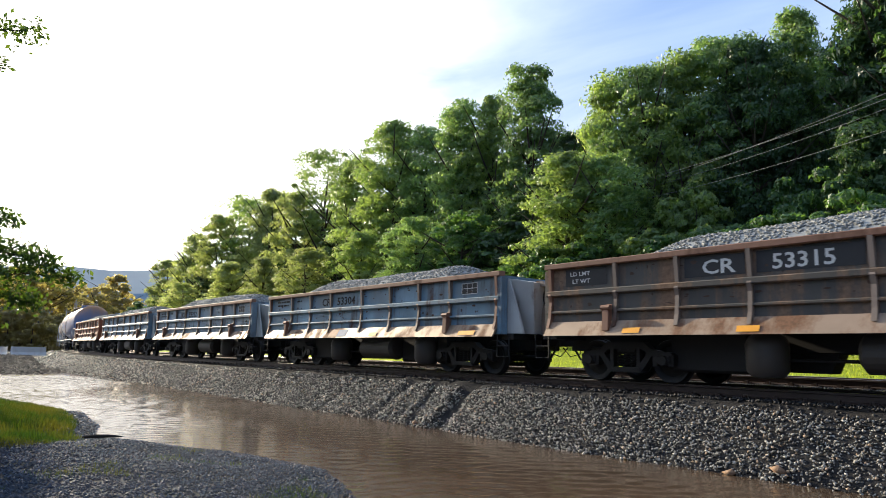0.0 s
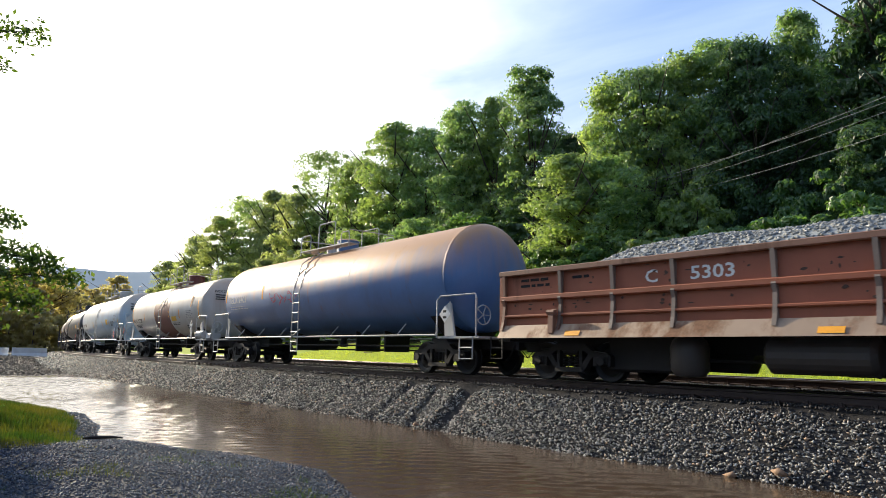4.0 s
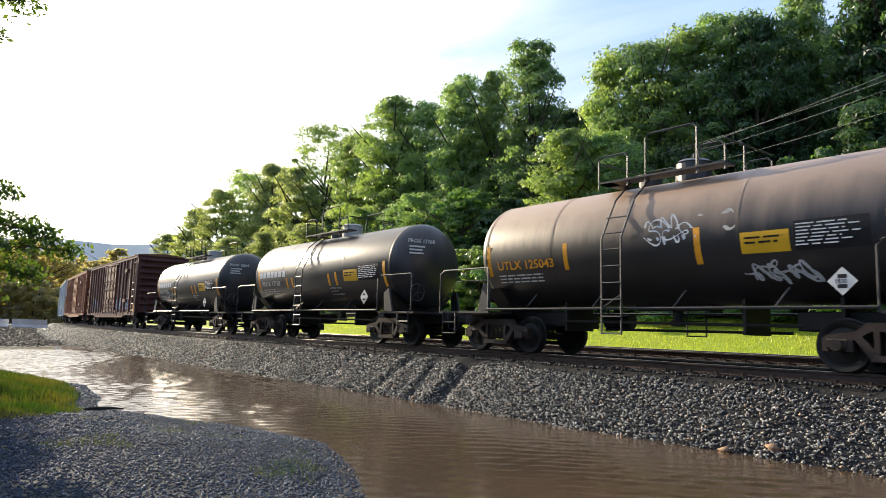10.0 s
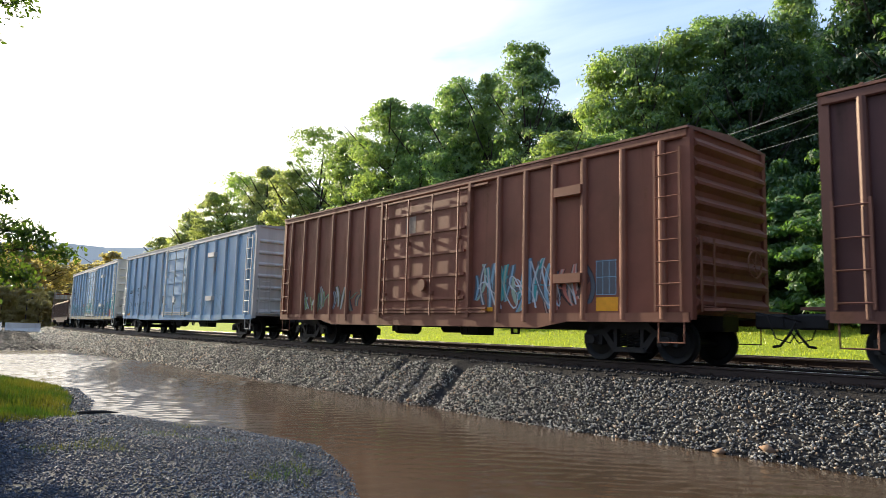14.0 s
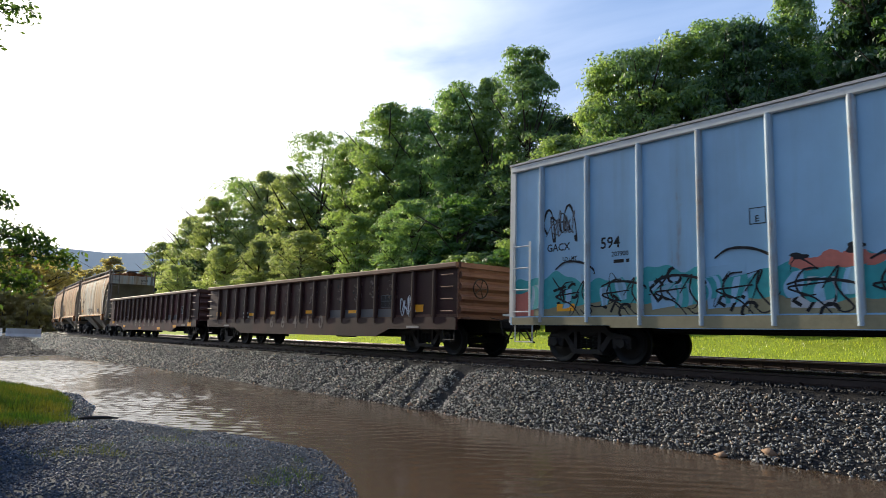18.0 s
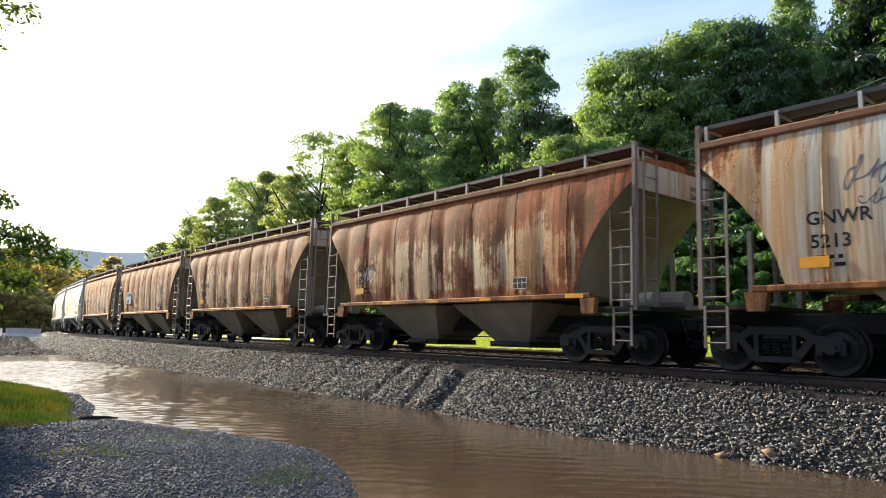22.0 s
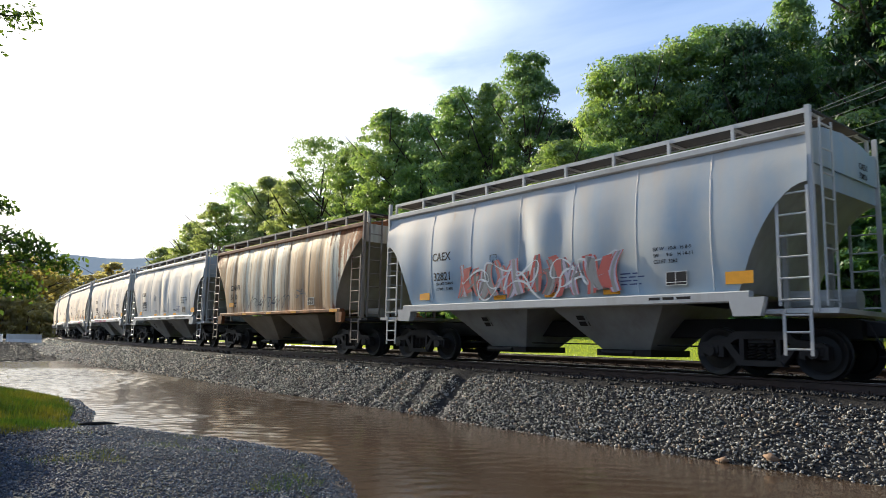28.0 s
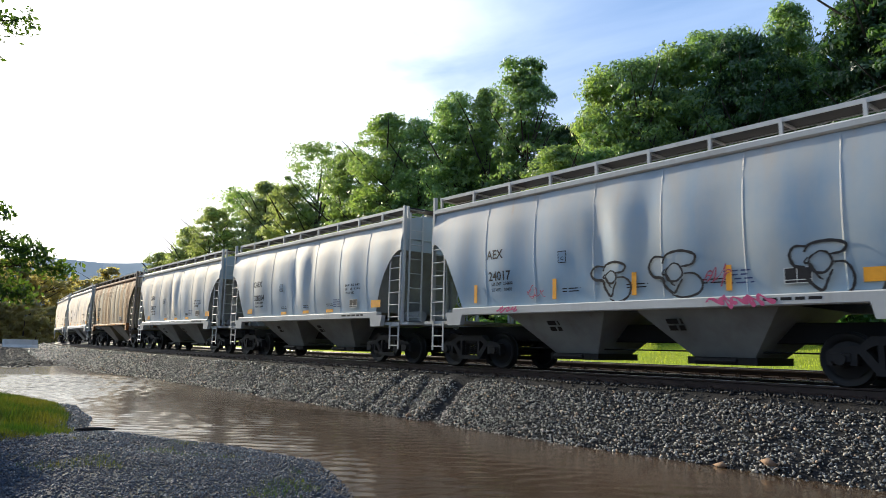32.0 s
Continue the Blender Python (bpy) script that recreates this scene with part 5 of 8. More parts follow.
def diamond(car, x, z, size, mat, y=-1.62, number=""):
    """A placard standing on its corner."""
    g = Geo().add([(0, -size, 0.004), (size, 0, 0.004), (0, size, 0.004), (-size, 0, 0.004), (0, -size, -0.004), (size, 0, -0.004), (0, size, -0.004), (-size, 0, -0.004)],
                  [(0, 1, 2, 3), (7, 6, 5, 4), (0, 4, 5, 1), (1, 5, 6, 2), (2, 6, 7, 3), (3, 7, 4, 0)])
    o = part("placard", g, mat, car, "diamond-shaped warning placard")
    o.matrix_basis = pose(x, y, z, 90)
    if mat == PLACARD_R:
        o = part("placard_number", letters("2348", size * 0.36, BLACKL), None, car)
        o.matrix_basis = pose(x - size * 0.48, y - 0.0085, z - size * 0.17, 90) @ Matrix.Diagonal((0.85, 1, 1, 1))
    if mat == PLACARD_W:
        for dz, k in ((0.34, 0.3), (-0.36, 0.32)):
            q = part("placard_print", Geo().box(-size * k, size * k, size * dz - size * 0.14, size * dz + size * 0.14, 0.005, 0.006), BLACKL, car)
            q.matrix_basis = pose(x, y, z, 90)
    b = Geo().box(-size * 0.55, size * 0.55, -size * 0.2, size * 0.2, 0.005, 0.007)
    q = part("placard_bar", b, WHITEL, car)
    q.matrix_basis = pose(x, y, z, 90)
    if number:
        o = part("placard_number", letters(number, size * 0.34, BLACKL), None, car)
        o.matrix_basis = pose(x - size * 0.5, y - 0.0085, z - size * 0.16, 90) @ Matrix.Diagonal((0.85, 1, 1, 1))


def new_car(name, label, a, b, half_bogie, group="train"):
    """A car whose body reaches from a to b along the train at 0 s."""
    c = thing(name, label, "freight car", group)
    TRAIN.append((c, (a + b) / 2, half_bogie))
    return c


def hand_wheel(car, x, y, z, r=0.27, mat=None):
    g = Geo()
    pts = [(x, y + r * math.cos(a), z + r * math.sin(a)) for a in np.linspace(0, 2 * math.pi, 21)]
    g.tube(pts, 0.018, 5)
    for k in range(5):
        a = 2 * math.pi * k / 5
        g.tube([(x, y, z), (x, y + r * math.cos(a), z + r * math.sin(a))], 0.012, 4)
    part("brake_wheel", g, mat or GRIME, car)


# ---- side-dump cars loaded with crushed stone ----
def load_mesh(L, seed):
    r = np.random.RandomState(seed)
    n = 7000
    x, y = r.uniform(-L, L, n), r.uniform(-1.25, 1.25, n)

    def top(x, y):
        t = np.clip(1 - np.abs(x) / L, 0, 1)
        return 2.34 + 0.68 * smooth01(t * 2.4) * (1 - (y / 1.5) ** 2) + 0.06 * wobble(x, y, 1.6, seed) - 0.05
    size = r.uniform(0.022, 0.048, n)
    st = stone_mesh("stone_load", x, y, top(x, y) + 0.01, size, r, LOAD)
    gx, gy = np.meshgrid(np.linspace(-L, L, 40), np.linspace(-1.3, 1.3, 12), indexing="ij")
    v = np.stack([gx, gy, top(gx, gy)], -1).reshape(-1, 3)
    i, j = np.meshgrid(np.arange(39), np.arange(11), indexing="ij")
    q = np.stack([i * 12 + j, (i + 1) * 12 + j, (i + 1) * 12 + j + 1, i * 12 + j + 1], -1).reshape(-1, 4)
    return st, raw("load_heap", v, q, LOAD)


AIRTANK = paint("dusty_tank_paint", (0.060, 0.052, 0.045), 0.55, 0.1, (0.1, 0.06, 0.04), 0.3, 9)
STAKE = paint("dump_scuffed_stake", (0.24, 0.19, 0.155), 0.6, 0.5, (0.13, 0.065, 0.04), 0.35, 8)


def dump_car(a, b, body, top, lip, text, seed, frame_mat=None, plates=True, label=""):
    L = (b - a) / 2
    c = new_car("dump_car", label, a, b, 4.6)
    running_gear(c, 4.6, L + 0.85)
    part("underframe", Geo().block(-L - 0.3, L + 0.3, -0.32, 0.32, 0.62, 1.02).box(-L - 0.3, -L + 0.1, -1.3, 1.3, 0.86, 1.0).box(L - 0.1, L + 0.3, -1.3, 1.3, 0.86, 1.0), GRIME, c)
    for s in (-1, 1):
        # sloping side plate, its mid rail, top rail and flared apron
        part("side_plate", Geo().prism([(s * 1.42, 2.46), (s * 1.36, 2.46), (s * 1.36, 1.10), (s * 1.46, 1.10)], "x", -L, L), body, c)
        part("top_rail", Geo().block(-L - 0.04, L + 0.04, min(s * 1.34, s * 1.54), max(s * 1.34, s * 1.54), 2.38, 2.50, 0.015), top, c, "rusty top rail")
        part("mid_rail", Geo().block(-L, L, min(s * 1.42, s * 1.53), max(s * 1.42, s * 1.53), 1.78, 1.90, 0.02), body, c)
        part("low_rail", Geo().block(-L, L, min(s * 1.42, s * 1.52), max(s * 1.42, s * 1.52), 1.40, 1.46, 0.015), body, c)
        part("apron", Geo().prism([(s * 1.46, 1.22), (s * 1.50, 1.22), (s * 1.68, 0.92), (s * 1.63, 0.92)], "x", -L + 0.05, L - 0.05), lip, c, "flared steel apron worn to bare rust")
        for k, x in enumerate((-L + 0.10, -4.5, -3.1, -1.7, 0.2, 1.75, 3.15, 4.5, L - 0.10)):
            g = Geo().prism([(s * 1.42, 2.46), (s * 1.54, 2.42), (s * 1.50, 1.90), (s * 1.545, 1.80), (s * 1.50, 1.66), (s * 1.54, 1.30), (s * 1.60, 1.10), (s * 1.44, 1.10)], "x", x - 0.04, x + 0.04)
            part("stake", g, top if k in (0, 8) else STAKE, c)
        for x in (-L + 1.7, L - 1.9):
            g = Geo().prism([(s * 1.50, 1.56), (s * 1.64, 1.46), (s * 1.66, 1.02), (s * 1.56, 1.0)], "x", x - 0.07, x + 0.07)
            g.cyl((x - 0.11, s * 1.62, 1.48), (x + 0.11, s * 1.62, 1.48), 0.055, 8)
            part("latch", g, top, c)
    for s in (-1, 1):
        x = s * L
        g = Geo().prism([(-1.36, 1.05), (1.36, 1.05), (1.40, 2.40), (-1.40, 2.40)], "x", x - 0.04, x + 0.04)
        part("end_plate", g, body, c)
        if s > 0:
            hood = Geo().loft([[(x, -0.95, 1.0), (x, 0.95, 1.0), (x, 1.25, 2.34), (x, -1.25, 2.34)], [(x + s * 0.55, -0.85, 1.0), (x + s * 0.55, 0.85, 1.0), (x + s * 0.75, 1.1, 2.20), (x + s * 0.75, -1.1, 2.20)]])
            part("end_hood", hood, frame_mat or body, c, "sloping end hood of the body")
        for yy in (-1.4, 1.4):
            part("corner_post", Geo().box(x - 0.06, x + 0.08, yy - 0.1, yy + 0.1, 0.98, 2.36), body, c)
        st = Geo().tube([(x - s * 0.05, -1.5, 0.95), (x - s * 0.05, -1.5, 0.45), (x + s * 0.35, -1.5, 0.45), (x + s * 0.35, -1.5, 0.95)], 0.018, 5)
        st.tube([(x - s * 0.05, -1.5, 0.7), (x + s * 0.35, -1.5, 0.7)], 0.016, 5)
        part("step", st, GRIME, c)
    hand_wheel(c, L + 0.80, -0.55, 1.85, 0.26)
    part("brake_stand", Geo().block(L + 0.62, L + 0.76, -0.68, -0.42, 0.95, 2.0, 0.02), STAKE, c)
    part("brake_hood", Geo().prism([(L + 0.55, 2.12), (L + 0.95, 2.12), (L + 0.78, 2.26), (L + 0.6, 2.26)], "y", -0.85, -0.25), STAKE, c)
    part("end_gusset", Geo().prism([(L + 0.02, 1.0), (L + 0.6, 1.0), (L + 0.12, 2.3), (L + 0.02, 2.3)], "y", -1.27, -1.22), frame_mat or body, c)
    o = part("lettering", letters("".join(text.split()[1:]), 0.12, BLACKL if frame_mat else WHITEL), None, c)
    o.matrix_basis = pose(L + 0.765, 0.25, 2.02, 90, 0, 90)
    for x, r in ((-1.7, 0.0), (2.95, 0.0)):
        part("dump_cylinder", Geo().loft([[(x + q * math.cos(6.2832 * i / 20), -1.0 + q * math.sin(6.2832 * i / 20), z) for i in range(20)] for q, z in ((0.12, 0.18), (0.27, 0.21), (0.35, 0.32), (0.36, 0.75), (0.31, 0.88), (0.16, 1.0))]), AIRTANK, c, "dark upright air cylinder with rounded ends", 40)
    part("air_tank", Geo().cyl((-0.1, -1.0, 0.62), (1.5, -1.0, 0.62), 0.32, 20).cyl((-0.18, -1.0, 0.62), (-0.1, -1.0, 0.62), 0.22, 20, 0.32).cyl((1.5, -1.0, 0.62), (1.58, -1.0, 0.62), 0.34, 20, 0.24), AIRTANK, c, "dusty brown air tank")
    for x0, x1 in ((-3.6, -2.1), (1.7, 2.55), (3.35, 3.75)):
        part("equipment_box", Geo().block(x0, x1, -0.95, -0.25, 0.24, 0.98, 0.05), GRIME, c)
    for poly in ([(-3.9, 0.66), (-3.2, 0.30), (-1.0, 0.28), (-0.85, 0.62), (-0.85, 0.9), (-3.9, 0.9)], [(0.75, 0.9), (0.75, 0.28), (3.2, 0.30), (3.9, 0.66), (3.9, 0.9)]):
        part("belly_sill", Geo().prism(poly, "y", -0.2, 0.2), GRIME, c)
    part("spring_plank", Geo().tube([(-5.7, -0.8, 0.7), (-3.0, -0.85, 0.5), (3.0, -0.85, 0.5), (5.7, -0.8, 0.7)], 0.03, 6), GRIME, c)
    for x in (-2.7, 2.2):
        part("valve_box", Geo().block(x - 0.3, x + 0.3, 0.5, 1.1, 0.35, 0.9), GRIME, c)
    st, heap = load_mesh(L * 0.86, seed)
    part("load", heap, None, c, "heap of pale grey crushed stone")
    o = part("stone_surface", st, None, c)
    tagged(o, kind="stuff")
    x = 0.9 - L * 0.75
    dark = plain("dark_number_panel", (0.025, 0.025, 0.028), 0.6)
    if plates:
        patch(c, -2.97, -1.80, 1.97, 2.34, dark, -1.440, "number_panel")
        patch(c, -1.60, 0.10, 1.97, 2.34, dark, -1.440, "number_panel")
        patch(c, -L + 0.5, -L + 1.6, 1.98, 2.34, dark, -1.440, "number_panel")
        write(c, "LD LMT", -L + 0.62, 2.20, 0.09, WHITEL, -1.4425, 0, 1.3), write(c, "LT WT", -L + 0.68, 2.04, 0.09, WHITEL, -1.4425, 0, 1.3)
        write(c, text.split()[0], -2.62, 2.02, 0.26, WHITEL, -1.4425, 0, 1.35)
        write(c, text.split()[1], -1.34, 2.02, 0.26, WHITEL, -1.4425, 0, 1.15)
    else:
        ink = BLACKL if seed != 5 else WHITEL
        write(c, text.split()[0], -2.36, 1.99, 0.25, ink, -1.440, 0, 1.25)
        write(c, "".join(text.split()[1:]), -1.38, 1.99, 0.25, ink, -1.440, 0, 1.3)
        label_box(c, L - 1.45, 2.0, dark, WHITEL, -1.440, 0.6, 0.28)
        small_print(c, -L + 0.6, 2.22, 1.0, 2, BLACKL, -1.440, 0.06, 0.13, seed=seed)
        small_print(c, -4.2, 2.2, 0.5, 1, BLACKL, -1.440, 0.06, 0.13, seed=seed + 1)
    if seed == 2:
        for x, w, mt, nm in ((-1.5, 0.5, plain("orange_primer", (0.36, 0.19, 0.09), 0.7), "primer_patch"), (-0.98, 0.55, plain("blue_primer", (0.09, 0.15, 0.29), 0.7), "primer_patch")):
            o = patch(c, x, x + w, 0, 0.26, mt, -1.6, nm)
            o.matrix_basis = pose(x, -1.664, 0.955, 59)
    # chipped and scuffed spots on the panels
    rd = random.Random(seed * 17)
    chip = Geo()
    for k in range(70):
        cx, cz = rd.uniform(-L + 0.3, L - 0.3), rd.choice((rd.uniform(1.95, 2.34), rd.uniform(1.5, 1.75)))
        m = 7
        sx, sz = rd.uniform(0.008, 0.08), rd.uniform(0.008, 0.045)
        chip.add([(cx + sx * math.cos(6.283 * i / m) * rd.uniform(0.5, 1.2), -1.4400 - 0.00003 * k - (0.03 if cz < 1.8 else 0.0), cz + sz * math.sin(6.283 * i / m) * rd.uniform(0.5, 1.2)) for i in range(m)], [tuple(range(m))])
    o = part("paint_wear", chip, plain("bare_rusty_steel", (0.085, 0.05, 0.035), 0.8, 0.1, 0.4, 9.0), c)
    tagged(o, kind="stuff")
    for k, x in enumerate((-L + 2.1, -1.9, 0.9, L - 1.35)):
        if (k + seed) % 3 or k == 3:
            o = patch(c, x, x + (0.62 if k == 3 else 0.4), 0.98, 1.1, YELLOW, -1.60, "reflector")
            o.matrix_basis = pose(x, -1.667, 0.965, 61)
    return c


d_black = paint("dump_black_paint", (0.09, 0.085, 0.078), 0.6, 0.56, (0.25, 0.16, 0.10), 0.4, 1)
d_blue = paint("dump_faded_blue_paint", (0.20, 0.33, 0.45), 0.5, 0.40, (0.10, 0.055, 0.04), 0.5, 2, streak=0.9, stain=(0.13, 0.165, 0.19), film=0.05)
d_blue2 = paint("dump_grey_blue_paint", (0.22, 0.32, 0.42), 0.5, 0.42, (0.10, 0.06, 0.045), 0.5, 3, streak=0.9, stain=(0.17, 0.18, 0.185), film=0.05)
d_red = paint("dump_red_oxide_paint", (0.30, 0.095, 0.045), 0.6, 0.2, (0.16, 0.06, 0.035), 0.35, 4)
d_white = paint("dump_chalky_white_paint", (0.52, 0.53, 0.52), 0.6, 0.22, (0.22, 0.10, 0.05), 0.3, 5)
d_top = paint("dump_rust_rail", (0.24, 0.125, 0.08), 0.6, 0.4, (0.13, 0.06, 0.035), 0.35, 6)
d_lip = paint("dump_worn_apron", (0.31, 0.235, 0.175), 0.5, 0.55, (0.19, 0.095, 0.055), 0.45, 7, gloss=0.9, tan=0.9)
dump_car(-10.5, 2.2, d_black, d_top, d_lip, "CR 53315", 1, None, True, "rusty black side-dump car heaped with crushed stone")
dump_car(-24.8, -12.05, d_blue, d_top, d_lip, "CR 53304", 2, d_white, False, "faded blue side-dump car heaped with crushed stone")
dump_car(-39.0, -26.4, d_blue2, d_top, d_lip, "CR 53322", 3, d_white, False, "grey-blue side-dump car heaped with crushed stone")
dump_car(-53.3, -40.7, d_blue, d_top, d_lip, "CR 53528", 4, d_white, False, "faded blue side-dump car with a white end hood")
dump_car(-67.6, -54.9, d_red, d_top, d_lip, "C 53 03", 5, None, False, "red oxide side-dump car heaped with crushed stone")


# ---- tank cars ----
def tank_ring(x, r, zc, n=36):
    return [(x, r * math.cos(2 * math.pi * k / n), zc + r * math.sin(2 * math.pi * k / n)) for k in range(n)]


def on_tank(r, zc, z):
    """Depth and tilt of the tank's near side at the height z."""
    s = max(-0.99, min(0.99, (z - zc) / r))
    return -r * math.cos(math.asin(s)) - 0.002, math.degrees(math.asin(s))


def tank_car(a, b, half, r, zc, body, label, trim, deck, dome=(0, 0.4, 0.42), band=None, plat=2.0, at=None, gear="dark", seams=(), dome_gap=0.8):
    """Tank from a to b (over its heads); half: half the car's length over couplers."""
    L = (b - a) / 2
    at = at or half - 2.6
    c = new_car("tank_car", label, a, b, at)
    running_gear(c, at, half, gear)
    rings = []
    for k in range(10):
        t = math.pi / 2 * k / 9
        rings.append(tank_ring(-L + 0.62 * (1 - math.cos(t)), max(r * math.sin(t), 0.02), zc))
    rings = rings + [[(-x, y, z) for x, y, z in q] for q in rings[::-1]]
    part("tank", Geo().loft(rings), body, c, "", 40)
    for x in (-L + 0.62, L - 0.62, *seams):
        part("weld_band", Geo().loft([tank_ring(x - 0.03, r + 0.006, zc), tank_ring(x + 0.03, r + 0.006, zc)], False), body, c, "", 50)
    if band:
        x0, x1, mat = band
        part("centre_band", Geo().loft([tank_ring(x0, r + 0.003, zc), tank_ring(x0, r + 0.008, zc), tank_ring(x1, r + 0.008, zc), tank_ring(x1, r + 0.003, zc)], False), mat, c, "dark red band round the tank", 50)
    zb = zc - r
    for s in (-1, 1):
        xs = s * (half - 1.0)
        # stub sill, end deck, bolster saddle
        part("stub_sill", Geo().block(min(s * (L - 2.6), xs + s * 0.7), max(s * (L - 2.6), xs + s * 0.7), -0.3, 0.3, 0.66, 1.0), deck, c)
        part("end_deck", Geo().box(min(s * (L - 0.9), s * (half - 0.55)), max(s * (L - 0.9), s * (half - 0.55)), -1.45, 1.45, 0.93, 0.985), trim, c)
        part("saddle", Geo().loft([[(s * at + dx, -1.2, zb + 0.42), (s * at + dx, 1.2, zb + 0.42), (s * at + dx, 0.55, 0.86), (s * at + dx, -0.55, 0.86)] for dx in (-0.25, 0.25)]), deck, c)
        for yy in (-1.30, 1.30):
            web = Geo().prism([(s * (L - 0.75), 1.0), (s * (L - 0.35), 1.0), (s * (L - 0.55), zc - 0.75), (s * (L - 0.80), zc - 0.9)], "y", yy - 0.03, yy + 0.03)
            part("head_brace", web, trim, c)
        for yy in (-1.48, 1.48):
            g = Geo().tube([(s * (L - 0.9), yy, 0.95), (s * (L - 0.9), yy, 1.95), (s * (L - 0.82), yy * 0.97, 2.05), (s * (half - 0.72), yy * 0.97, 2.05), (s * (half - 0.62), yy, 1.95), (s * (half - 0.62), yy, 0.95)], 0.022, 6)
            part("end_rail", g, trim, c)
            st = Geo()
            st.tube([(s * (half - 1.25), yy, 0.98), (s * (half - 1.25), yy, 0.42), (s * (half - 0.75), yy, 0.42), (s * (half - 0.75), yy, 0.98)], 0.02, 5)
            st.tube([(s * (half - 1.25), yy, 0.7), (s * (half - 0.75), yy, 0.7)], 0.018, 5)
            part("step", st, trim, c)
    for yy in (-1.52, 1.52):
        part("side_rail", Geo().tube([(-(L - 0.9), yy, 1.02), (L - 0.9, yy, 1.02)], 0.028, 6), trim, c)
        k = -L + 2.2
        while k < L - 2.0:
            if abs(k) > 0.6:
                part("rail_bracket", Geo().tube([(k, yy, 1.02), (k + 0.16, yy * 0.86, 1.36 if yy < 0 else 1.36)], 0.018, 5), trim, c)
            k += 1.9
    # ladder up the middle, platform with its rails and the dome
    lx = dome[0] - dome_gap
    for s in (-1, 1):
        g = Geo()
        for x in (lx - 0.24, lx + 0.24):
            g.tube([(x, s * 1.56, 0.5), (x, s * 1.58, zc), (x, s * (r * 0.78 + 0.1), zc + r * 0.66), (x, s * 0.55, zc + r + 0.06)], 0.02, 6)
        for k in range(9):
            z = 0.52 + k * 0.34
            if z < zc + r * 0.6:
                yy = 1.58 if z < zc else 1.58 - (z - zc) * 0.4
                g.tube([(lx - 0.24, s * yy, z), (lx + 0.24, s * yy, z)], 0.016, 5)
        g.tube([(lx - 0.24, s * 1.56, 1.02), (lx + 0.1, s * 1.4, 1.3)], 0.018, 5)
        part("ladder", g, trim, c)
    zt = zc + r
    part("platform", Geo().box(lx - plat * 0.55, dome[0] + plat * 0.8, -0.95, -0.55, zt + 0.02, zt + 0.06).box(lx - plat * 0.55, dome[0] + plat * 0.8, 0.55, 0.95, zt + 0.02, zt + 0.06)
         .box(lx - plat * 0.55, lx - plat * 0.55 + 0.35, -0.95, 0.95, zt + 0.02, zt + 0.06), trim, c)
    for s in (-1, 1):
        y = s * 0.92
        for x0, x1, h in ((lx - plat * 0.55, lx - plat * 0.55 + 0.75, 0.62), (dome[0] - 0.55, dome[0] + 0.62, 0.92), (dome[0] + plat * 0.8 - 0.55, dome[0] + plat * 0.8, 0.45)):
            g = Geo().tube([(x0, y, zt - 0.1), (x0, y, zt + h - 0.08), (x0 + 0.08, y, zt + h), (x1 - 0.08, y, zt + h), (x1, y, zt + h - 0.08), (x1, y, zt - 0.1)], 0.02, 6)
            part("guard_rail", g, trim, c)
    for x in (lx - plat * 0.55, dome[0] + plat * 0.8):
        part("cross_rail", Geo().tube([(x, -0.92, zt + 0.5), (x, 0.92, zt + 0.5)], 0.018, 5), trim, c)
    d = Geo().cyl((dome[0], 0, zt - 0.12), (dome[0], 0, zt + dome[1]), dome[2], 22).cyl((dome[0], 0, zt + dome[1]), (dome[0], 0, zt + dome[1] + 0.06), dome[2] + 0.03, 22, dome[2] - 0.06)
    part("dome", d, dome[3] if len(dome) > 3 else trim, c)
    part("manway", Geo().cyl((dome[0] - 1.05, 0, zt - 0.05), (dome[0] - 1.05, 0, zt + 0.2), 0.25, 16).cyl((dome[0] - 1.05, 0, zt + 0.2), (dome[0] - 1.05, 0, zt + 0.26), 0.29, 16), trim, c)
    part("bottom_outlet", Geo().loft([[(x, -0.25, zb + 0.1), (x, 0.25, zb + 0.1), (x, 0.16, zb - 0.1), (x, -0.16, zb - 0.1)] for x in (-0.9, 0.9)]).cyl((0, 0, zb), (0, 0, zb - 0.32), 0.11, 12).cyl((0, 0, zb - 0.3), (0, 0, zb - 0.42), 0.15, 12), deck, c)
    rods = Geo().tube([(-L + 2.4, -0.5, 0.78), (L - 2.4, -0.5, 0.74)], 0.03, 6).tube([(-L + 3, 0.4, 0.62), (L - 3, 0.4, 0.62)], 0.03, 6)
    for x in (-2.6, 1.7, 3.4):
        rods.box(x - 0.03, x + 0.03, -0.53, 0.43, 0.56, zb + 0.1)
    part("brake_rod", rods, GRIME, c)
    part("brake_cylinder", Geo().cyl((-2.2, 0.5, 0.8), (-1.5, 0.5, 0.8), 0.17, 12), GRIME, c)
    part("valve_box", Geo().block(-3.4, -2.7, 0.2, 0.8, 0.62, 0.95), GRIME, c)
    hand_wheel(c, L + 0.3, -0.9, 1.55, 0.25, trim)

    def mark(text, x, z, h, mat, width=1.0):
        y, tilt = on_tank(r, zc, z + h / 2)
        write(c, text, x, z, h, mat, y - 0.004, tilt, width)

    def plate(x, z, w, h, mat, name="patch"):
        """A plate that follows the round of the tank."""
        a0 = math.asin(max(-0.98, min(0.98, (z - zc) / r)))
        ring = [(x0, -(r + e) * math.cos(a0 + h / r * k / 5), zc + (r + e) * math.sin(a0 + h / r * k / 5)) for x0, e in ((x, 0.004), (x + w, 0.004)) for k in range(6)]
        return part(name, Geo().add(ring, [(k, k + 1, k + 7, k + 6) for k in range(5)]), mat, c)

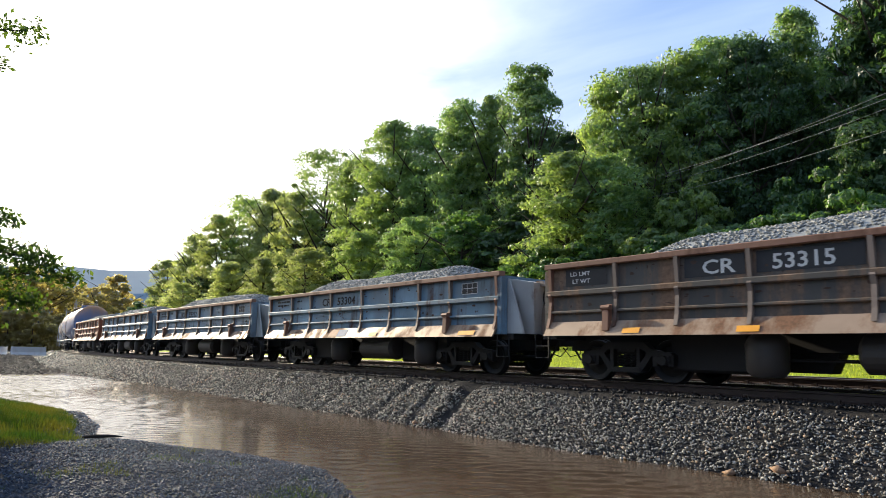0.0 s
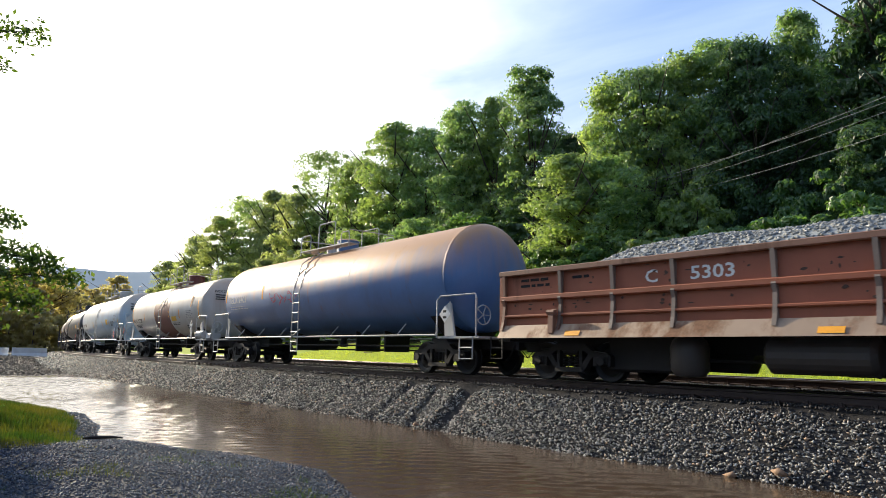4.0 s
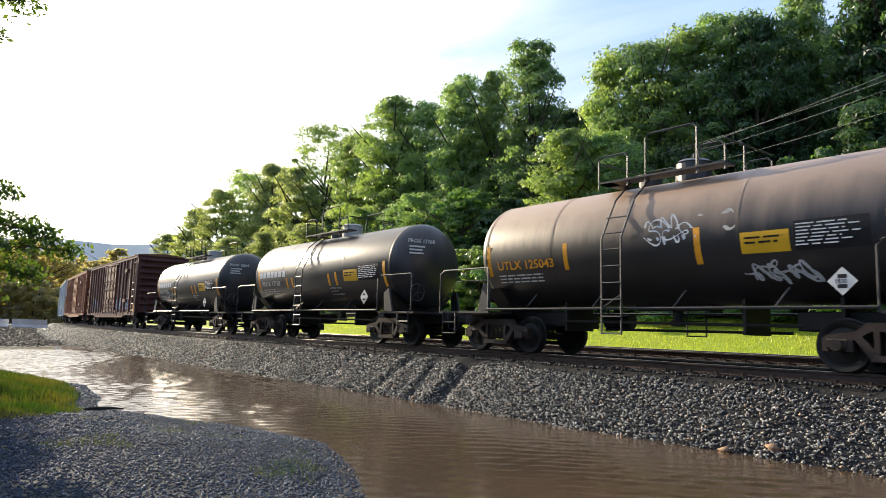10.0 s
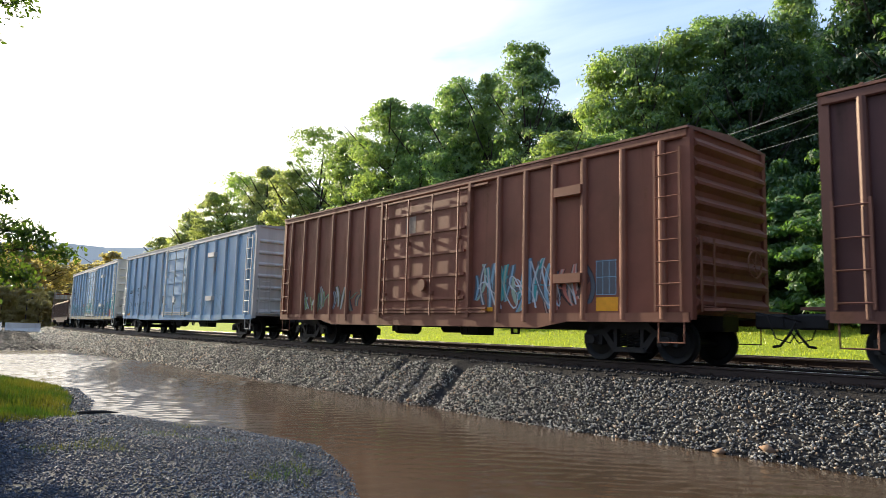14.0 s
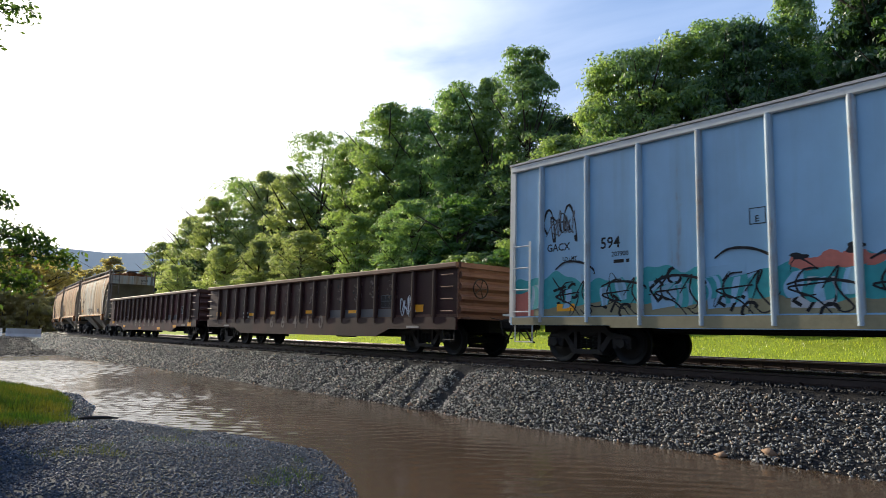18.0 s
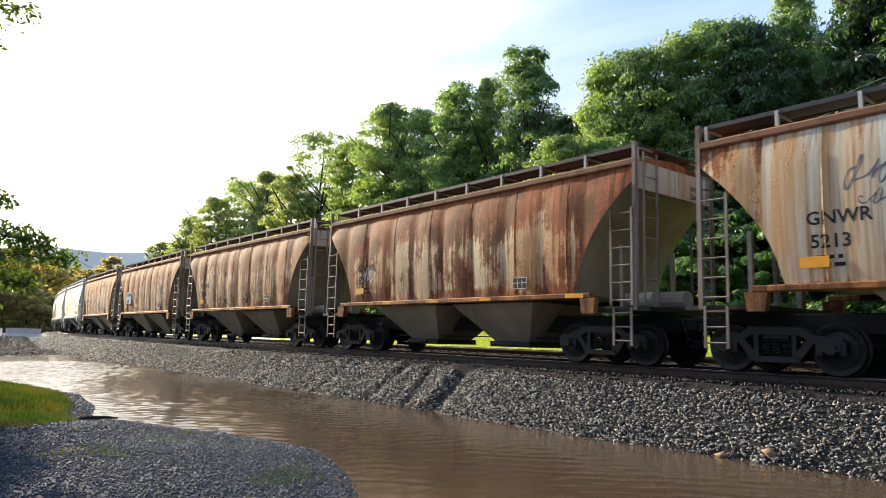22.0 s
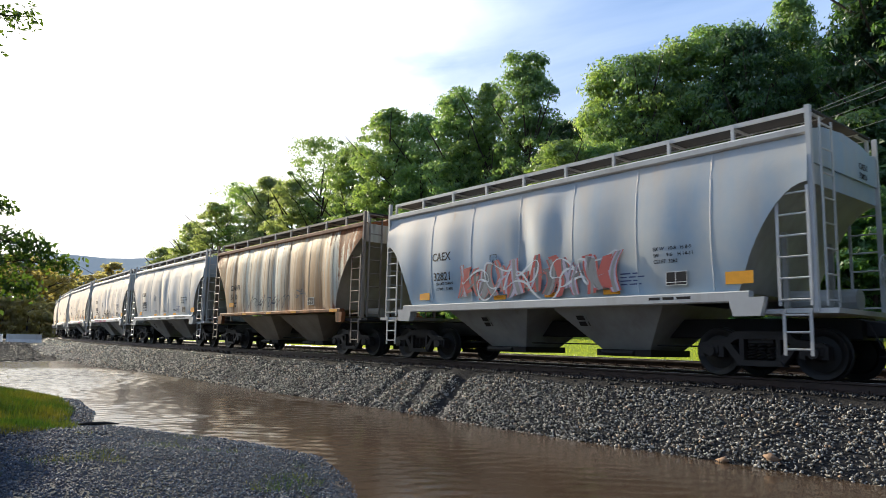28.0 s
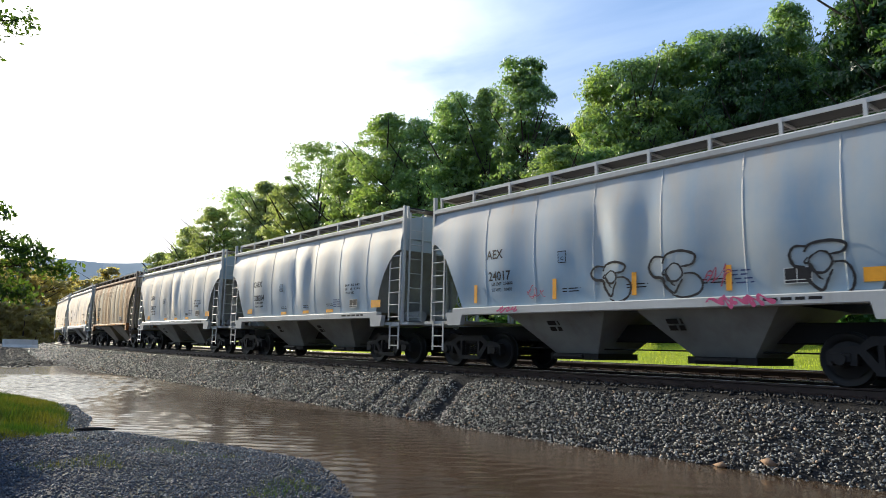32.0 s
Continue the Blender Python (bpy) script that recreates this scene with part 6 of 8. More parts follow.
    def lines(x, z, w, rows, mat, seed):
        y, tilt = on_tank(r, zc, z)
        small_print(c, x, z, w, rows, mat, y - 0.005, 0.034, 0.085, tilt, seed)

    def head(text, mat, z=None, h=0.115):
        """The number on the head, over bars too small to read."""
        z = zc + 0.62 if z is None else z
        o = part("lettering", letters(text, h, mat), None, c)
        x = L - 0.62 * (1 - math.sqrt(1 - (0.85 / r) ** 2)) + 0.02
        o.matrix_basis = pose(x + 0.02, -1.0, z, 90, 0, 74) @ Matrix.Diagonal((1, 1, 1, 1))
        g = Geo()
        for k, w in enumerate((0.5, 0.42, 0.46)):
            g.box(0.05, 0.05 + w, -0.1 * k - 0.14, -0.1 * k - 0.09, -0.0008, 0.0008)
        q = part("small_print", g, mat, c)
        q.matrix_basis = pose(x + 0.02, -1.0, z, 90, 0, 74)

    TANKHEAD.append(head)
    return c, L, mark, plate, lines


TANKHEAD = []


def graf(c, r, zc, x, z, w, h, mat, seed, loops=7, rad=0.02):
    y, tilt = on_tank(r, zc, z + h / 2)
    scrawl(c, x, z, w, h, mat, seed, y - 0.012, loops, rad, tilt)


t_blue = paint("tank_blue_paint", (0.085, 0.195, 0.43), 0.45, 0.2, (0.30, 0.155, 0.08), 0.3, 11, dust=(0.40, 0.22, 0.12), film=0.08, gloss=0.9, tan=1.0)
t_white = paint("tank_dirty_white_paint", (0.58, 0.57, 0.54), 0.32, 0.06, (0.42, 0.22, 0.08), 0.25, 12, dust=(0.56, 0.45, 0.34), tan=0.9)
t_grey = paint("tank_grey_white_paint", (0.47, 0.59, 0.68), 0.32, 0.05, (0.16, 0.15, 0.10), 0.25, 13, dust=(0.56, 0.48, 0.41), tan=0.9)
t_black = paint("tank_black_paint", (0.028, 0.029, 0.033), 0.36, 0, dirt=0.25, seed=14, streak=0.2, dust=(0.085, 0.07, 0.062), film=0.0, gloss=0.6, tan=0.15)
t_black2 = paint("tank_dusty_black_paint", (0.026, 0.027, 0.031), 0.42, 0, dirt=0.3, seed=15, streak=0.3, dust=(0.33, 0.235, 0.165), film=0.05, gloss=0.6, tan=0.3)
t_brown = paint("tank_brown_red_band", (0.16, 0.042, 0.032), 0.5, 0, dirt=0.3, seed=16, dust=(0.22, 0.12, 0.09))
t_trim_w = paint("pale_handrail_paint", (0.50, 0.50, 0.48), 0.5, 0.1, seed=17)
t_trim_b = paint("black_handrail_paint", (0.04, 0.04, 0.042), 0.5, 0.05, seed=18)
RUSTSTAIN = plain("orange_rust_stain", (0.42, 0.20, 0.06), 0.8, 0, 0.4, 6)
YPLATE = plain("yellow_notice_plate", (0.82, 0.48, 0.005), 0.5, 0, 0.15, 6)
PLACARD_R = plain("red_placard", (0.55, 0.05, 0.05), 0.5, 0, 0.1)
PLACARD_W = plain("white_placard", (0.7, 0.7, 0.68), 0.5, 0, 0.1)
PINK = plain("dark_pink_spray", (0.40, 0.05, 0.10), 0.6)
SPRAY_W = plain("white_spray", (0.62, 0.66, 0.70), 0.6)
CHALKY = plain("chalky_spray", (0.45, 0.43, 0.40), 0.7)
SPRAY_K = plain("black_spray", (0.022, 0.022, 0.026), 0.6)
SPRAY_K.node_tree.nodes["Principled BSDF"].inputs["Specular IOR Level"].default_value = 0.2

c, L, mark, plate, lines = tank_car(-85.5, -69.2, 9.45, 1.53, 2.66, t_blue, "weathered blue tank car with rust along its top", t_trim_w, GRIME, (0, 0.35, 0.4, t_blue), seams=(-3.0, 2.6))
mark("TELX 2403", -L + 1.05, 2.45, 0.26, WHITEL, 1.1)
lines(-L + 1.15, 2.28, 1.9, 2, WHITEL, 3)
graf(c, 1.53, 2.66, -L + 5.0, 2.2, 2.4, 0.5, PINK, 4, 8)
for x in (-L + 0.65, -L + 4.3):
    plate(x, 2.5, 0.12, 0.55, YELLOW, "reflector")
diamond(c, L - 0.4, 1.55, 0.22, PLACARD_W)

c, L, mark, plate, lines = tank_car(-101.28, -87.5, 7.95, 1.43, 2.56, t_white, "dirty white tank car with a dark red centre band", t_trim_w, GRIME, (0.95, 0.45, 0.42, t_brown), (-1.55, 1.25, t_brown), 1.6, seams=(-3.4, 2.65))
PLATE_GREY = plain("grey_small_print", (0.25, 0.25, 0.25), 0.6)
mark("PVSX 33258", -5.9, 1.98, 0.24, BLACKL, 1.08)
lines(-5.7, 1.85, 1.6, 3, BLACKL, 5)
for x, z, w, h in ((-6.25, 2.0, 0.12, 0.8), (5.80, 1.92, 0.13, 0.95), (-3.7, 2.08, 0.09, 0.42), (-1.5, 2.05, 0.09, 0.45), (1.05, 2.08, 0.10, 0.5), (2.8, 2.05, 0.10, 0.45)):
    plate(x, z, w, h, YELLOW, "reflector")
plate(1.5, 1.95, 0.8, 0.24, YPLATE, "notice_plate")
lines(1.5, 1.82, 1.3, 2, BLACKL, 6)
lines(4.0, 2.36, 1.2, 5, PLATE_GREY, 8)
yy_, tt_ = on_tank(1.43, 2.56, 2.88)
st_ = part("rust_stain", Geo().add([(0.16 * math.cos(a) * (0.85 + 0.15 * math.sin(3 * a)), 0.24 * math.sin(a) - (0.12 if math.sin(a) < -0.6 else 0), 0.0) for a in np.linspace(0, 6.1, 18)], [tuple(range(18))]), RUSTSTAIN, c)
st_.matrix_basis = pose(4.87, yy_ - 0.012, 2.88, 90 - tt_)
TANKHEAD[-1]("PVSX 33258", BLACKL)
label_box(c, 4.2, 1.5, SPRAY_K, WHITEL, on_tank(1.43, 2.56, 1.75)[0] - 0.06, 0.5, 0.24, -32)
diamond(c, 5.46, 1.65, 0.24, PLACARD_W, -1.56)
part("placard_post", Geo().box(5.36, 5.56, -1.55, -1.52, 0.98, 1.5), t_trim_w, c)
part("air_tank", Geo().cyl((5.75, -1.3, 1.2), (6.7, -1.3, 1.2), 0.17, 14).cyl((5.7, -1.3, 1.2), (5.75, -1.3, 1.2), 0.1, 14, 0.17), t_trim_w, c, "white air tank on the end deck")
part("valve_block", Geo().block(L - 0.1, L + 0.55, -1.3, -0.8, 1.0, 1.25, 0.04).cyl((L + 0.2, -1.05, 1.25), (L + 0.2, -1.05, 1.45), 0.1, 10), t_trim_w, c)

c, L, mark, plate, lines = tank_car(-120.1, -103.35, 9.4, 1.52, 2.65, t_grey, "long grey-white pressure tank car with a guarded dome", t_trim_w, t_grey, (1.3, 0.42, 0.45), None, 2.1, seams=(-5.2, -2.3, 1.87, 4.43), dome_gap=1.9)
mark("TELX  73228", -7.4, 2.1, 0.22, BLACKL, 1.15)
mark("DOT E-13656", 4.55, 2.13, 0.14, BLACKL, 1.1)
mark("SR-8266", 4.58, 1.95, 0.14, BLACKL, 1.1)
lines(-7.3, 1.88, 1.9, 2, PLATE_GREY, 9)
lines(5.6, 2.6, 1.15, 6, PLATE_GREY, 10)
plate(2.65, 2.1, 0.72, 0.36, YPLATE, "notice_plate")
for x, z, h in ((1.22, 1.95, 0.5), (3.72, 1.97, 0.48), (-2.72, 1.97, 0.44), (7.02, 1.6, 0.85)):
    plate(x, z, 0.13, h, YPLATE, "reflector")
plate(6.12, 1.65, 0.45, 0.24, plain("brown_plate", (0.14, 0.06, 0.05), 0.6), "plate")
diamond(c, 6.78, 1.36, 0.27, PLACARD_R, -1.57)
part("placard_post", Geo().box(6.68, 6.88, -1.56, -1.53, 0.98, 1.75), t_grey, c)
part("end_shield", Geo().prism([(-1.2, 0.95), (1.2, 0.95), (1.2, 2.35), (0.9, 2.75), (-0.9, 2.75), (-1.2, 2.35)], "x", L + 0.05, L + 0.14).prism([(L - 0.55, 2.7), (L + 0.1, 2.7), (L + 0.1, 0.95)], "y", -1.22, -1.16), t_grey, c, "grey steel head shield")
diamond(c, L + 0.0, 1.6, 0.2, PLACARD_R, -1.26)
TANKHEAD[-1]("TELX 73228", BLACKL)

c, L, mark, plate, lines = tank_car(-139.15, -121.9, 9.5, 1.41, 2.54, t_black, "long black tank car with yellow reflector marks", t_trim_b, GRIME, (0.9, 0.45, 0.42), None, 1.7, gear="rusty", seams=(-5.0, 0.0, 5.3), dome_gap=2.2)
mark("GATX 8240", -7.75, 2.06, 0.25, WHITEL, 1.1)
lines(-7.75, 1.93, 2.0, 2, WHITEL, 11)
for x, z, w, h in ((-8.0, 1.75, 0.11, 0.95), (-5.55, 2.08, 0.12, 0.42), (-2.42, 2.07, 0.12, 0.46), (0.98, 2.07, 0.12, 0.46), (4.0, 2.08, 0.12, 0.45), (7.28, 1.85, 0.16, 0.95)):
    plate(x, z, w, h, YELLOW, "reflector")
plate(4.32, 2.18, 0.8, 0.3, YPLATE, "notice_plate")
lines(6.12, 2.52, 1.15, 6, plain("pale_small_print", (0.4, 0.4, 0.42), 0.6), 12)
label_box(c, 6.05, 1.55, SPRAY_K, WHITEL, on_tank(1.41, 2.54, 1.75)[0] - 0.06, 0.55, 0.25, -32)
diamond(c, 7.13, 1.33, 0.26, PLACARD_R, -1.56)
part("placard_post", Geo().box(6.98, 7.28, -1.55, -1.52, 0.98, 1.7), t_black, c)
TANKHEAD[-1]("GATX 8240", WHITEL)

SPRAY_B = plain("pale_blue_spray", (0.35, 0.62, 0.85), 0.6)
for k, (a, b, txt, seed) in enumerate(((-152.33, -142.0, "UTLX 125043", 20), (-166.07, -155.4, "PROX 17768", 21), (-179.5, -169.0, "PROX 15043", 22))):
    R, ZC = 1.31, 2.44
    c, L, mark, plate, lines = tank_car(a, b, 6.75, R, ZC, t_black2 if k == 0 else t_black, ("dusty black tank car with white graffiti", "short black tank car with white lettering", "short black tank car with a white owner mark")[k],
                                        t_trim_b, GRIME, (0.4, 0.36, 0.36, t_black if k == 0 else t_trim_w), None, 1.5, 4.4, "rusty", seams=(-2.4, 2.0), dome_gap=0.92)
    TANKHEAD[-1](txt, WHITEL)
    mark(txt, -4.15, 1.98, 0.21 if k == 0 else 0.19, YELLOW if k == 0 else WHITEL, 1.1)
    lines(-4.2, 1.83, 1.5, 3, WHITEL, seed)
    for x, z, w, h in ((-4.53, 1.85, 0.13, 0.75), (4.36, 1.75, 0.14, 0.8)) + (((-2.05, 1.9, 0.12, 0.6), (1.15, 1.85, 0.13, 0.7)) if k == 0 else ((-2.12, 1.87, 0.12, 0.4), (-1.7, 1.86, 0.12, 0.4), (1.0, 1.87, 0.13, 0.42), (1.48, 1.87, 0.13, 0.45))):
        plate(x, z, w, h, YELLOW, "reflector")
    plate(2.05, 1.98, 0.85, 0.38, YPLATE, "notice_plate")
    lines(2.12, 2.23, 0.7, 2, BLACKL, seed + 3)
    plate(2.98, 1.98, 1.15, 0.5, SPRAY_K, "data_panel")
    y_, t_ = on_tank(R, ZC, 2.42)
    small_print(c, 3.02, 2.40, 1.05, 7, SPRAY_W, y_ - 0.012, 0.022, 0.058, t_, seed + 5)
    diamond(c, 3.8, 1.42, 0.22, PLACARD_W, -1.55, "1830" if k == 0 else "")
    if k:
        # the owner's mark, as plain shapes
        for j in range(7):
            plate(-4.4 + 0.33 * j, 2.3, 0.26, 0.22, SPRAY_W, "owner_mark")
        for j, text in enumerate(("INTERIOR COATING", "PLASITE 3073", "EXTERIOR COATING")):
            mark(text, 1.0, 1.76 - 0.1 * j, 0.055, WHITEL, 1.1)
    if k == 0:
        graf(c, R, ZC, 0.0, 2.2, 1.15, 0.65, SPRAY_W, 31, 5, 0.022)
        graf(c, R, ZC, 0.1, 2.25, 0.9, 0.5, SPRAY_W, 30, 3, 0.016)
        graf(c, R, ZC, 1.2, 2.45, 0.8, 0.35, CHALKY, 32, 4, 0.035)
        graf(c, R, ZC, 2.15, 1.45, 1.3, 0.42, SPRAY_W, 33, 6, 0.03)
        graf(c, R, ZC, 2.3, 1.42, 1.0, 0.5, SPRAY_W, 36, 4, 0.02)
        o = scrawl(c, 0, 0, 0.75, 0.4, SPRAY_B, 37, 0, 5, 0.025)
        o.matrix_basis = pose(L - 0.10, -1.12, 2.62, 90, 0, 62)
    if k == 2:
        graf(c, R, ZC, -2.9, 1.75, 1.3, 0.32, SPRAY_W, 35, 6, 0.02)
# ---- boxcars ----
def boxcar(a, b, top, body, roofm, trim, door, ribs, label, at, white_end=None, low=0.66):
    """ribs: places of the side posts; door: from, to."""
    L = (b - a) / 2
    c = new_car("boxcar", label, a, b, at)
    running_gear(c, at, L + 1.18)
    W = 1.42
    part("underframe", Geo().block(-L, L, -0.3, 0.3, 0.66, 1.0).box(-L + 0.2, L - 0.2, -1.3, 1.3, 0.92, 1.0), GRIME, c)
    for s in (-1, 1):
        part("side_wall", Geo().box(-L, L, min(s * W, s * (W - 0.06)), max(s * W, s * (W - 0.06)), 0.98, top - 0.08), body, c)
        sill = [(-L, 0.98), (-L, 0.80), (-at - 1.4, 0.80), (-at + 1.3, 0.80), (-at + 2.1, low), (at - 2.1, low), (at - 1.3, 0.80), (at + 1.4, 0.80), (L, 0.80), (L, 0.98)]
        part("side_sill", Geo().prism(sill, "y", min(s * W, s * (W + 0.07)), max(s * W, s * (W + 0.07))), body if white_end else trim, c)
        part("top_chord", Geo().block(-L, L, min(s * W, s * (W + 0.08)), max(s * W, s * (W + 0.08)), top - 0.22, top - 0.06, 0.02), trim, c)
        for x in ribs:
            y0, y1 = s * W, s * (W + 0.10)
            e0, e1 = (0.06, 0.028) if white_end else (0.075, 0.04)
            ym = y0 + (y1 - y0) * 0.62
            g = Geo().loft([[(x - e0, y0, z), (x - e0 * 0.9, ym, z), (x - e1 * 0.6, y1, z), (x + e1 * 0.6, y1, z), (x + e0 * 0.9, ym, z), (x + e0, y0, z)] for z in (0.86 if abs(x) > at - 1.4 else 0.80, top - 0.2)])
            part("side_post", g, PALEPOST if white_end else trim, c)
        # sliding plug door with its frame, rods and rails
        d0, d1 = door
        part("door", Geo().box(d0 + 0.06, d1 - 0.06, min(s * (W + 0.03), s * (W + 0.075)), max(s * (W + 0.03), s * (W + 0.075)), 1.02, top - 0.34), body, c)
        for x in (d0, d1 - 0.02):
            part("door_post", Geo().box(x, x + 0.09, min(s * W, s * (W + 0.12)), max(s * W, s * (W + 0.12)), 0.9, top - 0.2), trim, c)
        for z in (1.0, 1.08, top - 0.32):
            part("door_track", Geo().box(d0 - 0.25, d1 + 0.7, min(s * (W + 0.05), s * (W + 0.11)), max(s * (W + 0.05), s * (W + 0.11)), z, z + 0.05), trim, c)
        hb = Geo()
        for z in np.linspace(1.35, top - 0.75, 5):
            hb.box(d0 + 0.12, d1 - 0.12, min(s * (W + 0.07), s * (W + 0.115)), max(s * (W + 0.07), s * (W + 0.115)), z, z + 0.07)
        part("door_rib", hb, body, c)
        for k, x in enumerate(np.linspace(d0 + 0.35, d1 - 0.35, 4 if d1 - d0 > 3.4 else 3)):
            part("lock_rod", Geo().tube([(x, s * (W + 0.145), 0.95), (x, s * (W + 0.145), top - 0.3)], 0.024, 6).box(x - 0.05, x + 0.05, min(s * (W + 0.07), s * (W + 0.15)), max(s * (W + 0.07), s * (W + 0.15)), 1.5, 1.58)
                 .box(x - 0.05, x + 0.05, min(s * (W + 0.07), s * (W + 0.15)), max(s * (W + 0.07), s * (W + 0.15)), 2.9, 2.98), trim, c)
        g = Geo().cyl(((d0 + d1) / 2 + 0.2, s * (W + 0.12), 1.75), ((d0 + d1) / 2 + 0.2, s * (W + 0.2), 1.75), 0.16, 14)
        part("door_wheel", g, trim, c)
        for z in (1.62, top - 0.98):
            part("door_stop", Geo().box(d1 + 2.9, d1 + 3.65, min(s * W, s * (W + 0.16)), max(s * W, s * (W + 0.16)), z, z + 0.2), trim, c)
        for e in (-1, 1):
            x0, x1 = e * (L - 0.12), e * (L - 0.66)
            if e > 0 or s < 0:
                part("ladder", ladder(min(x0, x1), max(x0, x1), s * (W + 0.13), 1.1, 2.6 if e < 0 else top - 0.5, 4 if e < 0 else 8, 0.016, True), trim, c)
            st = Geo().tube([(x0, s * (W + 0.03), 0.9), (x0, s * (W + 0.03), 0.42), (x1, s * (W + 0.03), 0.42), (x1, s * (W + 0.03), 0.9)], 0.018, 5)
            part("sill_step", st, trim, c)
    em = white_end or body
    for e in (-1, 1):
        part("end_wall", Geo().box(min(e * (L - 0.05), e * L), max(e * (L - 0.05), e * L), -W, W, 0.95, top - 0.06), em, c)
        ribs_n = 7 if white_end else 9
        for k in range(ribs_n):
            z = 1.05 + (top - (1.75 if white_end else 1.5)) * k / (ribs_n - 1)
            prof = [(e * L, z), (e * (L + 0.07), z + 0.05), (e * (L + 0.07), z + 0.10), (e * L, z + 0.17)] if white_end else [(e * L, z), (e * (L + 0.12), z + 0.09), (e * (L + 0.12), z + 0.15), (e * L, z + 0.27)]
            part("end_corrugation", Geo().prism(prof, "y", -W + 0.1, W - 0.1), em, c)
        for yy in (-W + 0.025, W - 0.025):
            part("corner_post", Geo().box(min(e * (L - 0.1), e * (L + 0.06)), max(e * (L - 0.1), e * (L + 0.06)), yy - 0.075, yy + 0.075, 0.85, top - 0.06), em, c)
        part("end_ladder", Geo().add(*lad_end(e * (L + 0.13), -1.25, -0.8, 1.1, 2.3 if e > 0 else 3.9)), trim, c)
        part("crossover_step", Geo().box(min(e * (L + 0.1), e * (L + 0.55)), max(e * (L + 0.1), e * (L + 0.55)), -1.2, 1.2, 1.02, 1.07), trim, c)
    hand_wheel(c, L + 0.26, 0.5, 2.0, 0.27, trim)
    roof = [(-W - 0.10, top - 0.06), (W + 0.10, top - 0.06), (W + 0.10, top - 0.015), (0, top + 0.10), (-W - 0.10, top - 0.015)]
    part("roof", Geo().prism(roof, "x", -L - 0.05, L + 0.05), roofm, c)
    x = -L + 0.6
    while x < L:
        part("roof_seam", Geo().prism([(-W - 0.105, top - 0.03), (-W - 0.105, top + 0.005), (0, top + 0.125), (W + 0.105, top + 0.005), (W + 0.105, top - 0.03), (0, top + 0.08)], "x", x - 0.03, x + 0.03), roofm, c)
        x += 1.25
    rod = Geo().tube([(-at + 1.5, -0.9, 0.72), (at - 1.5, -0.9, 0.66)], 0.015, 5)
    for x in (-1.9, 1.2, 3.1):
        rod.box(x - 0.025, x + 0.025, -0.92, -0.88, 0.5, 0.95).box(x + 0.2, x + 0.25, -0.92, -0.88, 0.5, 0.95).box(x, x + 0.22, -0.92, -0.88, 0.5, 0.54)
    part("brake_rod", rod, GRIME, c)
    part("brake_cylinder", Geo().cyl((-0.9, 0.3, 0.66), (0.1, 0.3, 0.66), 0.17, 12), GRIME, c)
    part("valve_box", Geo().block(0.5, 1.2, -0.3, 0.3, 0.45, 0.75), GRIME, c)
    part("air_tank", Geo().cyl((-2.3, -0.4, 0.62), (-1.4, -0.4, 0.62), 0.2, 12), GRIME, c)
    return c, L


def lad_end(x, y0, y1, z0, z1):
    """Points and faces of a ladder on an end wall."""
    g = Geo()
    for y in (y0, y1):
        g.box(x - 0.012, x + 0.012, y - 0.025, y + 0.025, z0 - 0.1, z1 + 0.1)
    n = int((z1 - z0) / 0.38)
    for k in range(n + 1):
        z = z0 + (z1 - z0) * k / max(n, 1)
        g.tube([(x, y0, z), (x, y1, z)], 0.016, 6)
    return g.v, g.f


b_brown = paint("boxcar_dark_brown_paint", (0.085, 0.032, 0.034), 0.6, 0.2, (0.045, 0.024, 0.02), 0.45, 41, streak=0.85, runs=0.06, gloss=0.5, tan=0.7, film=0.16)
b_brown2 = paint("boxcar_rust_brown_paint", (0.225, 0.078, 0.050), 0.6, 0.28, (0.20, 0.08, 0.04), 0.4, 42, streak=0.8, runs=0.04, gloss=0.5, tan=0.8, film=0.16)
b_trim = paint("boxcar_brown_trim", (0.25, 0.105, 0.066), 0.6, 0.4, (0.2, 0.09, 0.05), 0.3, 43, gloss=0.5, tan=0.8)
b_trim1 = paint("boxcar_dark_brown_trim", (0.13, 0.055, 0.045), 0.5, 0.35, (0.17, 0.08, 0.05), 0.35, 49, gloss=0.5, tan=0.8, film=0.05)
b_blue = paint("boxcar_pale_blue_paint", (0.25, 0.44, 0.64), 0.45, 0.10, (0.30, 0.18, 0.09), 0.2, 44, streak=0.4, film=0.04, gloss=0.7, tan=0.9)
b_blue2 = paint("boxcar_white_blue_paint", (0.29, 0.49, 0.69), 0.45, 0.10, (0.30, 0.18, 0.09), 0.2, 45, streak=0.4, film=0.04, gloss=0.7, tan=0.9)
b_white = paint("boxcar_white_paint", (0.64, 0.635, 0.59), 0.5, 0.06, (0.30, 0.18, 0.09), 0.2, 46)
PALEPOST = paint("boxcar_worn_pale_post", (0.40, 0.50, 0.58), 0.5, 0.35, (0.36, 0.25, 0.15), 0.3, 50, streak=0.6, film=0.04)
b_roof = paint("boxcar_rusty_roof", (0.23, 0.11, 0.07), 0.7, 0.3, (0.15, 0.06, 0.03), 0.3, 47)
b_roofw = paint("boxcar_pale_roof", (0.50, 0.48, 0.45), 0.6, 0.2, (0.28, 0.15, 0.08), 0.3, 48)
TEAL = plain("teal_spray", (0.07, 0.36, 0.37), 0.6)
CORAL = plain("coral_spray", (0.55, 0.17, 0.12), 0.6)
OLIVE = plain("dull_olive_spray", (0.28, 0.25, 0.14), 0.6)
SKYB = plain("sky_blue_spray", (0.25, 0.42, 0.55), 0.6)
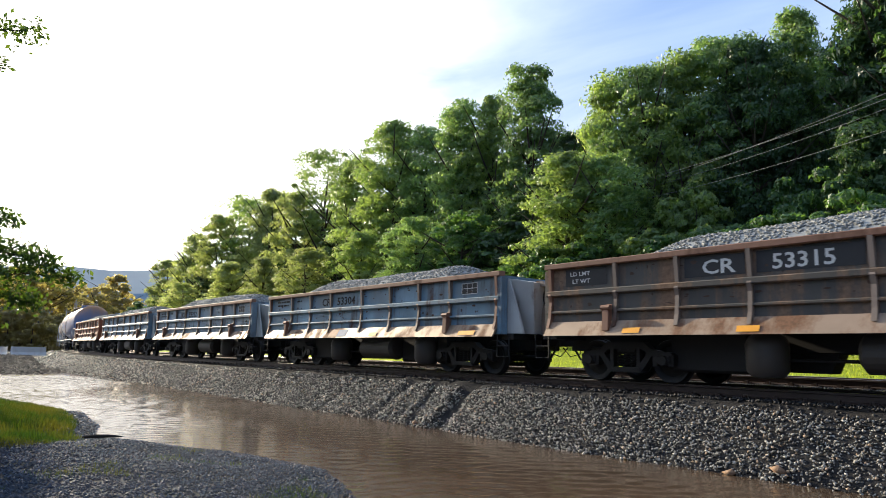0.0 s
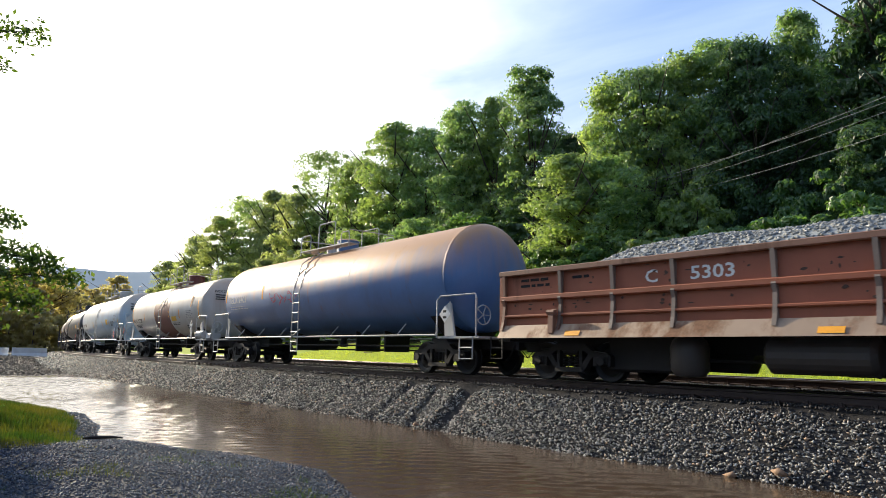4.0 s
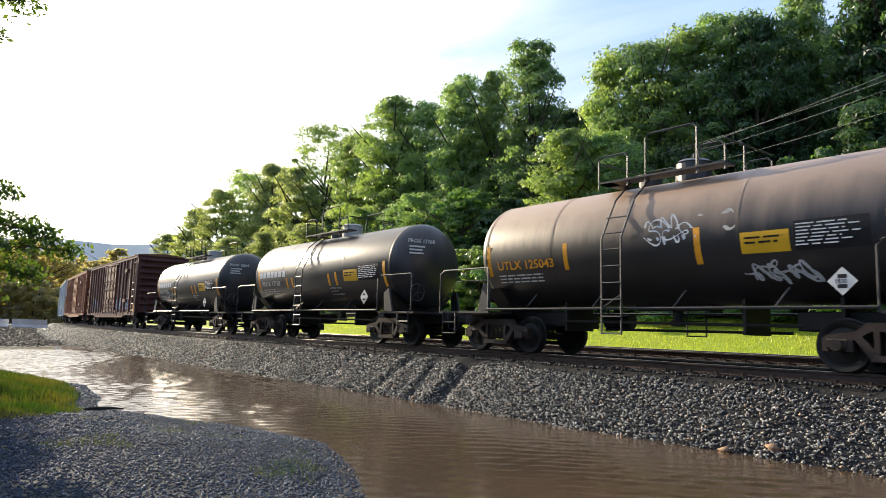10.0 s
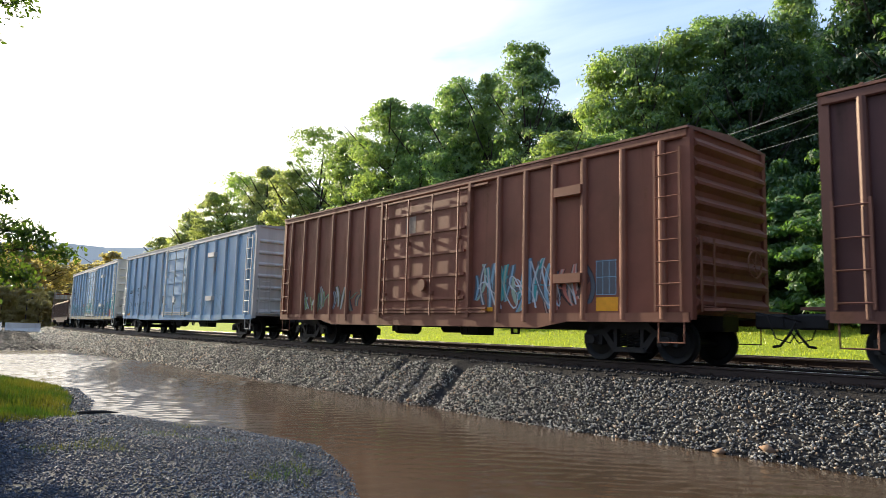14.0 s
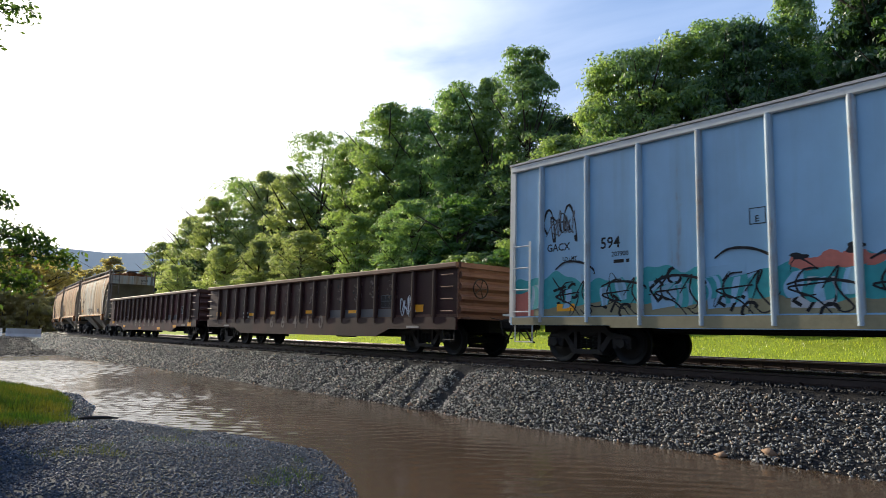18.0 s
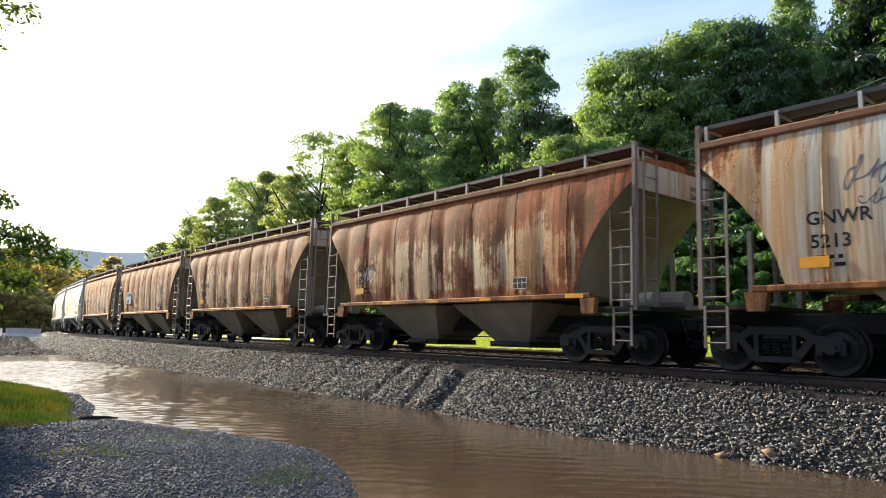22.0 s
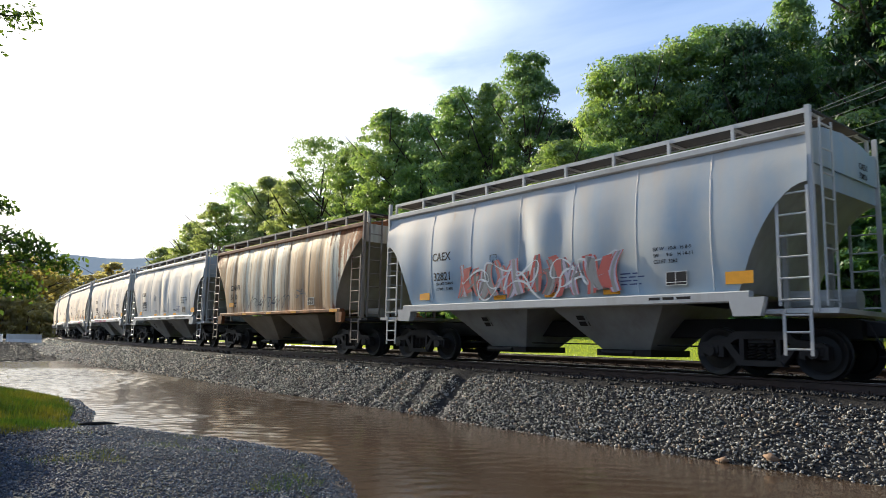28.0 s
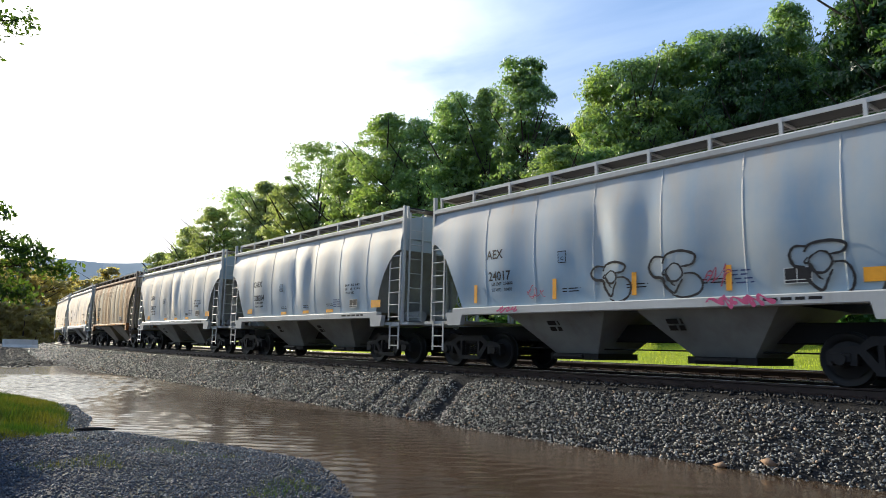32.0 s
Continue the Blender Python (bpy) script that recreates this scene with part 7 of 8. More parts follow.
PALE = plain("pale_grey_spray", (0.50, 0.52, 0.55), 0.6)
GREEN = plain("leaf_green_spray", (0.25, 0.36, 0.14), 0.6)
STEELG = plain("steel_grey_spray", (0.10, 0.11, 0.13), 0.6)
GSIL = plain("silver_spray", (0.22, 0.23, 0.25), 0.45)
PALEB = plain("pale_blue_fill_spray", (0.31, 0.42, 0.53), 0.6)
LILAC = plain("lilac_spray", (0.40, 0.37, 0.50), 0.6)
MINT = plain("mint_spray", (0.36, 0.47, 0.36), 0.6)
PEACH = plain("peach_spray", (0.50, 0.36, 0.30), 0.6)
RED = plain("dark_red_spray", (0.42, 0.05, 0.05), 0.6)

RIBS1 = (-7.6, -6.65, -5.7, -4.7, -3.7, -2.75, 3.2, 4.3, 5.1, 6.55, 7.3)
c, L = boxcar(-199.1, -182.75, 4.50, b_brown, b_roof, b_trim1, (-1.85, 2.15), RIBS1, "dark brown boxcar with sprayed lower panels", 6.6)
piece(c, 2.35, 1.0, 3.6, 1.0, (PALE, SKYB, LILAC, MINT, PEACH), PALEB, 60, -1.4215, 30, 0.17)
piece(c, -6.5, 1.0, 3.6, 1.1, (STEELG, SKYB, SPRAY_K, PALE), SPRAY_K, 70, -1.4215, 22, 0.17)
label_box(c, 5.3, 1.35, SPRAY_K, SKYB, -1.4225, 0.6, 0.36)
small_print(c, -1.3, 3.0, 0.7, 2, WHITEL, -1.4975, 0.06, 0.11, 0, 4)
patch(c, 7.4, 7.75, 1.0, 1.5, YELLOW, -1.4225, "reflector")
BEIGE = plain("peeled_beige_primer", (0.36, 0.28, 0.22), 0.7, 0, 0.5, 7.0)
for x, z, w, h in ((-0.7, 3.3, 0.45, 0.5), (-0.75, 2.55, 0.5, 0.55), (-0.95, 1.5, 0.8, 0.5)):
    rd_ = random.Random(int(x * 100 + z * 10))
    ring_ = [(x + w * (0.5 + 0.5 * math.cos(a) * rd_.uniform(0.7, 1.1)), -1.4975, z + h * (0.5 + 0.5 * math.sin(a) * rd_.uniform(0.7, 1.1))) for a in np.linspace(0, 5.9, 16)]
    part("primer_patch", Geo().add(ring_, [tuple(range(16))]), BEIGE, c)
scrawl(c, 4.45, 2.15, 0.62, 0.26, SPRAY_W, 3, -1.4225, 4, 0.014)

RIBS2 = (-7.6, -6.65, -5.7, -4.7, -3.7, -2.75, 3.15, 4.05, 4.9, 5.75, 6.75, 7.65)
c, L = boxcar(-217.9, -201.5, 4.50, b_brown2, b_roof, b_trim, (-1.85, 2.1), RIBS2, "rusty brown boxcar with bright sprayed letters", 6.6)
piece(c, 2.3, 0.97, 2.5, 1.25, (SKYB, MINT, STEELG, TEAL, PALE), STEELG, 80, -1.4215, 22, 0.15)
piece(c, 4.75, 0.97, 1.1, 1.1, (CORAL, PEACH, STEELG, b_brown), SPRAY_K, 84, -1.4215, 9, 0.16)
piece(c, -6.6, 0.97, 3.8, 0.95, (OLIVE, STEELG, GREEN, PALE), SPRAY_K, 90, -1.4215, 18, 0.16)
scrawl(c, 2.3, 0.95, 3.3, 1.2, SPRAY_W, 7, -1.4265, 8, 0.02)
label_box(c, 6.05, 1.35, STEELG, SKYB, -1.4225, 0.5, 0.72)
patch(c, 6.05, 6.6, 1.02, 1.3, YELLOW, -1.4225, "reflector")
patch(c, 2.55, 2.95, 1.03, 1.13, YELLOW, -1.4265, "reflector")
patch(c, -0.6, -0.15, 3.2, 3.7, BEIGE, -1.4965, "primer_patch")

RIBS3 = tuple(-8.9 + 1.3 * k for k in range(6)) + tuple(2.75 + 1.25 * k for k in range(6))
c, L = boxcar(-239.6, -220.4, 4.55, b_blue, b_roofw, b_white, (-1.6, 1.7), RIBS3, "pale blue insulated boxcar with white ends", 7.9, b_white, 0.74)
write(c, "CIBX", -8.6, 2.27, 0.20, BLACKL, -1.4225)
write(c, "172", -7.1, 2.36, 0.22, BLACKL, -1.4225)
write(c, "173", -5.9, 2.45, 0.22, BLACKL, -1.4225)
for text, x, z in (("LD LMT", -8.2, 2.06), ("LT WT", -8.2, 1.92), ("207000", -6.9, 2.12), ("79000", -6.8, 1.98)):
    write(c, text, x, z, 0.085, BLACKL, -1.4225)
patch(c, -8.85, -8.3, 0.98, 1.18, YELLOW, -1.4225, "reflector")
patch(c, -6.1, -5.5, 0.9, 1.02, YELLOW, -1.4265, "reflector")
for k, x in enumerate((-8.7, -7.45, -6.15, -4.85)):
    piece(c, x, 1.0, 1.1, 0.85, (b_blue2, b_blue, SKYB), STEELG, 40 + k, -1.424, 4, 0.26)
for k, x in enumerate((2.0, 3.4, 5.4)):
    blobs(c, x, 1.0, 1.0, 0.9, b_blue2, SKYB, 100 + k, -1.424, 2)
patch(c, -2.2, -1.7, 1.6, 2.0, STEELG, -1.4225, "placard_frame")

c, L = boxcar(-261.7, -242.05, 4.62, b_blue2, b_roofw, b_white, (-1.4, 1.75), RIBS3, "pale blue boxcar with teal graffiti along its side", 7.9, b_white, 0.74)
o = part("lettering", letters("GACX 594", 0.10, BLACKL), None, c)
o.matrix_basis = pose(L + 0.075, 0.35, 4.1, 90, 0, 90)
write(c, "GACX", -8.76, 2.43, 0.17, BLACKL, -1.4225)
write(c, "594", -7.28, 2.38, 0.24, BLACKL, -1.4225)
write(c, "LD LMT", -8.3, 2.2, 0.085, BLACKL, -1.4225)
write(c, "207900", -7.0, 2.2, 0.10, BLACKL, -1.4225)
small_print(c, -6.95, 2.06, 0.45, 1, BLACKL, -1.4225, 0.07, 0.14, 0, 5)
scrawl(c, -8.8, 2.62, 0.9, 0.8, SPRAY_K, 51, -1.424, 4, 0.03)
scrawl(c, -8.75, 2.7, 0.85, 0.6, STEELG, 53, -1.4255, 6, 0.02)


def spray_band(car, x0, x1, z0, z1, mat, y, amp, seed):
    """A sprayed band with an uneven upper edge."""
    n = max(int((x1 - x0) / 0.09), 6)
    v = []
    for k in range(n + 1):
        x = x0 + (x1 - x0) * k / n
        top = z1 + amp * (0.5 * math.sin(2.1 * x + seed) + 0.3 * math.sin(5.3 * x + 2 * seed) + 0.2 * math.sin(11.0 * x + seed))
        v += [(x, y, z0), (x, y, max(top, z0 + 0.02))]
    part("sprayed_band", Geo().add(v, [(2 * k, 2 * k + 2, 2 * k + 3, 2 * k + 1) for k in range(n)]), mat, car)


for x0, x1, y in ((-9.75, -1.55, -1.4215), (1.95, 9.75, -1.4215), (-1.3, 1.65, -1.4965)):
    spray_band(c, x0, x1, 1.0, 1.80, TEAL, y, 0.22, 1)
    spray_band(c, x0, x1, 1.0, 1.24, OLIVE, y - 0.0012, 0.10, 4)
spray_band(c, -7.0, 9.2, 0.752, 0.972, OLIVE, -1.4915, 0.004, 2)
spray_band(c, -9.78, -7.0, 0.803, 0.972, OLIVE, -1.4915, 0.004, 2)
spray_band(c, -9.75, -9.15, 1.0, 1.5, CORAL, -1.4245, 0.1, 3)
# sprayed panels and black outlines
for k, (x, w, z, h, mt) in enumerate(((-6.05, 0.7, 1.1, 0.55, b_blue2), (-4.9, 0.75, 1.1, 0.75, b_blue2), (-3.45, 0.7, 1.1, 0.5, PALE), (2.9, 0.8, 1.1, 0.8, SKYB), (4.3, 0.8, 1.1, 0.7, b_blue2), (5.6, 0.8, 1.1, 0.9, PALE))):
    o = patch(c, x, x + w, z, z + h, mt, -1.4245, "sprayed_panel")
    o.matrix_basis = pose(x, -1.4245, z, 90, 0, 0) @ pose(0, 0, 0, 0, 0, 8 - 5 * (k % 3))
for k, x in enumerate((-8.55, -7.3, -5.95, -4.75, -3.45, 2.2, 3.4, 4.7, 5.9)):
    o = write(c, "ETC", x, 1.22, 0.36, BLACKL, -1.4275)
    o.matrix_basis = pose(x, -1.4275, 1.22, 90) @ pose(0, 0, 0, 0, 0, (14, -28, 38, -30, -35, 10, -20, 25, -10)[k]) @ Matrix.Diagonal((0.8, 1, 1, 1))
    scrawl(c, x - 0.15, 1.05, 0.95, 0.85, SPRAY_K, 130 + k, -1.4285, 2, 0.014)
for x0, w0, sd in ((-9.4, 7.7, 171), (2.0, 5.7, 172)):
    piece(c, x0, 1.12, w0, 0.66, (TEAL, TEAL, TEAL, b_blue2, b_blue2, SKYB), TEAL, sd, -1.4300, int(w0 * 2.2), 0.26)
    for k in range(int(w0 / 1.25)):
        x, f = x0 + 0.9 + 1.25 * k, 0.8 + 0.35 * math.sin(2.3 * k + sd)
        stroke(c, x, 1.08, 1.1, 0.95 * f, ((0.0, 0.86), (0.25, 1.0), (0.62, 0.98), (0.92, 0.84), (0.98, 0.72)), SPRAY_K, -1.4372, 0.05)
        stroke(c, x, 1.0, 1.1, 0.8, ((0.62, 0.0), (0.40, 0.30), (0.02, 0.52), (0.30, 0.58), (0.62, 0.62)), SPRAY_K, -1.4375, 0.035)
        stroke(c, x + 0.5, 1.02, 0.5, 0.75, ((0.1, 0.5), (0.35, 0.75), (0.6, 0.95), (0.5, 0.6), (0.7, 0.35), (1.0, 0.1), (0.7, 0.0), (0.4, 0.15)), SPRAY_K, -1.4378, 0.035)
        stroke(c, x + 0.1, 1.25, 0.45, 0.5, ((0.9, 0.95), (0.4, 0.9), (0.1, 0.5), (0.3, 0.1), (0.8, 0.1)), SPRAY_K, -1.438, 0.035)
piece(c, -1.1, 1.1, 2.6, 0.8, (TEAL, TEAL, b_blue2), TEAL, 173, -1.4985, 6, 0.26)
write(c, "E", -4.0, 2.58, 0.11, BLACKL, -1.4235)
for a in range(4):
    o = part("class_box", Geo().box(-0.145, 0.145, 0.13, 0.145, 0, 0.002), BLACKL, c)
    o.matrix_basis = pose(-3.95, -1.4235, 2.68, 90) @ pose(0, 0, 0, 0, 0, 90 * a)
blobs(c, -3.35, 1.7, 1.2, 0.26, CORAL, CORAL, 160, -1.4265, 3)
blobs(c, -3.4, 1.88, 0.22, 0.1, SPRAY_K, SPRAY_K, 161, -1.429, 1)
blobs(c, -2.55, 1.95, 0.2, 0.16, SPRAY_K, SPRAY_K, 162, -1.429, 1)


def sprayed_shape(car, pts, mat, y, rim=SPRAY_K, grow=0.035):
    """A filled sprayed outline with a dark rim."""
    cx, cz = sum(p[0] for p in pts) / len(pts), sum(p[1] for p in pts) / len(pts)
    out = [(cx + (a - cx) * (1 + grow / (abs(a - cx) + 0.12)), cz + (b - cz) * (1 + grow / (abs(b - cz) + 0.12))) for a, b in pts]
    part("graffiti_rim", Geo().add([(a, y, b) for a, b in out], [tuple(range(len(pts)))]), rim, car)
    part("graffiti", Geo().add([(a, y - 0.0015, b) for a, b in pts], [tuple(range(len(pts)))]), mat, car)


sprayed_shape(c, [(7.3, 1.45), (7.9, 0.98), (9.2, 1.0), (9.0, 1.4), (8.3, 1.45)], CORAL, -1.4255, CORAL)
sprayed_shape(c, [(8.55, 3.5), (8.6, 3.66), (8.72, 3.72), (8.86, 3.66), (8.92, 3.5), (9.0, 3.0), (9.25, 2.35), (8.8, 2.3), (8.66, 2.9)], TEAL, -1.4275)
sprayed_shape(c, [(9.66, 3.6), (9.74, 3.75), (9.8, 3.75), (9.8, 2.25), (9.55, 2.25)], TEAL, -1.4275)
sprayed_shape(c, [(7.75, 1.7), (8.15, 2.1), (8.75, 2.3), (9.3, 2.36), (9.8, 2.25), (9.8, 1.0), (9.4, 0.98), (9.1, 1.25), (8.6, 1.4), (8.0, 1.45)], TEAL, -1.4305)
sprayed_shape(c, [(8.35, 1.55), (8.45, 1.75), (8.65, 1.75), (8.7, 1.5), (8.5, 1.4)], PALE, -1.4335)
for z in (2.4, 2.95):
    o = part("knuckle_line", Geo().box(8.62, 9.05, -1.4335, -1.4325, z, z + 0.035), SPRAY_K, c)
scrawl(c, 8.95, 2.55, 0.75, 1.0, STEELG, 153, -1.4285, 5, 0.008)
patch(c, 8.4, 8.87, 1.07, 1.28, YELLOW, -1.4345, "reflector")
patch(c, -8.46, -7.96, 1.10, 1.26, YELLOW, -1.4275, "reflector")
blobs(c, -0.9, 1.2, 2.2, 0.9, TEAL, OLIVE, 153, -1.4965, 3)
scrawl(c, -0.9, 3.2, 1.2, 0.4, SPRAY_K, 154, -1.4975, 4, 0.025)


# ---- gondolas ----
FADED = plain("faded_letter_paint", (0.17, 0.13, 0.12), 0.7, 0, 0.5, 9.0)
CHALK = plain("chalky_worn_letter_paint", (0.42, 0.39, 0.36), 0.7, 0, 0.5, 9.0)


def gondola(a, b, body, top, label, number, seed, plates):
    L = (b - a) / 2
    at = L - 1.75
    c = new_car("gondola", label, a, b, at)
    running_gear(c, at, L + 0.85)
    W = 1.40
    part("floor", Geo().box(-L, L, -W, W, 1.0, 1.08), top, c)
    part("underframe", Geo().block(-L, L, -0.3, 0.3, 0.62, 1.0), GRIME, c)
    for s in (-1, 1):
        part("side_wall", Geo().box(-L, L, min(s * W, s * (W - 0.05)), max(s * W, s * (W - 0.05)), 0.98, 2.32), body, c)
        part("top_chord", Geo().block(-L - 0.03, L + 0.03, min(s * (W - 0.08), s * (W + 0.13)), max(s * (W - 0.08), s * (W + 0.13)), 2.28, 2.42, 0.025), top, c)
        sill = [(-L, 1.0), (-L, 0.68), (-at + 1.2, 0.68), (-at + 1.9, 0.45), (at - 1.9, 0.45), (at - 1.2, 0.68), (L, 0.68), (L, 1.0)]
        part("side_sill", Geo().prism(sill, "y", min(s * W, s * (W + 0.07)), max(s * W, s * (W + 0.07))), body, c)
        for k in range(17):
            x = -7.34 + 0.935 * k
            g = Geo().loft([[(x - 0.055, s * W, z), (x - 0.05, s * (W + 0.07 * e), z), (x - 0.018, s * (W + 0.11 * e), z), (x + 0.018, s * (W + 0.11 * e), z), (x + 0.05, s * (W + 0.07 * e), z), (x + 0.055, s * W, z)] for z, e in ((0.86, 0.75), (1.05, 1.0), (2.3, 1.0))])
            part("side_post", g, g_post, c)
        for e in (-1, 1):
            x0, x1 = e * (L - 0.08), e * (L - 0.55)
            part("grab_rail", ladder(min(x0, x1), max(x0, x1), s * (W + 0.12), 1.15, 2.1, 4, 0.018, False), top, c)
            st = Geo().tube([(x0, s * (W + 0.03), 0.9), (x0, s * (W + 0.03), 0.42), (x1, s * (W + 0.03), 0.42), (x1, s * (W + 0.03), 0.9)], 0.018, 5)
            part("sill_step", st, GRIME, c)
    for e in (-1, 1):
        part("end_wall", Geo().box(min(e * L, e * (L - 0.05)), max(e * L, e * (L - 0.05)), -W, W, 0.95, 2.34), top, c)
        for k in range(4):
            z = 1.08 + 0.30 * k
            part("end_corrugation", Geo().prism([(e * L, z), (e * (L + 0.08), z + 0.08), (e * (L + 0.08), z + 0.15), (e * L, z + 0.23)], "y", -W + 0.05, W - 0.05), top, c)
        part("end_chord", Geo().box(min(e * (L - 0.06), e * (L + 0.1)), max(e * (L - 0.06), e * (L + 0.1)), -W, W, 2.28, 2.41), top, c)
        part("end_step", Geo().box(min(e * L, e * (L + 0.35)), max(e * L, e * (L + 0.35)), -1.3, 1.3, 0.95, 1.0), top, c)
    hand_wheel(c, L + 0.2, -0.8, 1.75, 0.25, GRIME)
    part("brake_cylinder", Geo().cyl((-1.2, -0.7, 0.66), (-0.5, -0.7, 0.66), 0.16, 12), GRIME, c)
    part("air_tank", Geo().cyl((1.2, -0.5, 0.6), (2.2, -0.5, 0.6), 0.2, 12), GRIME, c)
    part("brake_rod", Geo().tube([(-at + 1.5, -0.6, 0.6), (at - 1.5, -0.6, 0.6)], 0.016, 5), GRIME, c)
    part("valve_box", Geo().block(2.9, 3.5, -0.9, -0.4, 0.45, 0.8), GRIME, c)
    for x, z, h in plates:
        patch(c, x, x + 0.5, z, z + h, YELLOW, -1.4735 if z < 1.0 else -1.4045, "reflector")
    patch(c, L - 2.1, L - 1.55, 0.71, 0.77, CHALK, -1.4735, "painted_stripe")
    patch(c, -L + 1.9, -L + 2.45, 0.71, 0.77, CHALK, -1.4735, "painted_stripe")
    label_box(c, L - 3.5 if seed == 3 else L - 2.5, 1.3, SPRAY_K, STEELG if seed == 3 else PALE, -1.4035, 0.62, 0.36)
    for k, ch in enumerate(number):
        if ch != " ":
            write(c, ch, -2.21 + 0.92 * k, 0.68, 0.44, FADED, -1.4735, 0, 1.0)
    small_print(c, -L + 3.7, 1.2, 0.7, 2, WHITEL, -1.4035, 0.08, 0.16, 0, seed)
    # old lettering peeled to flakes, panel by panel
    r = random.Random(seed)
    for k in range(14):
        x = -6.9 + 0.935 * k
        for mt, cnt in ((FADED, 12), (g_post, 16), (SPRAY_K, 14)):
            g = Geo()
            for j in range(cnt):
                cx, cz, sx, sz = x + 0.1 + r.uniform(0, 0.5), 1.5 + r.uniform(0, 0.6), r.uniform(0.01, 0.07), r.uniform(0.01, 0.06)
                lay = -0.0002 * j - (0.003 if mt == CHALK else 0)
                g.add([(cx + sx * math.cos(6.283 * i / 6) * r.uniform(0.4, 1.3), -1.403 + lay, cz + sz * math.sin(6.283 * i / 6) * r.uniform(0.4, 1.3)) for i in range(6)], [tuple(range(6))])
            o = part("paint_flaking", g, mt, c)
            tagged(o, kind="stuff")
    if seed == 3:
        scrawl(c, L - 2.55, 1.0, 0.75, 0.65, SPRAY_W, 77, -1.4035, 5, 0.022)
    band = paint("gondola_grey_band", (0.11, 0.105, 0.11), 0.6, 0.2, seed=55)
    for k in (2, 3, 4, 5) if seed == 3 else (4, 5):
        x = 0.14 + 0.935 * (k - 0) + 0.1
        patch(c, x, x + 0.7, 1.02, 1.26, band, -1.4025, "lower_band")
    return c


g_body = paint("gondola_dark_maroon_paint", (0.042, 0.018, 0.019), 0.5, 0.22, (0.085, 0.042, 0.03), 0.5, 51, gloss=0.2, stain=(0.070, 0.020, 0.019), film=0.0)
g_body2 = paint("gondola_maroon_paint", (0.052, 0.018, 0.020), 0.5, 0.22, (0.085, 0.035, 0.028), 0.5, 52, gloss=0.2, stain=(0.088, 0.016, 0.019), film=0.0)
g_post = paint("gondola_worn_post", (0.062, 0.034, 0.03), 0.35, 0.2, (0.11, 0.06, 0.04), 0.35, 56, gloss=0.6, tan=0.8)
g_top = paint("gondola_rust_chord", (0.17, 0.085, 0.05), 0.7, 0.3, (0.15, 0.06, 0.03), 0.35, 53)
g_top2 = paint("gondola_maroon_chord", (0.13, 0.068, 0.055), 0.65, 0.25, (0.15, 0.07, 0.04), 0.35, 54)
gondola(-280.8, -263.7, g_body, g_top, "dark maroon gondola with peeling number letters", "66410", 3,
        ((-7.67, 1.13, 0.19), (-4.27, 1.13, 0.11), (-2.34, 1.17, 0.11), (0.42, 1.17, 0.11), (3.24, 1.15, 0.1), (6.6, 1.15, 0.2)))
gondola(-299.2, -282.1, g_body2, g_top2, "maroon gondola with yellow reflector plates", "66285", 4,
        ((-7.7, 0.83, 0.16), (-4.85, 0.60, 0.12), (-1.32, 0.50, 0.12), (2.36, 0.50, 0.13), (5.07, 0.62, 0.13), (7.34, 0.69, 0.2)))


# ---- covered hoppers ----
def hopper_width(x, z, round_side):
    """Half the width of the shell at a place on its side."""
    t = (z - 1.46) / 2.56
    w = 1.46 + (0.10 * math.sin(math.pi * max(0.0, min(t * 1.05, 1))) if round_side else 0.07 * math.sin(math.pi * t))
    if t > 0.82:
        w -= 0.05 * (t - 0.82) / 0.18
    if round_side:
        bump = (0.012 * math.sin(3.88 * x + 1.4) + 0.010 * math.sin(1.9 * x + 2.0 * t)) * math.sin(math.pi * t) - 0.06 * math.exp(-((x + 0.1 + 0.5 * t) / 0.28) ** 2) * math.sin(math.pi * max(t, 0)) ** 2 - 0.03 * math.exp(-((x - 0.75) / 0.3) ** 2 - ((t - 0.65) / 0.3) ** 2)
    else:
        bump = 0.032 * abs(math.sin(math.pi * (x + 5.95) / 1.19)) ** 0.6 - 0.02
    return w + bump * (1 if 0.05 < t < 0.95 else 0.3)


def hopper_y(x, w, z, h, round_side):
    """Just clear of the shell over a patch from x to x + w and z to z + h."""
    return -max(hopper_width(x + w * i / 6, z + h * j / 2, round_side) for i in range(7) for j in range(3)) - 0.003


def hug(c, round_side):
    """Lays the writing on a hopper's side close to its bulging shell."""
    step = 11.9 / 96
    panel = any(o.name.startswith("number_panel") for o in c.children)
    kinds = ("lettering", "small_print", "class_box") if round_side else ("lettering", "small_print", "spray_line")
    for o in list(c.children):
        m = o.matrix_basis.copy()
        p = m.translation
        if not o.name.startswith(kinds) or p.y > -1.3 or p.z < 1.47 or abs(p.x) > 5.9 or (panel and p.x < -3.0):
            continue
        o.data = o.data.copy()
        back = m.inverted()
        for v in o.data.vertices:
            q = m @ v.co
            k = math.floor((q.x + 5.95) / step)
            f = (q.x + 5.95) / step - k
            w = (1 - f) * hopper_width(k * step - 5.95, q.z, round_side) + f * hopper_width((k + 1) * step - 5.95, q.z, round_side)
            v.co = back @ Vector((q.x, -w - 0.0025 - v.co.z, q.z))


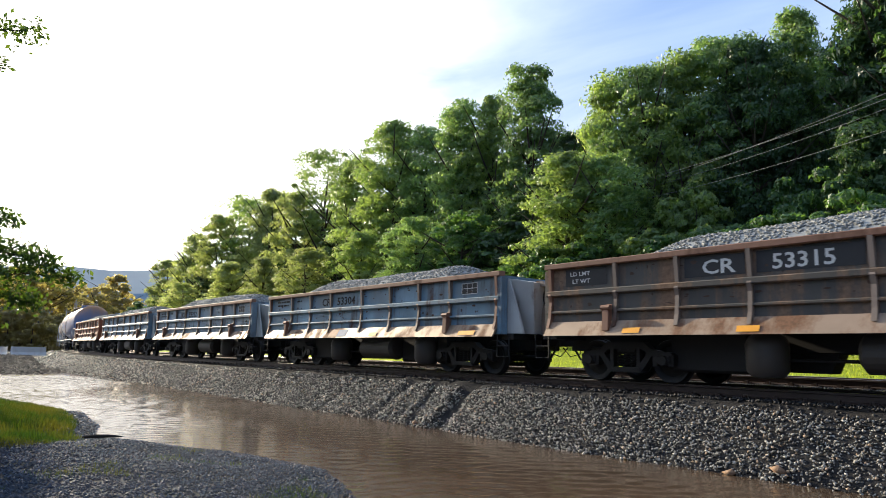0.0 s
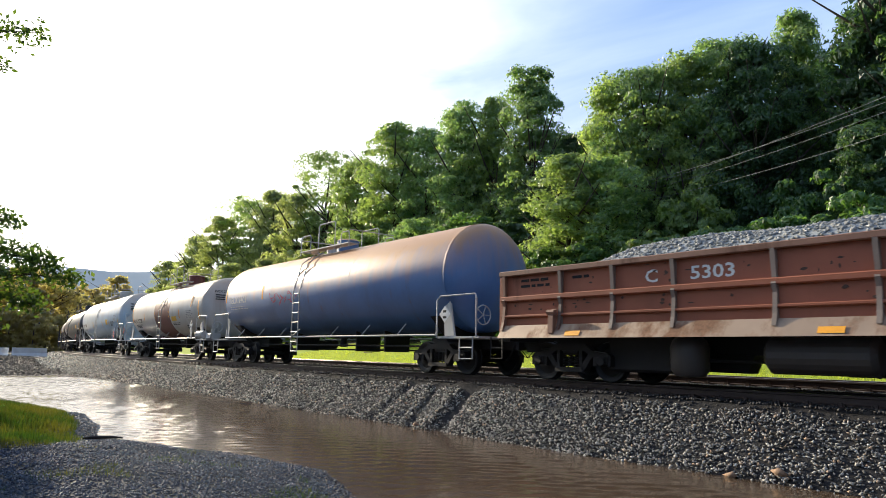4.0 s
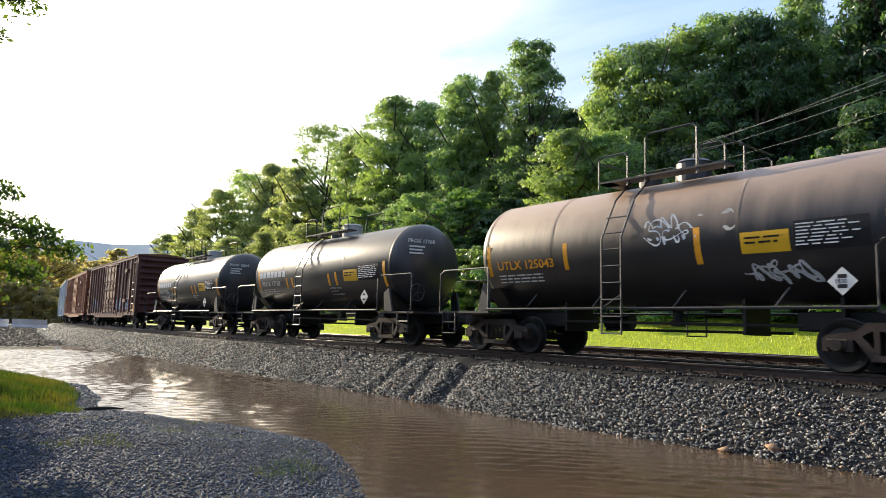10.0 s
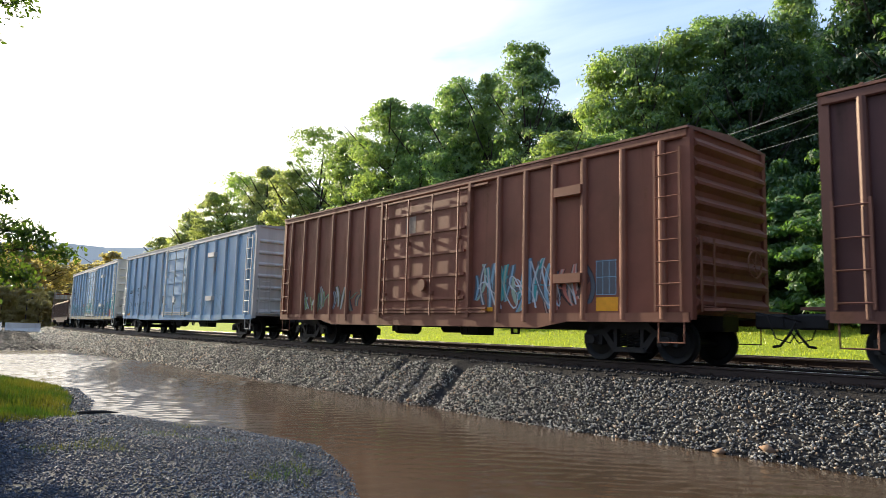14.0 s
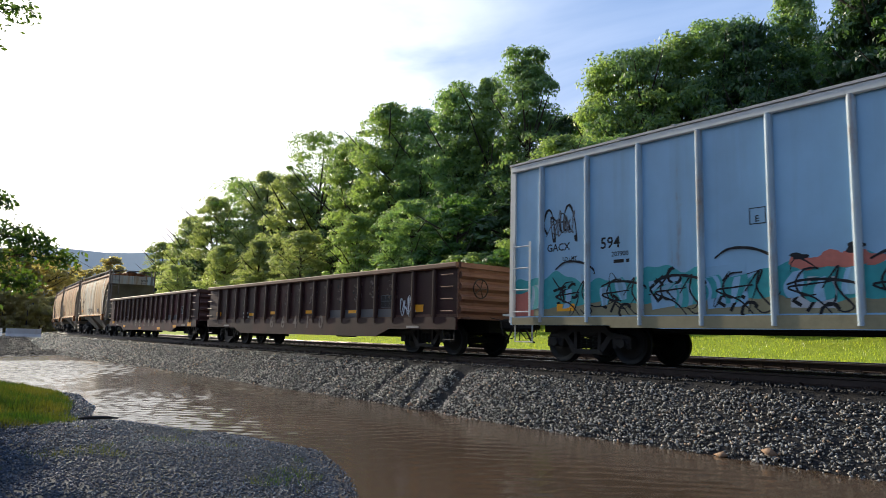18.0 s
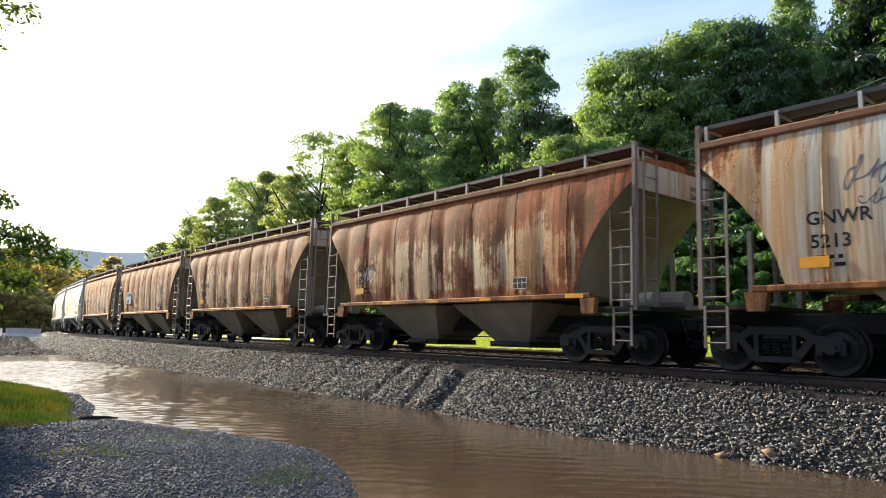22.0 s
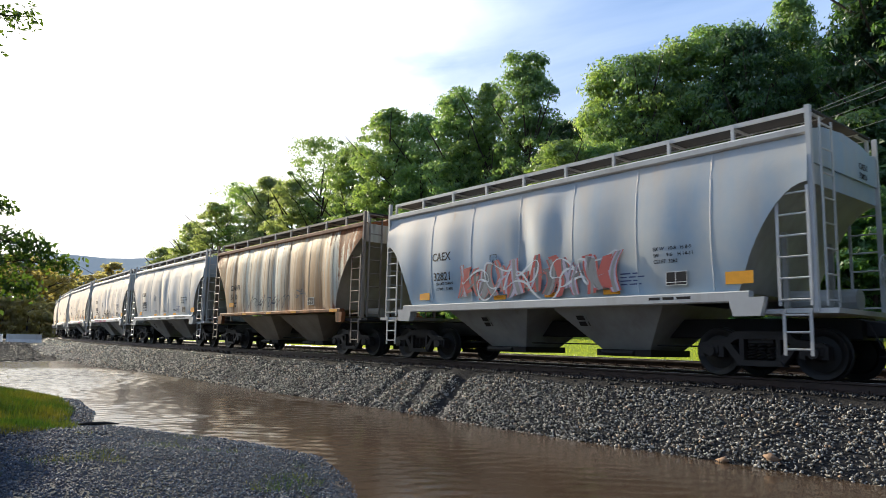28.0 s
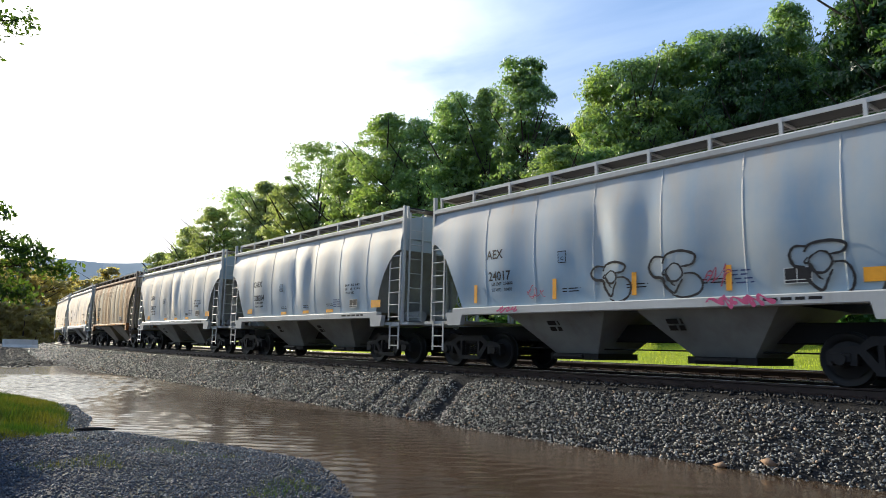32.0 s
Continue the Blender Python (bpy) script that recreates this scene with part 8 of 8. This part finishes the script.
def hopper_body(round_side):
    """Shell of a two-bay hopper: rings along its length; the lower edge climbs at both ends."""
    L, n = 5.95, 12
    rings = []
    xs = [-L + 2 * L * k / 96 for k in range(97)]
    for x in xs:
        ax = abs(x)
        if round_side:
            zb = 1.46 if ax < 4.75 else 1.46 + 1.75 * math.sin(min((ax - 4.75) / 1.2, 1) * math.pi / 2) ** 0.8
        else:
            zb = 1.46 if ax < 4.5 else 1.46 + 2.25 * min((ax - 4.5) / 1.45, 1) ** 0.55
        side = []
        for k in range(n):
            z = zb + (4.02 - zb) * k / (n - 1)
            w = hopper_width(x, z, round_side)
            side.append((w, z))
        roof = [(1.30, 4.14), (0.80, 4.26), (0.0, 4.32)]
        near = [(x, -w, z) for w, z in side] + [(x, -w, z) for w, z in roof]
        farr = [(x, w, z) for w, z in (side + roof[:-1])[::-1]]
        rings.append(near + farr)
    return Geo().loft(rings)


HSHELL = {}


def hopper(u, body, trim, roofm, under, label, marks, round_side=True, gear="dark"):
    a, b = u, u + 11.8
    c = new_car("covered_hopper", label, a, b, 4.85)
    L = 5.95
    running_gear(c, 4.85, 6.62, gear)
    key = round_side
    if key not in HSHELL:
        HSHELL[key] = mesh_of("shell", hopper_body(round_side), body, 28)
    me = HSHELL[key].copy()
    me.materials.clear()
    me.materials.append(body)
    me.materials.append(under)
    me.polygons.foreach_set("material_index", [1 if q.normal.z < -0.2 else 0 for q in me.polygons])
    part("shell", me, None, c)
    part("centre_sill", Geo().block(-6.2, 6.2, -0.3, 0.3, 0.68, 1.05), GRIME, c)
    for x in (-3.8, -2.2, -0.55, 1.07, 2.69, 4.27):
        g = Geo()
        z0 = 1.5
        zs = [z0 + (4.0 - z0) * k / 10 for k in range(11)]
        v = [(x + dx, -hopper_width(x, z, round_side) - e, z) for z in zs for dx, e in ((-0.014, -0.002), (0.0, 0.007), (0.014, -0.002))]
        g.add(v, [(3 * k + i, 3 * k + i + 1, 3 * k + i + 4, 3 * k + i + 3) for k in range(10) for i in (0, 1)])
        part("weld_seam", g, body, c)
    for s in (-1, 1):
        part("side_sill", Geo().block(-4.95, 4.95, min(s * 1.42, s * 1.60), max(s * 1.42, s * 1.60), 1.28 if round_side else 1.355, 1.47, 0.02), trim if round_side else SILL, c)
        part("eave", Geo().block(-L - 0.02, L + 0.02, min(s * 1.30, s * 1.47), max(s * 1.30, s * 1.47), 4.02, 4.17, 0.03), roofm, c)
        for x in (-4.9, 4.9):
            e = 0.32 if round_side else 0.2
            g = Geo().prism([(x - e, 1.36), (x + e, 1.36), (x + e * 0.75, 1.04), (x - e * 0.75, 1.04)], "y", min(s * 1.46, s * 1.60), max(s * 1.46, s * 1.60))
            part("jacking_pad", g, trim if round_side else SILL, c)
        # roof walk on brackets
        part("roof_walk", Geo().box(-L, L, min(s * 0.72, s * 1.24), max(s * 0.72, s * 1.24), 4.46, 4.485), WALKM, c, "dark steel grating of the roof walk")
        ed = Geo().box(-L, L, min(s * 1.24, s * 1.27), max(s * 1.24, s * 1.27), 4.44, 4.52).box(-L, L, min(s * 0.69, s * 0.72), max(s * 0.69, s * 0.72), 4.44, 4.50)
        part("walk_edge", ed, trim if round_side else WALKM, c)
        for k in range(10):
            x = -L + 0.05 + (2 * L - 0.1) * k / 9
            part("walk_bracket", Geo().box(x - 0.03, x + 0.03, min(s * 1.22, s * 1.28), max(s * 1.22, s * 1.28), 4.1, 4.50).box(x - 0.02, x + 0.02, min(s * 0.7, s * 1.25), max(s * 0.7, s * 1.25), 4.42, 4.46), trim if round_side else ROOFPOST, c)
    part("hatch_trough", Geo().block(-L + 0.4, L - 0.4, -0.32, 0.32, 4.26, 4.44, 0.05), roofm, c)
    for e in (-1, 1):
        # end frame: corner posts, ladders, platform and steps
        for s in (-1, 1):
            part("corner_post", Geo().box(e * L - 0.02 if e > 0 else e * L - 0.06, e * L + 0.06 if e > 0 else e * L + 0.02, min(s * 1.41, s * 1.47), max(s * 1.38, s * 1.47), 1.1, 4.50), trim, c)
            x0, x1 = e * (L - 0.02), e * (L - 0.52)
            part("side_ladder", ladder(min(x0, x1), max(x0, x1), s * 1.50, 1.3, 3.05, 6, 0.017), trim, c)
            part("lower_ladder", ladder(min(x0, x1) + 0.04, max(x0, x1) - 0.04, s * 1.47, 0.5, 1.05, 3, 0.017), trim, c)
            part("end_stay", Geo().box(min(e * 5.25, e * 5.33), max(e * 5.25, e * 5.33), min(s * 0.9, s * 0.98), max(s * 0.9, s * 0.98), 1.1, 2.5), under, c)
        part("end_platform", Geo().box(min(e * 4.9, e * 6.3), max(e * 4.9, e * 6.3), -1.44, 1.44, 1.08, 1.16), trim if round_side else GRIME, c)
        part("end_ladder", Geo().add(*lad_end(e * (L + 0.14), -1.3, -0.85, 1.3, 4.2)), trim, c)
        part("end_sheet", Geo().loft([[(e * 5.93, -1.40, 3.55), (e * 5.93, 1.40, 3.55), (e * 5.93, 1.40, 4.12), (e * 5.93, -1.40, 4.12)], [(e * 5.99, -1.40, 3.55), (e * 5.99, 1.40, 3.55), (e * 5.99, 1.40, 4.12), (e * 5.99, -1.40, 4.12)]]), body if round_side else END_R, c)
        part("walk_end", Geo().box(min(e * 5.5, e * 5.98), max(e * 5.5, e * 5.98), -1.24, 1.24, 4.455, 4.48), WALKM, c)
        # bays
        x0, x1 = (0.35, 3.2) if e > 0 else (-3.2, -0.35)
        m0, m1 = (1.15, 2.35) if e > 0 else (-2.35, -1.15)
        bay = Geo().loft([[(x0, -1.42, 1.32), (x1, -1.42, 1.32), (x1, 1.42, 1.32), (x0, 1.42, 1.32)], [(m0, -0.62, 0.42), (m1, -0.62, 0.42), (m1, 0.62, 0.42), (m0, 0.62, 0.42)]])
        bayp = part("bay", bay, under, c)
        gate = Geo().box(m0 - 0.08, m1 + 0.08, -0.72, 0.72, 0.28, 0.42).cyl((m0 + 0.2, -0.9, 0.35), (m1 - 0.2, -0.9, 0.35), 0.05, 8)
        part("outlet_gate", gate, GRIME, bayp)
    part("brake_cylinder", Geo().cyl((5.15, -0.6, 1.35), (5.85, -0.6, 1.35), 0.16, 12), under, c)
    part("air_tank", Geo().cyl((5.0, 0.55, 1.4), (5.9, 0.55, 1.4), 0.2, 12), under, c)
    hand_wheel(c, 6.3, 0.6, 1.9, 0.27, trim)
    part("brake_rod", Geo().tube([(-4.2, -0.5, 0.52), (4.2, -0.5, 0.52)], 0.016, 5), GRIME, c)
    marks(c)
    hug(c, round_side)
    return c


def end_marks(c, owner, number):
    """Owner and number on the end sheet."""
    for text, z in ((owner, 3.78), (number, 3.60)):
        o = part("lettering", letters(text, 0.11, BLACKL), None, c)
        o.matrix_basis = pose(5.995, 0.55, z, 90, 0, 90)


WALKM = plain("dark_grating_steel", (0.055, 0.055, 0.06), 0.6, 0.3, 0.3, 20)
ROOFPOST = paint("weathered_bracket_paint", (0.52, 0.50, 0.46), 0.6, 0.2, seed=70)
SILL = rusted("rusty_hopper_sill", (0.36, 0.27, 0.18), 1.05, 73)
END_R = rusted("cream_end_sheet", (0.62, 0.60, 0.53), 0.15, 74, top=0.04)
SOOT = paint("sooty_hopper_bay", (0.38, 0.38, 0.35), 0.65, 0.1, (0.12, 0.08, 0.05), 0.5, 71)
SOOTR = paint("brown_hopper_bay", (0.42, 0.36, 0.27), 0.65, 0.15, (0.16, 0.08, 0.04), 0.5, 72)


def grey_marks(number, seed, owner="CAEX", art=None, slim=False):
    def put(c):
        write(c, owner, -3.75, 2.61, 0.22, BLACKL, hopper_y(-3.8, 1.3, 2.58, 0.3, True) - 0.004)
        write(c, number, -3.70, 2.09, 0.22, BLACKL, hopper_y(-3.8, 1.5, 2.05, 0.3, True) - 0.006)
        for z, words in ((1.97, "LD LMT  234600"), (1.83, "LT WT    51400")):
            write(c, words, -3.6, z, 0.075, BLACKL, hopper_y(-3.6, 0.85, z, 0.1, True) - 0.004)
        if not slim:
            for z, words in ((2.3, "EX W   10-8   H 8-9"), (2.18, "IW      9-6    H 14-11"), (2.06, "CU FT  3282")):
                write(c, words, 3.08, z, 0.07, BLACKL, hopper_y(3.08, 1.0, z, 0.1, True) - 0.004)
        write(c, "C", -1.41, 2.41, 0.08, BLACKL, hopper_y(-1.48, 0.3, 2.35, 0.26, True) - 0.002)
        label_box(c, 3.34, 1.63, SPRAY_K, WHITEL, hopper_y(3.34, 0.5, 1.63, 0.3, True) - 0.014, 0.44, 0.26, 0.0, (0.0, 0.45, 0.973), (0.0, 0.2, 0.955))
        g = Geo().box(0, 0.22, 0, 0.015, 0, 0.004).box(0, 0.22, 0.245, 0.26, 0, 0.004).box(0, 0.015, 0, 0.26, 0, 0.004).box(0.205, 0.22, 0, 0.26, 0, 0.004)
        o = part("class_box", g, BLACKL, c)
        o.matrix_basis = pose(-1.48, hopper_y(-1.48, 0.3, 2.35, 0.26, True), 2.35, 90)
        for x in (-1.4, 0.25, 1.85):
            small_print(c, x, 1.78, 0.5, 2, BLACKL, hopper_y(x, 0.5, 1.78, 0.1, True), 0.022, 0.06, 0, seed + 3)
            if not slim:
                patch(c, x, x + 0.42, 1.52, 1.62, YELLOW, hopper_y(x, 0.5, 1.52, 0.2, True), "reflector")
        patch(c, 4.5, 5.0, 1.6, 1.82, YELLOW, hopper_y(4.5, 0.5, 1.6, 0.2, True), "reflector")
        if not slim:
            patch(c, -4.34, -3.9, 1.6, 1.8, YELLOW, hopper_y(-4.34, 0.5, 1.52, 0.2, True), "reflector")
        small_print(c, 2.28, 1.9, 0.6, 4, plain("blue_small_print", (0.06, 0.08, 0.2), 0.6), hopper_y(2.28, 0.75, 1.90, 0.1, True), 0.025, 0.07, 0, seed + 5)
        small_print(c, 3.0, 1.36, 1.4, 1, BLACKL, -1.6015, 0.05, 0.1, 0, seed + 6)
        for x in (-1.1, 1.9):
            small_print(c, x - 0.9, 1.02, 0.35, 2, GRIME, -1.27, 0.12, 0.16, -40, seed + 8)
        end_marks(c, owner, number)
        if art:
            art(c)
    return put


PALEP = paint("pale_blue_number_panel", (0.50, 0.62, 0.74), 0.6, 0.05, seed=75)


def rust_marks(number, seed, owner="GNWR", art=None, white_panel=False):
    def put(c):
        if white_panel:
            patch(c, -3.92, -2.85, 1.98, 2.68, PALEP, hopper_y(-3.92, 1.0, 2.0, 0.6, False), "number_panel")
        xo = -3.84 if white_panel else -4.07
        write(c, owner, xo, 2.40, 0.22, BLACKL, hopper_y(-4.1, 1.2, 2.0, 0.65, False) - 0.004)
        write(c, number, xo + 0.05, 2.03, 0.22, BLACKL, hopper_y(-4.1, 1.2, 2.0, 0.65, False) - 0.004)
        small_print(c, -3.95, 1.85, 0.6, 2, BLACKL, hopper_y(-3.95, 0.6, 1.95, 0.1, False), 0.06, 0.12, 0, seed)
        label_box(c, 2.65, 1.63, SPRAY_K, WHITEL, hopper_y(2.65, 0.5, 1.63, 0.3, False), 0.44, 0.26)
        for x in (-2.6, -0.4, 1.6):
            patch(c, x, x + 0.4, 1.375, 1.435, YELLOW, -1.6025, "reflector")
        patch(c, 4.3, 4.8, 1.37, 1.45, YELLOW, -1.6025, "reflector")
        patch(c, -4.2, -3.75, 1.72, 1.9, YELLOW, hopper_y(-4.2, 0.5, 1.7, 0.2, False), "reflector")
        end_marks(c, owner, number)
        if art:
            art(c)
    return put


def lines_only(spots):
    def art(c):
        for x, z, w, h, mat, seed, loops, rad in spots:
            scrawl(c, x, z, w, h, mat, seed, -1.604 if z + h < 1.5 else hopper_y(x, w, z, h, True), loops, rad)
    return art


h_grey = [paint("hopper_grey_paint_%s" % n, col, 0.58, 0.03, (0.42, 0.22, 0.09), 0.14, 80 + k, streak=0.22, runs=0.05, dust=(0.50, 0.45, 0.38), stain=(0.43, 0.475, 0.48), film=0.5, gloss=0.9, tan=0.9) for k, (n, col) in
          enumerate((("one", (0.31, 0.455, 0.58)), ("two", (0.365, 0.49, 0.60)), ("three", (0.27, 0.405, 0.54))))]
h_trim = paint("hopper_pale_grey_trim", (0.56, 0.56, 0.54), 0.5, 0.08, (0.34, 0.17, 0.08), 0.25, 84)
h_roof = paint("hopper_grey_roof_edge", (0.50, 0.50, 0.48), 0.5, 0.14, (0.30, 0.16, 0.09), 0.25, 85)
r_cream = rusted("hopper_tan_paint", (0.46, 0.40, 0.30), 0.62, 91)
r_brown = rusted("hopper_heavy_rust_paint", (0.52, 0.40, 0.25), 0.98, 92, (0.10, 0.026, 0.011), (0.36, 0.105, 0.034))
r_brown2 = rusted("hopper_scabby_rust_paint", (0.54, 0.42, 0.27), 0.90, 98, (0.10, 0.028, 0.012), (0.37, 0.115, 0.036))
r_red = rusted("hopper_red_rust_paint", (0.60, 0.52, 0.41), 0.94, 93, (0.095, 0.02, 0.009), (0.33, 0.072, 0.021))
r_red2 = rusted("hopper_streaked_rust_paint", (0.62, 0.57, 0.49), 0.88, 94, (0.11, 0.027, 0.012), (0.37, 0.098, 0.03))
r_pale = rusted("hopper_pale_rust_paint", (0.60, 0.58, 0.49), 0.50, 95, (0.10, 0.030, 0.014), (0.40, 0.13, 0.04), 0.07)
r_trim = paint("hopper_rusty_trim", (0.28, 0.23, 0.185), 0.6, 0.6, (0.13, 0.058, 0.033), 0.35, 96)
r_roof = paint("hopper_rusty_roof_edge", (0.26, 0.12, 0.06), 0.75, 0.4, (0.15, 0.06, 0.03), 0.35, 97)



def round_tags(c):
    """Three round outlined tags and pink scribbles."""
    lobes = (((0.34, 0.92), (0.12, 0.94), (0.02, 0.76), (0.10, 0.56), (0.30, 0.50), (0.36, 0.30), (0.54, 0.10), (0.62, 0.30), (0.68, 0.46)),
             ((0.30, 0.80), (0.40, 0.97), (0.66, 1.02), (0.86, 0.92), (0.82, 0.76), (0.64, 0.72)),
             ((0.70, 0.58), (0.86, 0.56), (0.98, 0.34), (0.92, 0.08), (0.70, -0.02), (0.50, 0.06)),
             ((0.52, 0.80), (0.38, 0.66), (0.42, 0.46), (0.58, 0.42), (0.68, 0.58), (0.62, 0.76), (0.52, 0.80)),
             ((0.36, 0.70), (0.30, 0.60), (0.40, 0.56), (0.50, 0.36), (0.56, 0.30)))
    for k, (x, w, z, h) in enumerate(((-0.6, 1.0, 1.47, 0.80), (0.75, 1.15, 1.47, 0.84), (3.4, 1.0, 1.45, 0.80))):
        y = hopper_y(x, w, z, h, True)
        for j, pts in enumerate(lobes):
            stroke(c, x, z, w, h, [(a + 0.03 * math.sin(7 * a + k), b + 0.04 * math.sin(5 * b + 2 * k)) for a, b in pts], SPRAY_K, y - 0.0006 * j, 0.058 - 0.005 * j)
    scrawl(c, -3.4, 1.32, 0.8, 0.14, PINKB, 225, -1.604, 5, 0.02)
    scrawl(c, 2.05, 1.28, 1.15, 0.2, PINKB, 227, -1.604, 7, 0.03)
    scrawl(c, 1.9, 1.65, 0.55, 0.4, PINK, 229, hopper_y(1.9, 0.5, 1.6, 0.4, True), 4, 0.012)
    scrawl(c, -2.5, 1.6, 0.6, 0.3, PINK, 231, hopper_y(-2.5, 0.6, 1.6, 0.3, True), 4, 0.01)
    for x in (-4.22, -1.65, 2.33, 0.4):
        patch(c, x, x + 0.11, 1.57, 2.02, YELLOW, hopper_y(x, 0.2, 1.57, 0.45, True) - 0.008, "reflector")


PINKB = plain("bright_pink_spray", (0.60, 0.08, 0.22), 0.6)
U0 = -312.42
HOPPERS = [
    (r_pale, 0, rust_marks("5213", 1, art=lines_only(((-3.5, 2.9, 0.8, 0.5, STEELG, 201, 4, 0.018), (-3.3, 2.6, 0.7, 0.25, STEELG, 203, 5, 0.012), (-1.6, 1.5, 2.7, 0.5, SPRAY_K, 202, 8, 0.04)))), "cream covered hopper with rust running from its roof"),
    (r_brown, 0, rust_marks("5247", 2, art=lines_only(((-4.0, 2.0, 0.8, 0.5, SPRAY_W, 203, 4, 0.015),))), "tan covered hopper overgrown with brown rust"),
    (r_brown2, 0, rust_marks("5481", 3, art=lines_only(((-2.3, 1.55, 2.0, 0.4, SPRAY_K, 204, 7, 0.022), (0.6, 1.55, 0.8, 0.6, SPRAY_K, 205, 3, 0.03)))), "rust-brown covered hopper with black sprayed marks"),
    (r_red, 0, rust_marks("5530", 4, white_panel=True, art=lambda c: (write(c, "R3", 3.0, 2.35, 0.5, STEELG, hopper_y(3.0, 1.2, 2.3, 0.6, False), 0, 1.1), lines_only(((3.0, 1.6, 1.1, 0.6, STEELG, 203, 4, 0.03),))(c))), "covered hopper streaked with red rust and graffiti"),
    (r_red2, 0, rust_marks("5526", 5, art=lines_only(((-2.2, 1.6, 1.2, 0.45, SPRAY_K, 208, 5, 0.014), (0.5, 1.58, 1.5, 0.7, SPRAY_K, 209, 6, 0.018), (2.0, 1.58, 1.6, 0.45, STEELG, 211, 6, 0.014)))), "white covered hopper with long red rust runs"),
    (h_grey[0], 1, grey_marks("328051", 6), "pale grey covered hopper with a white side sill"),
    (h_grey[1], 1, grey_marks("328247", 7), "pale grey covered hopper with black lettering"),
    (h_grey[2], 1, grey_marks("32821", 8, art=lambda c: (piece(c, -2.6, 1.48, 4.9, 1.0, (GSIL, STEELG, RED, LILAC), RED, 210, hopper_y(-3.5, 4.9, 1.5, 0.95, True), 34, 0.2), scrawl(c, -2.5, 1.5, 4.8, 0.95, SPRAY_W, 212, hopper_y(-3.5, 4.9, 1.5, 0.95, True) - 0.005, 9, 0.025))), "grey covered hopper with silver and red graffiti"),
    (r_pale, 0, rust_marks("5110", 9, art=lines_only(((-2.6, 1.55, 3.9, 0.6, STEELG, 213, 9, 0.018), (1.7, 1.9, 0.8, 0.4, STEELG, 214, 3, 0.018)))), "cream covered hopper with a broad rust stain"),
    (h_grey[0], 1, grey_marks("328201", 10, art=lambda c: [write(c, "suture", x, 1.325, 0.13, STEELG, -1.6025, 0, 1.25) for x in (-3.05, -1.75, -0.35, 1.05, 2.35)]), "grey covered hopper with scribbled side sill"),
    (h_grey[1], 1, grey_marks("328082", 11, art=lambda c: (lines_only(((-2.6, 1.5, 0.5, 0.6, STEELG, 216, 2, 0.022), (-0.9, 1.5, 2.4, 0.62, SPRAY_K, 217, 7, 0.042), (-2.75, 1.5, 0.7, 0.45, SPRAY_K, 219, 3, 0.03)))(c), [write(c, "SUTURE", x, 1.29, 0.17, PINKB, -1.6025, 0, 1.3) for x in (-3.3, -1.95, -0.55)])), "grey covered hopper with dark sprayed tags"),
    (h_grey[2], 1, grey_marks("24017", 12, "AEX", round_tags, True), "blue-grey covered hopper with three round black tags"),
    (h_grey[1], 1, grey_marks("328204", 13), "pale grey covered hopper with dented side"),
    (h_grey[0], 1, grey_marks("328117", 14), "pale grey covered hopper behind another"),
    (r_cream, 0, rust_marks("5377", 15), "tan covered hopper stained with rust"),
    (h_grey[2], 1, grey_marks("328160", 16), "grey covered hopper far back in the train"),
    (h_grey[1], 1, grey_marks("328233", 17), "grey covered hopper at the tail of the train"),
]
for k, (body, kind, marks, label) in enumerate(HOPPERS):
    hopper(U0 - 13.34 * k, body, h_trim if kind else r_trim, h_roof if kind else r_roof, SOOT if kind else SOOTR, label, marks, bool(kind))
# ---- what moves ----
SPEED = 13.9


def car_pose(mid, half, t):
    """Where a car is at t whose middle passes mid at 0 s: its two bogies ride on the line."""
    s = mid + SPEED * t
    (ax, ay, _), (bx, by, _) = on_line(s - half), on_line(s + half)
    return pose((ax + bx) / 2, (ay + by) / 2, 0, 0, 0, math.degrees(math.atan2(by - ay, bx - ax)))


def motions():
    for car, mid, half in TRAIN:
        walk(car, [(t, car_pose(mid, half, t)) for t in range(0, 33)])
    # the wheels roll: one front and one rear wheelset are keyed, the others share their keys
    lead = {}
    for ob, k in WHEELSETS:
        if k not in lead:
            walk(ob, [(j / FPS, pose(k * WB, 0, WR, 0, math.degrees(SPEED * j / FPS / WR), 0)) for j in range(0, 32 * FPS + 1)])
            lead[k] = ob.animation_data
        else:
            ob.rotation_mode = "QUATERNION"
            keys = ob.animation_data_create()
            keys.action = lead[k].action
            keys.action_slot = lead[k].action_slot
    walk(stream, [(0, pose(-4, 0, WATER_Z)), (32, pose(4, 0, WATER_Z))])


motions()
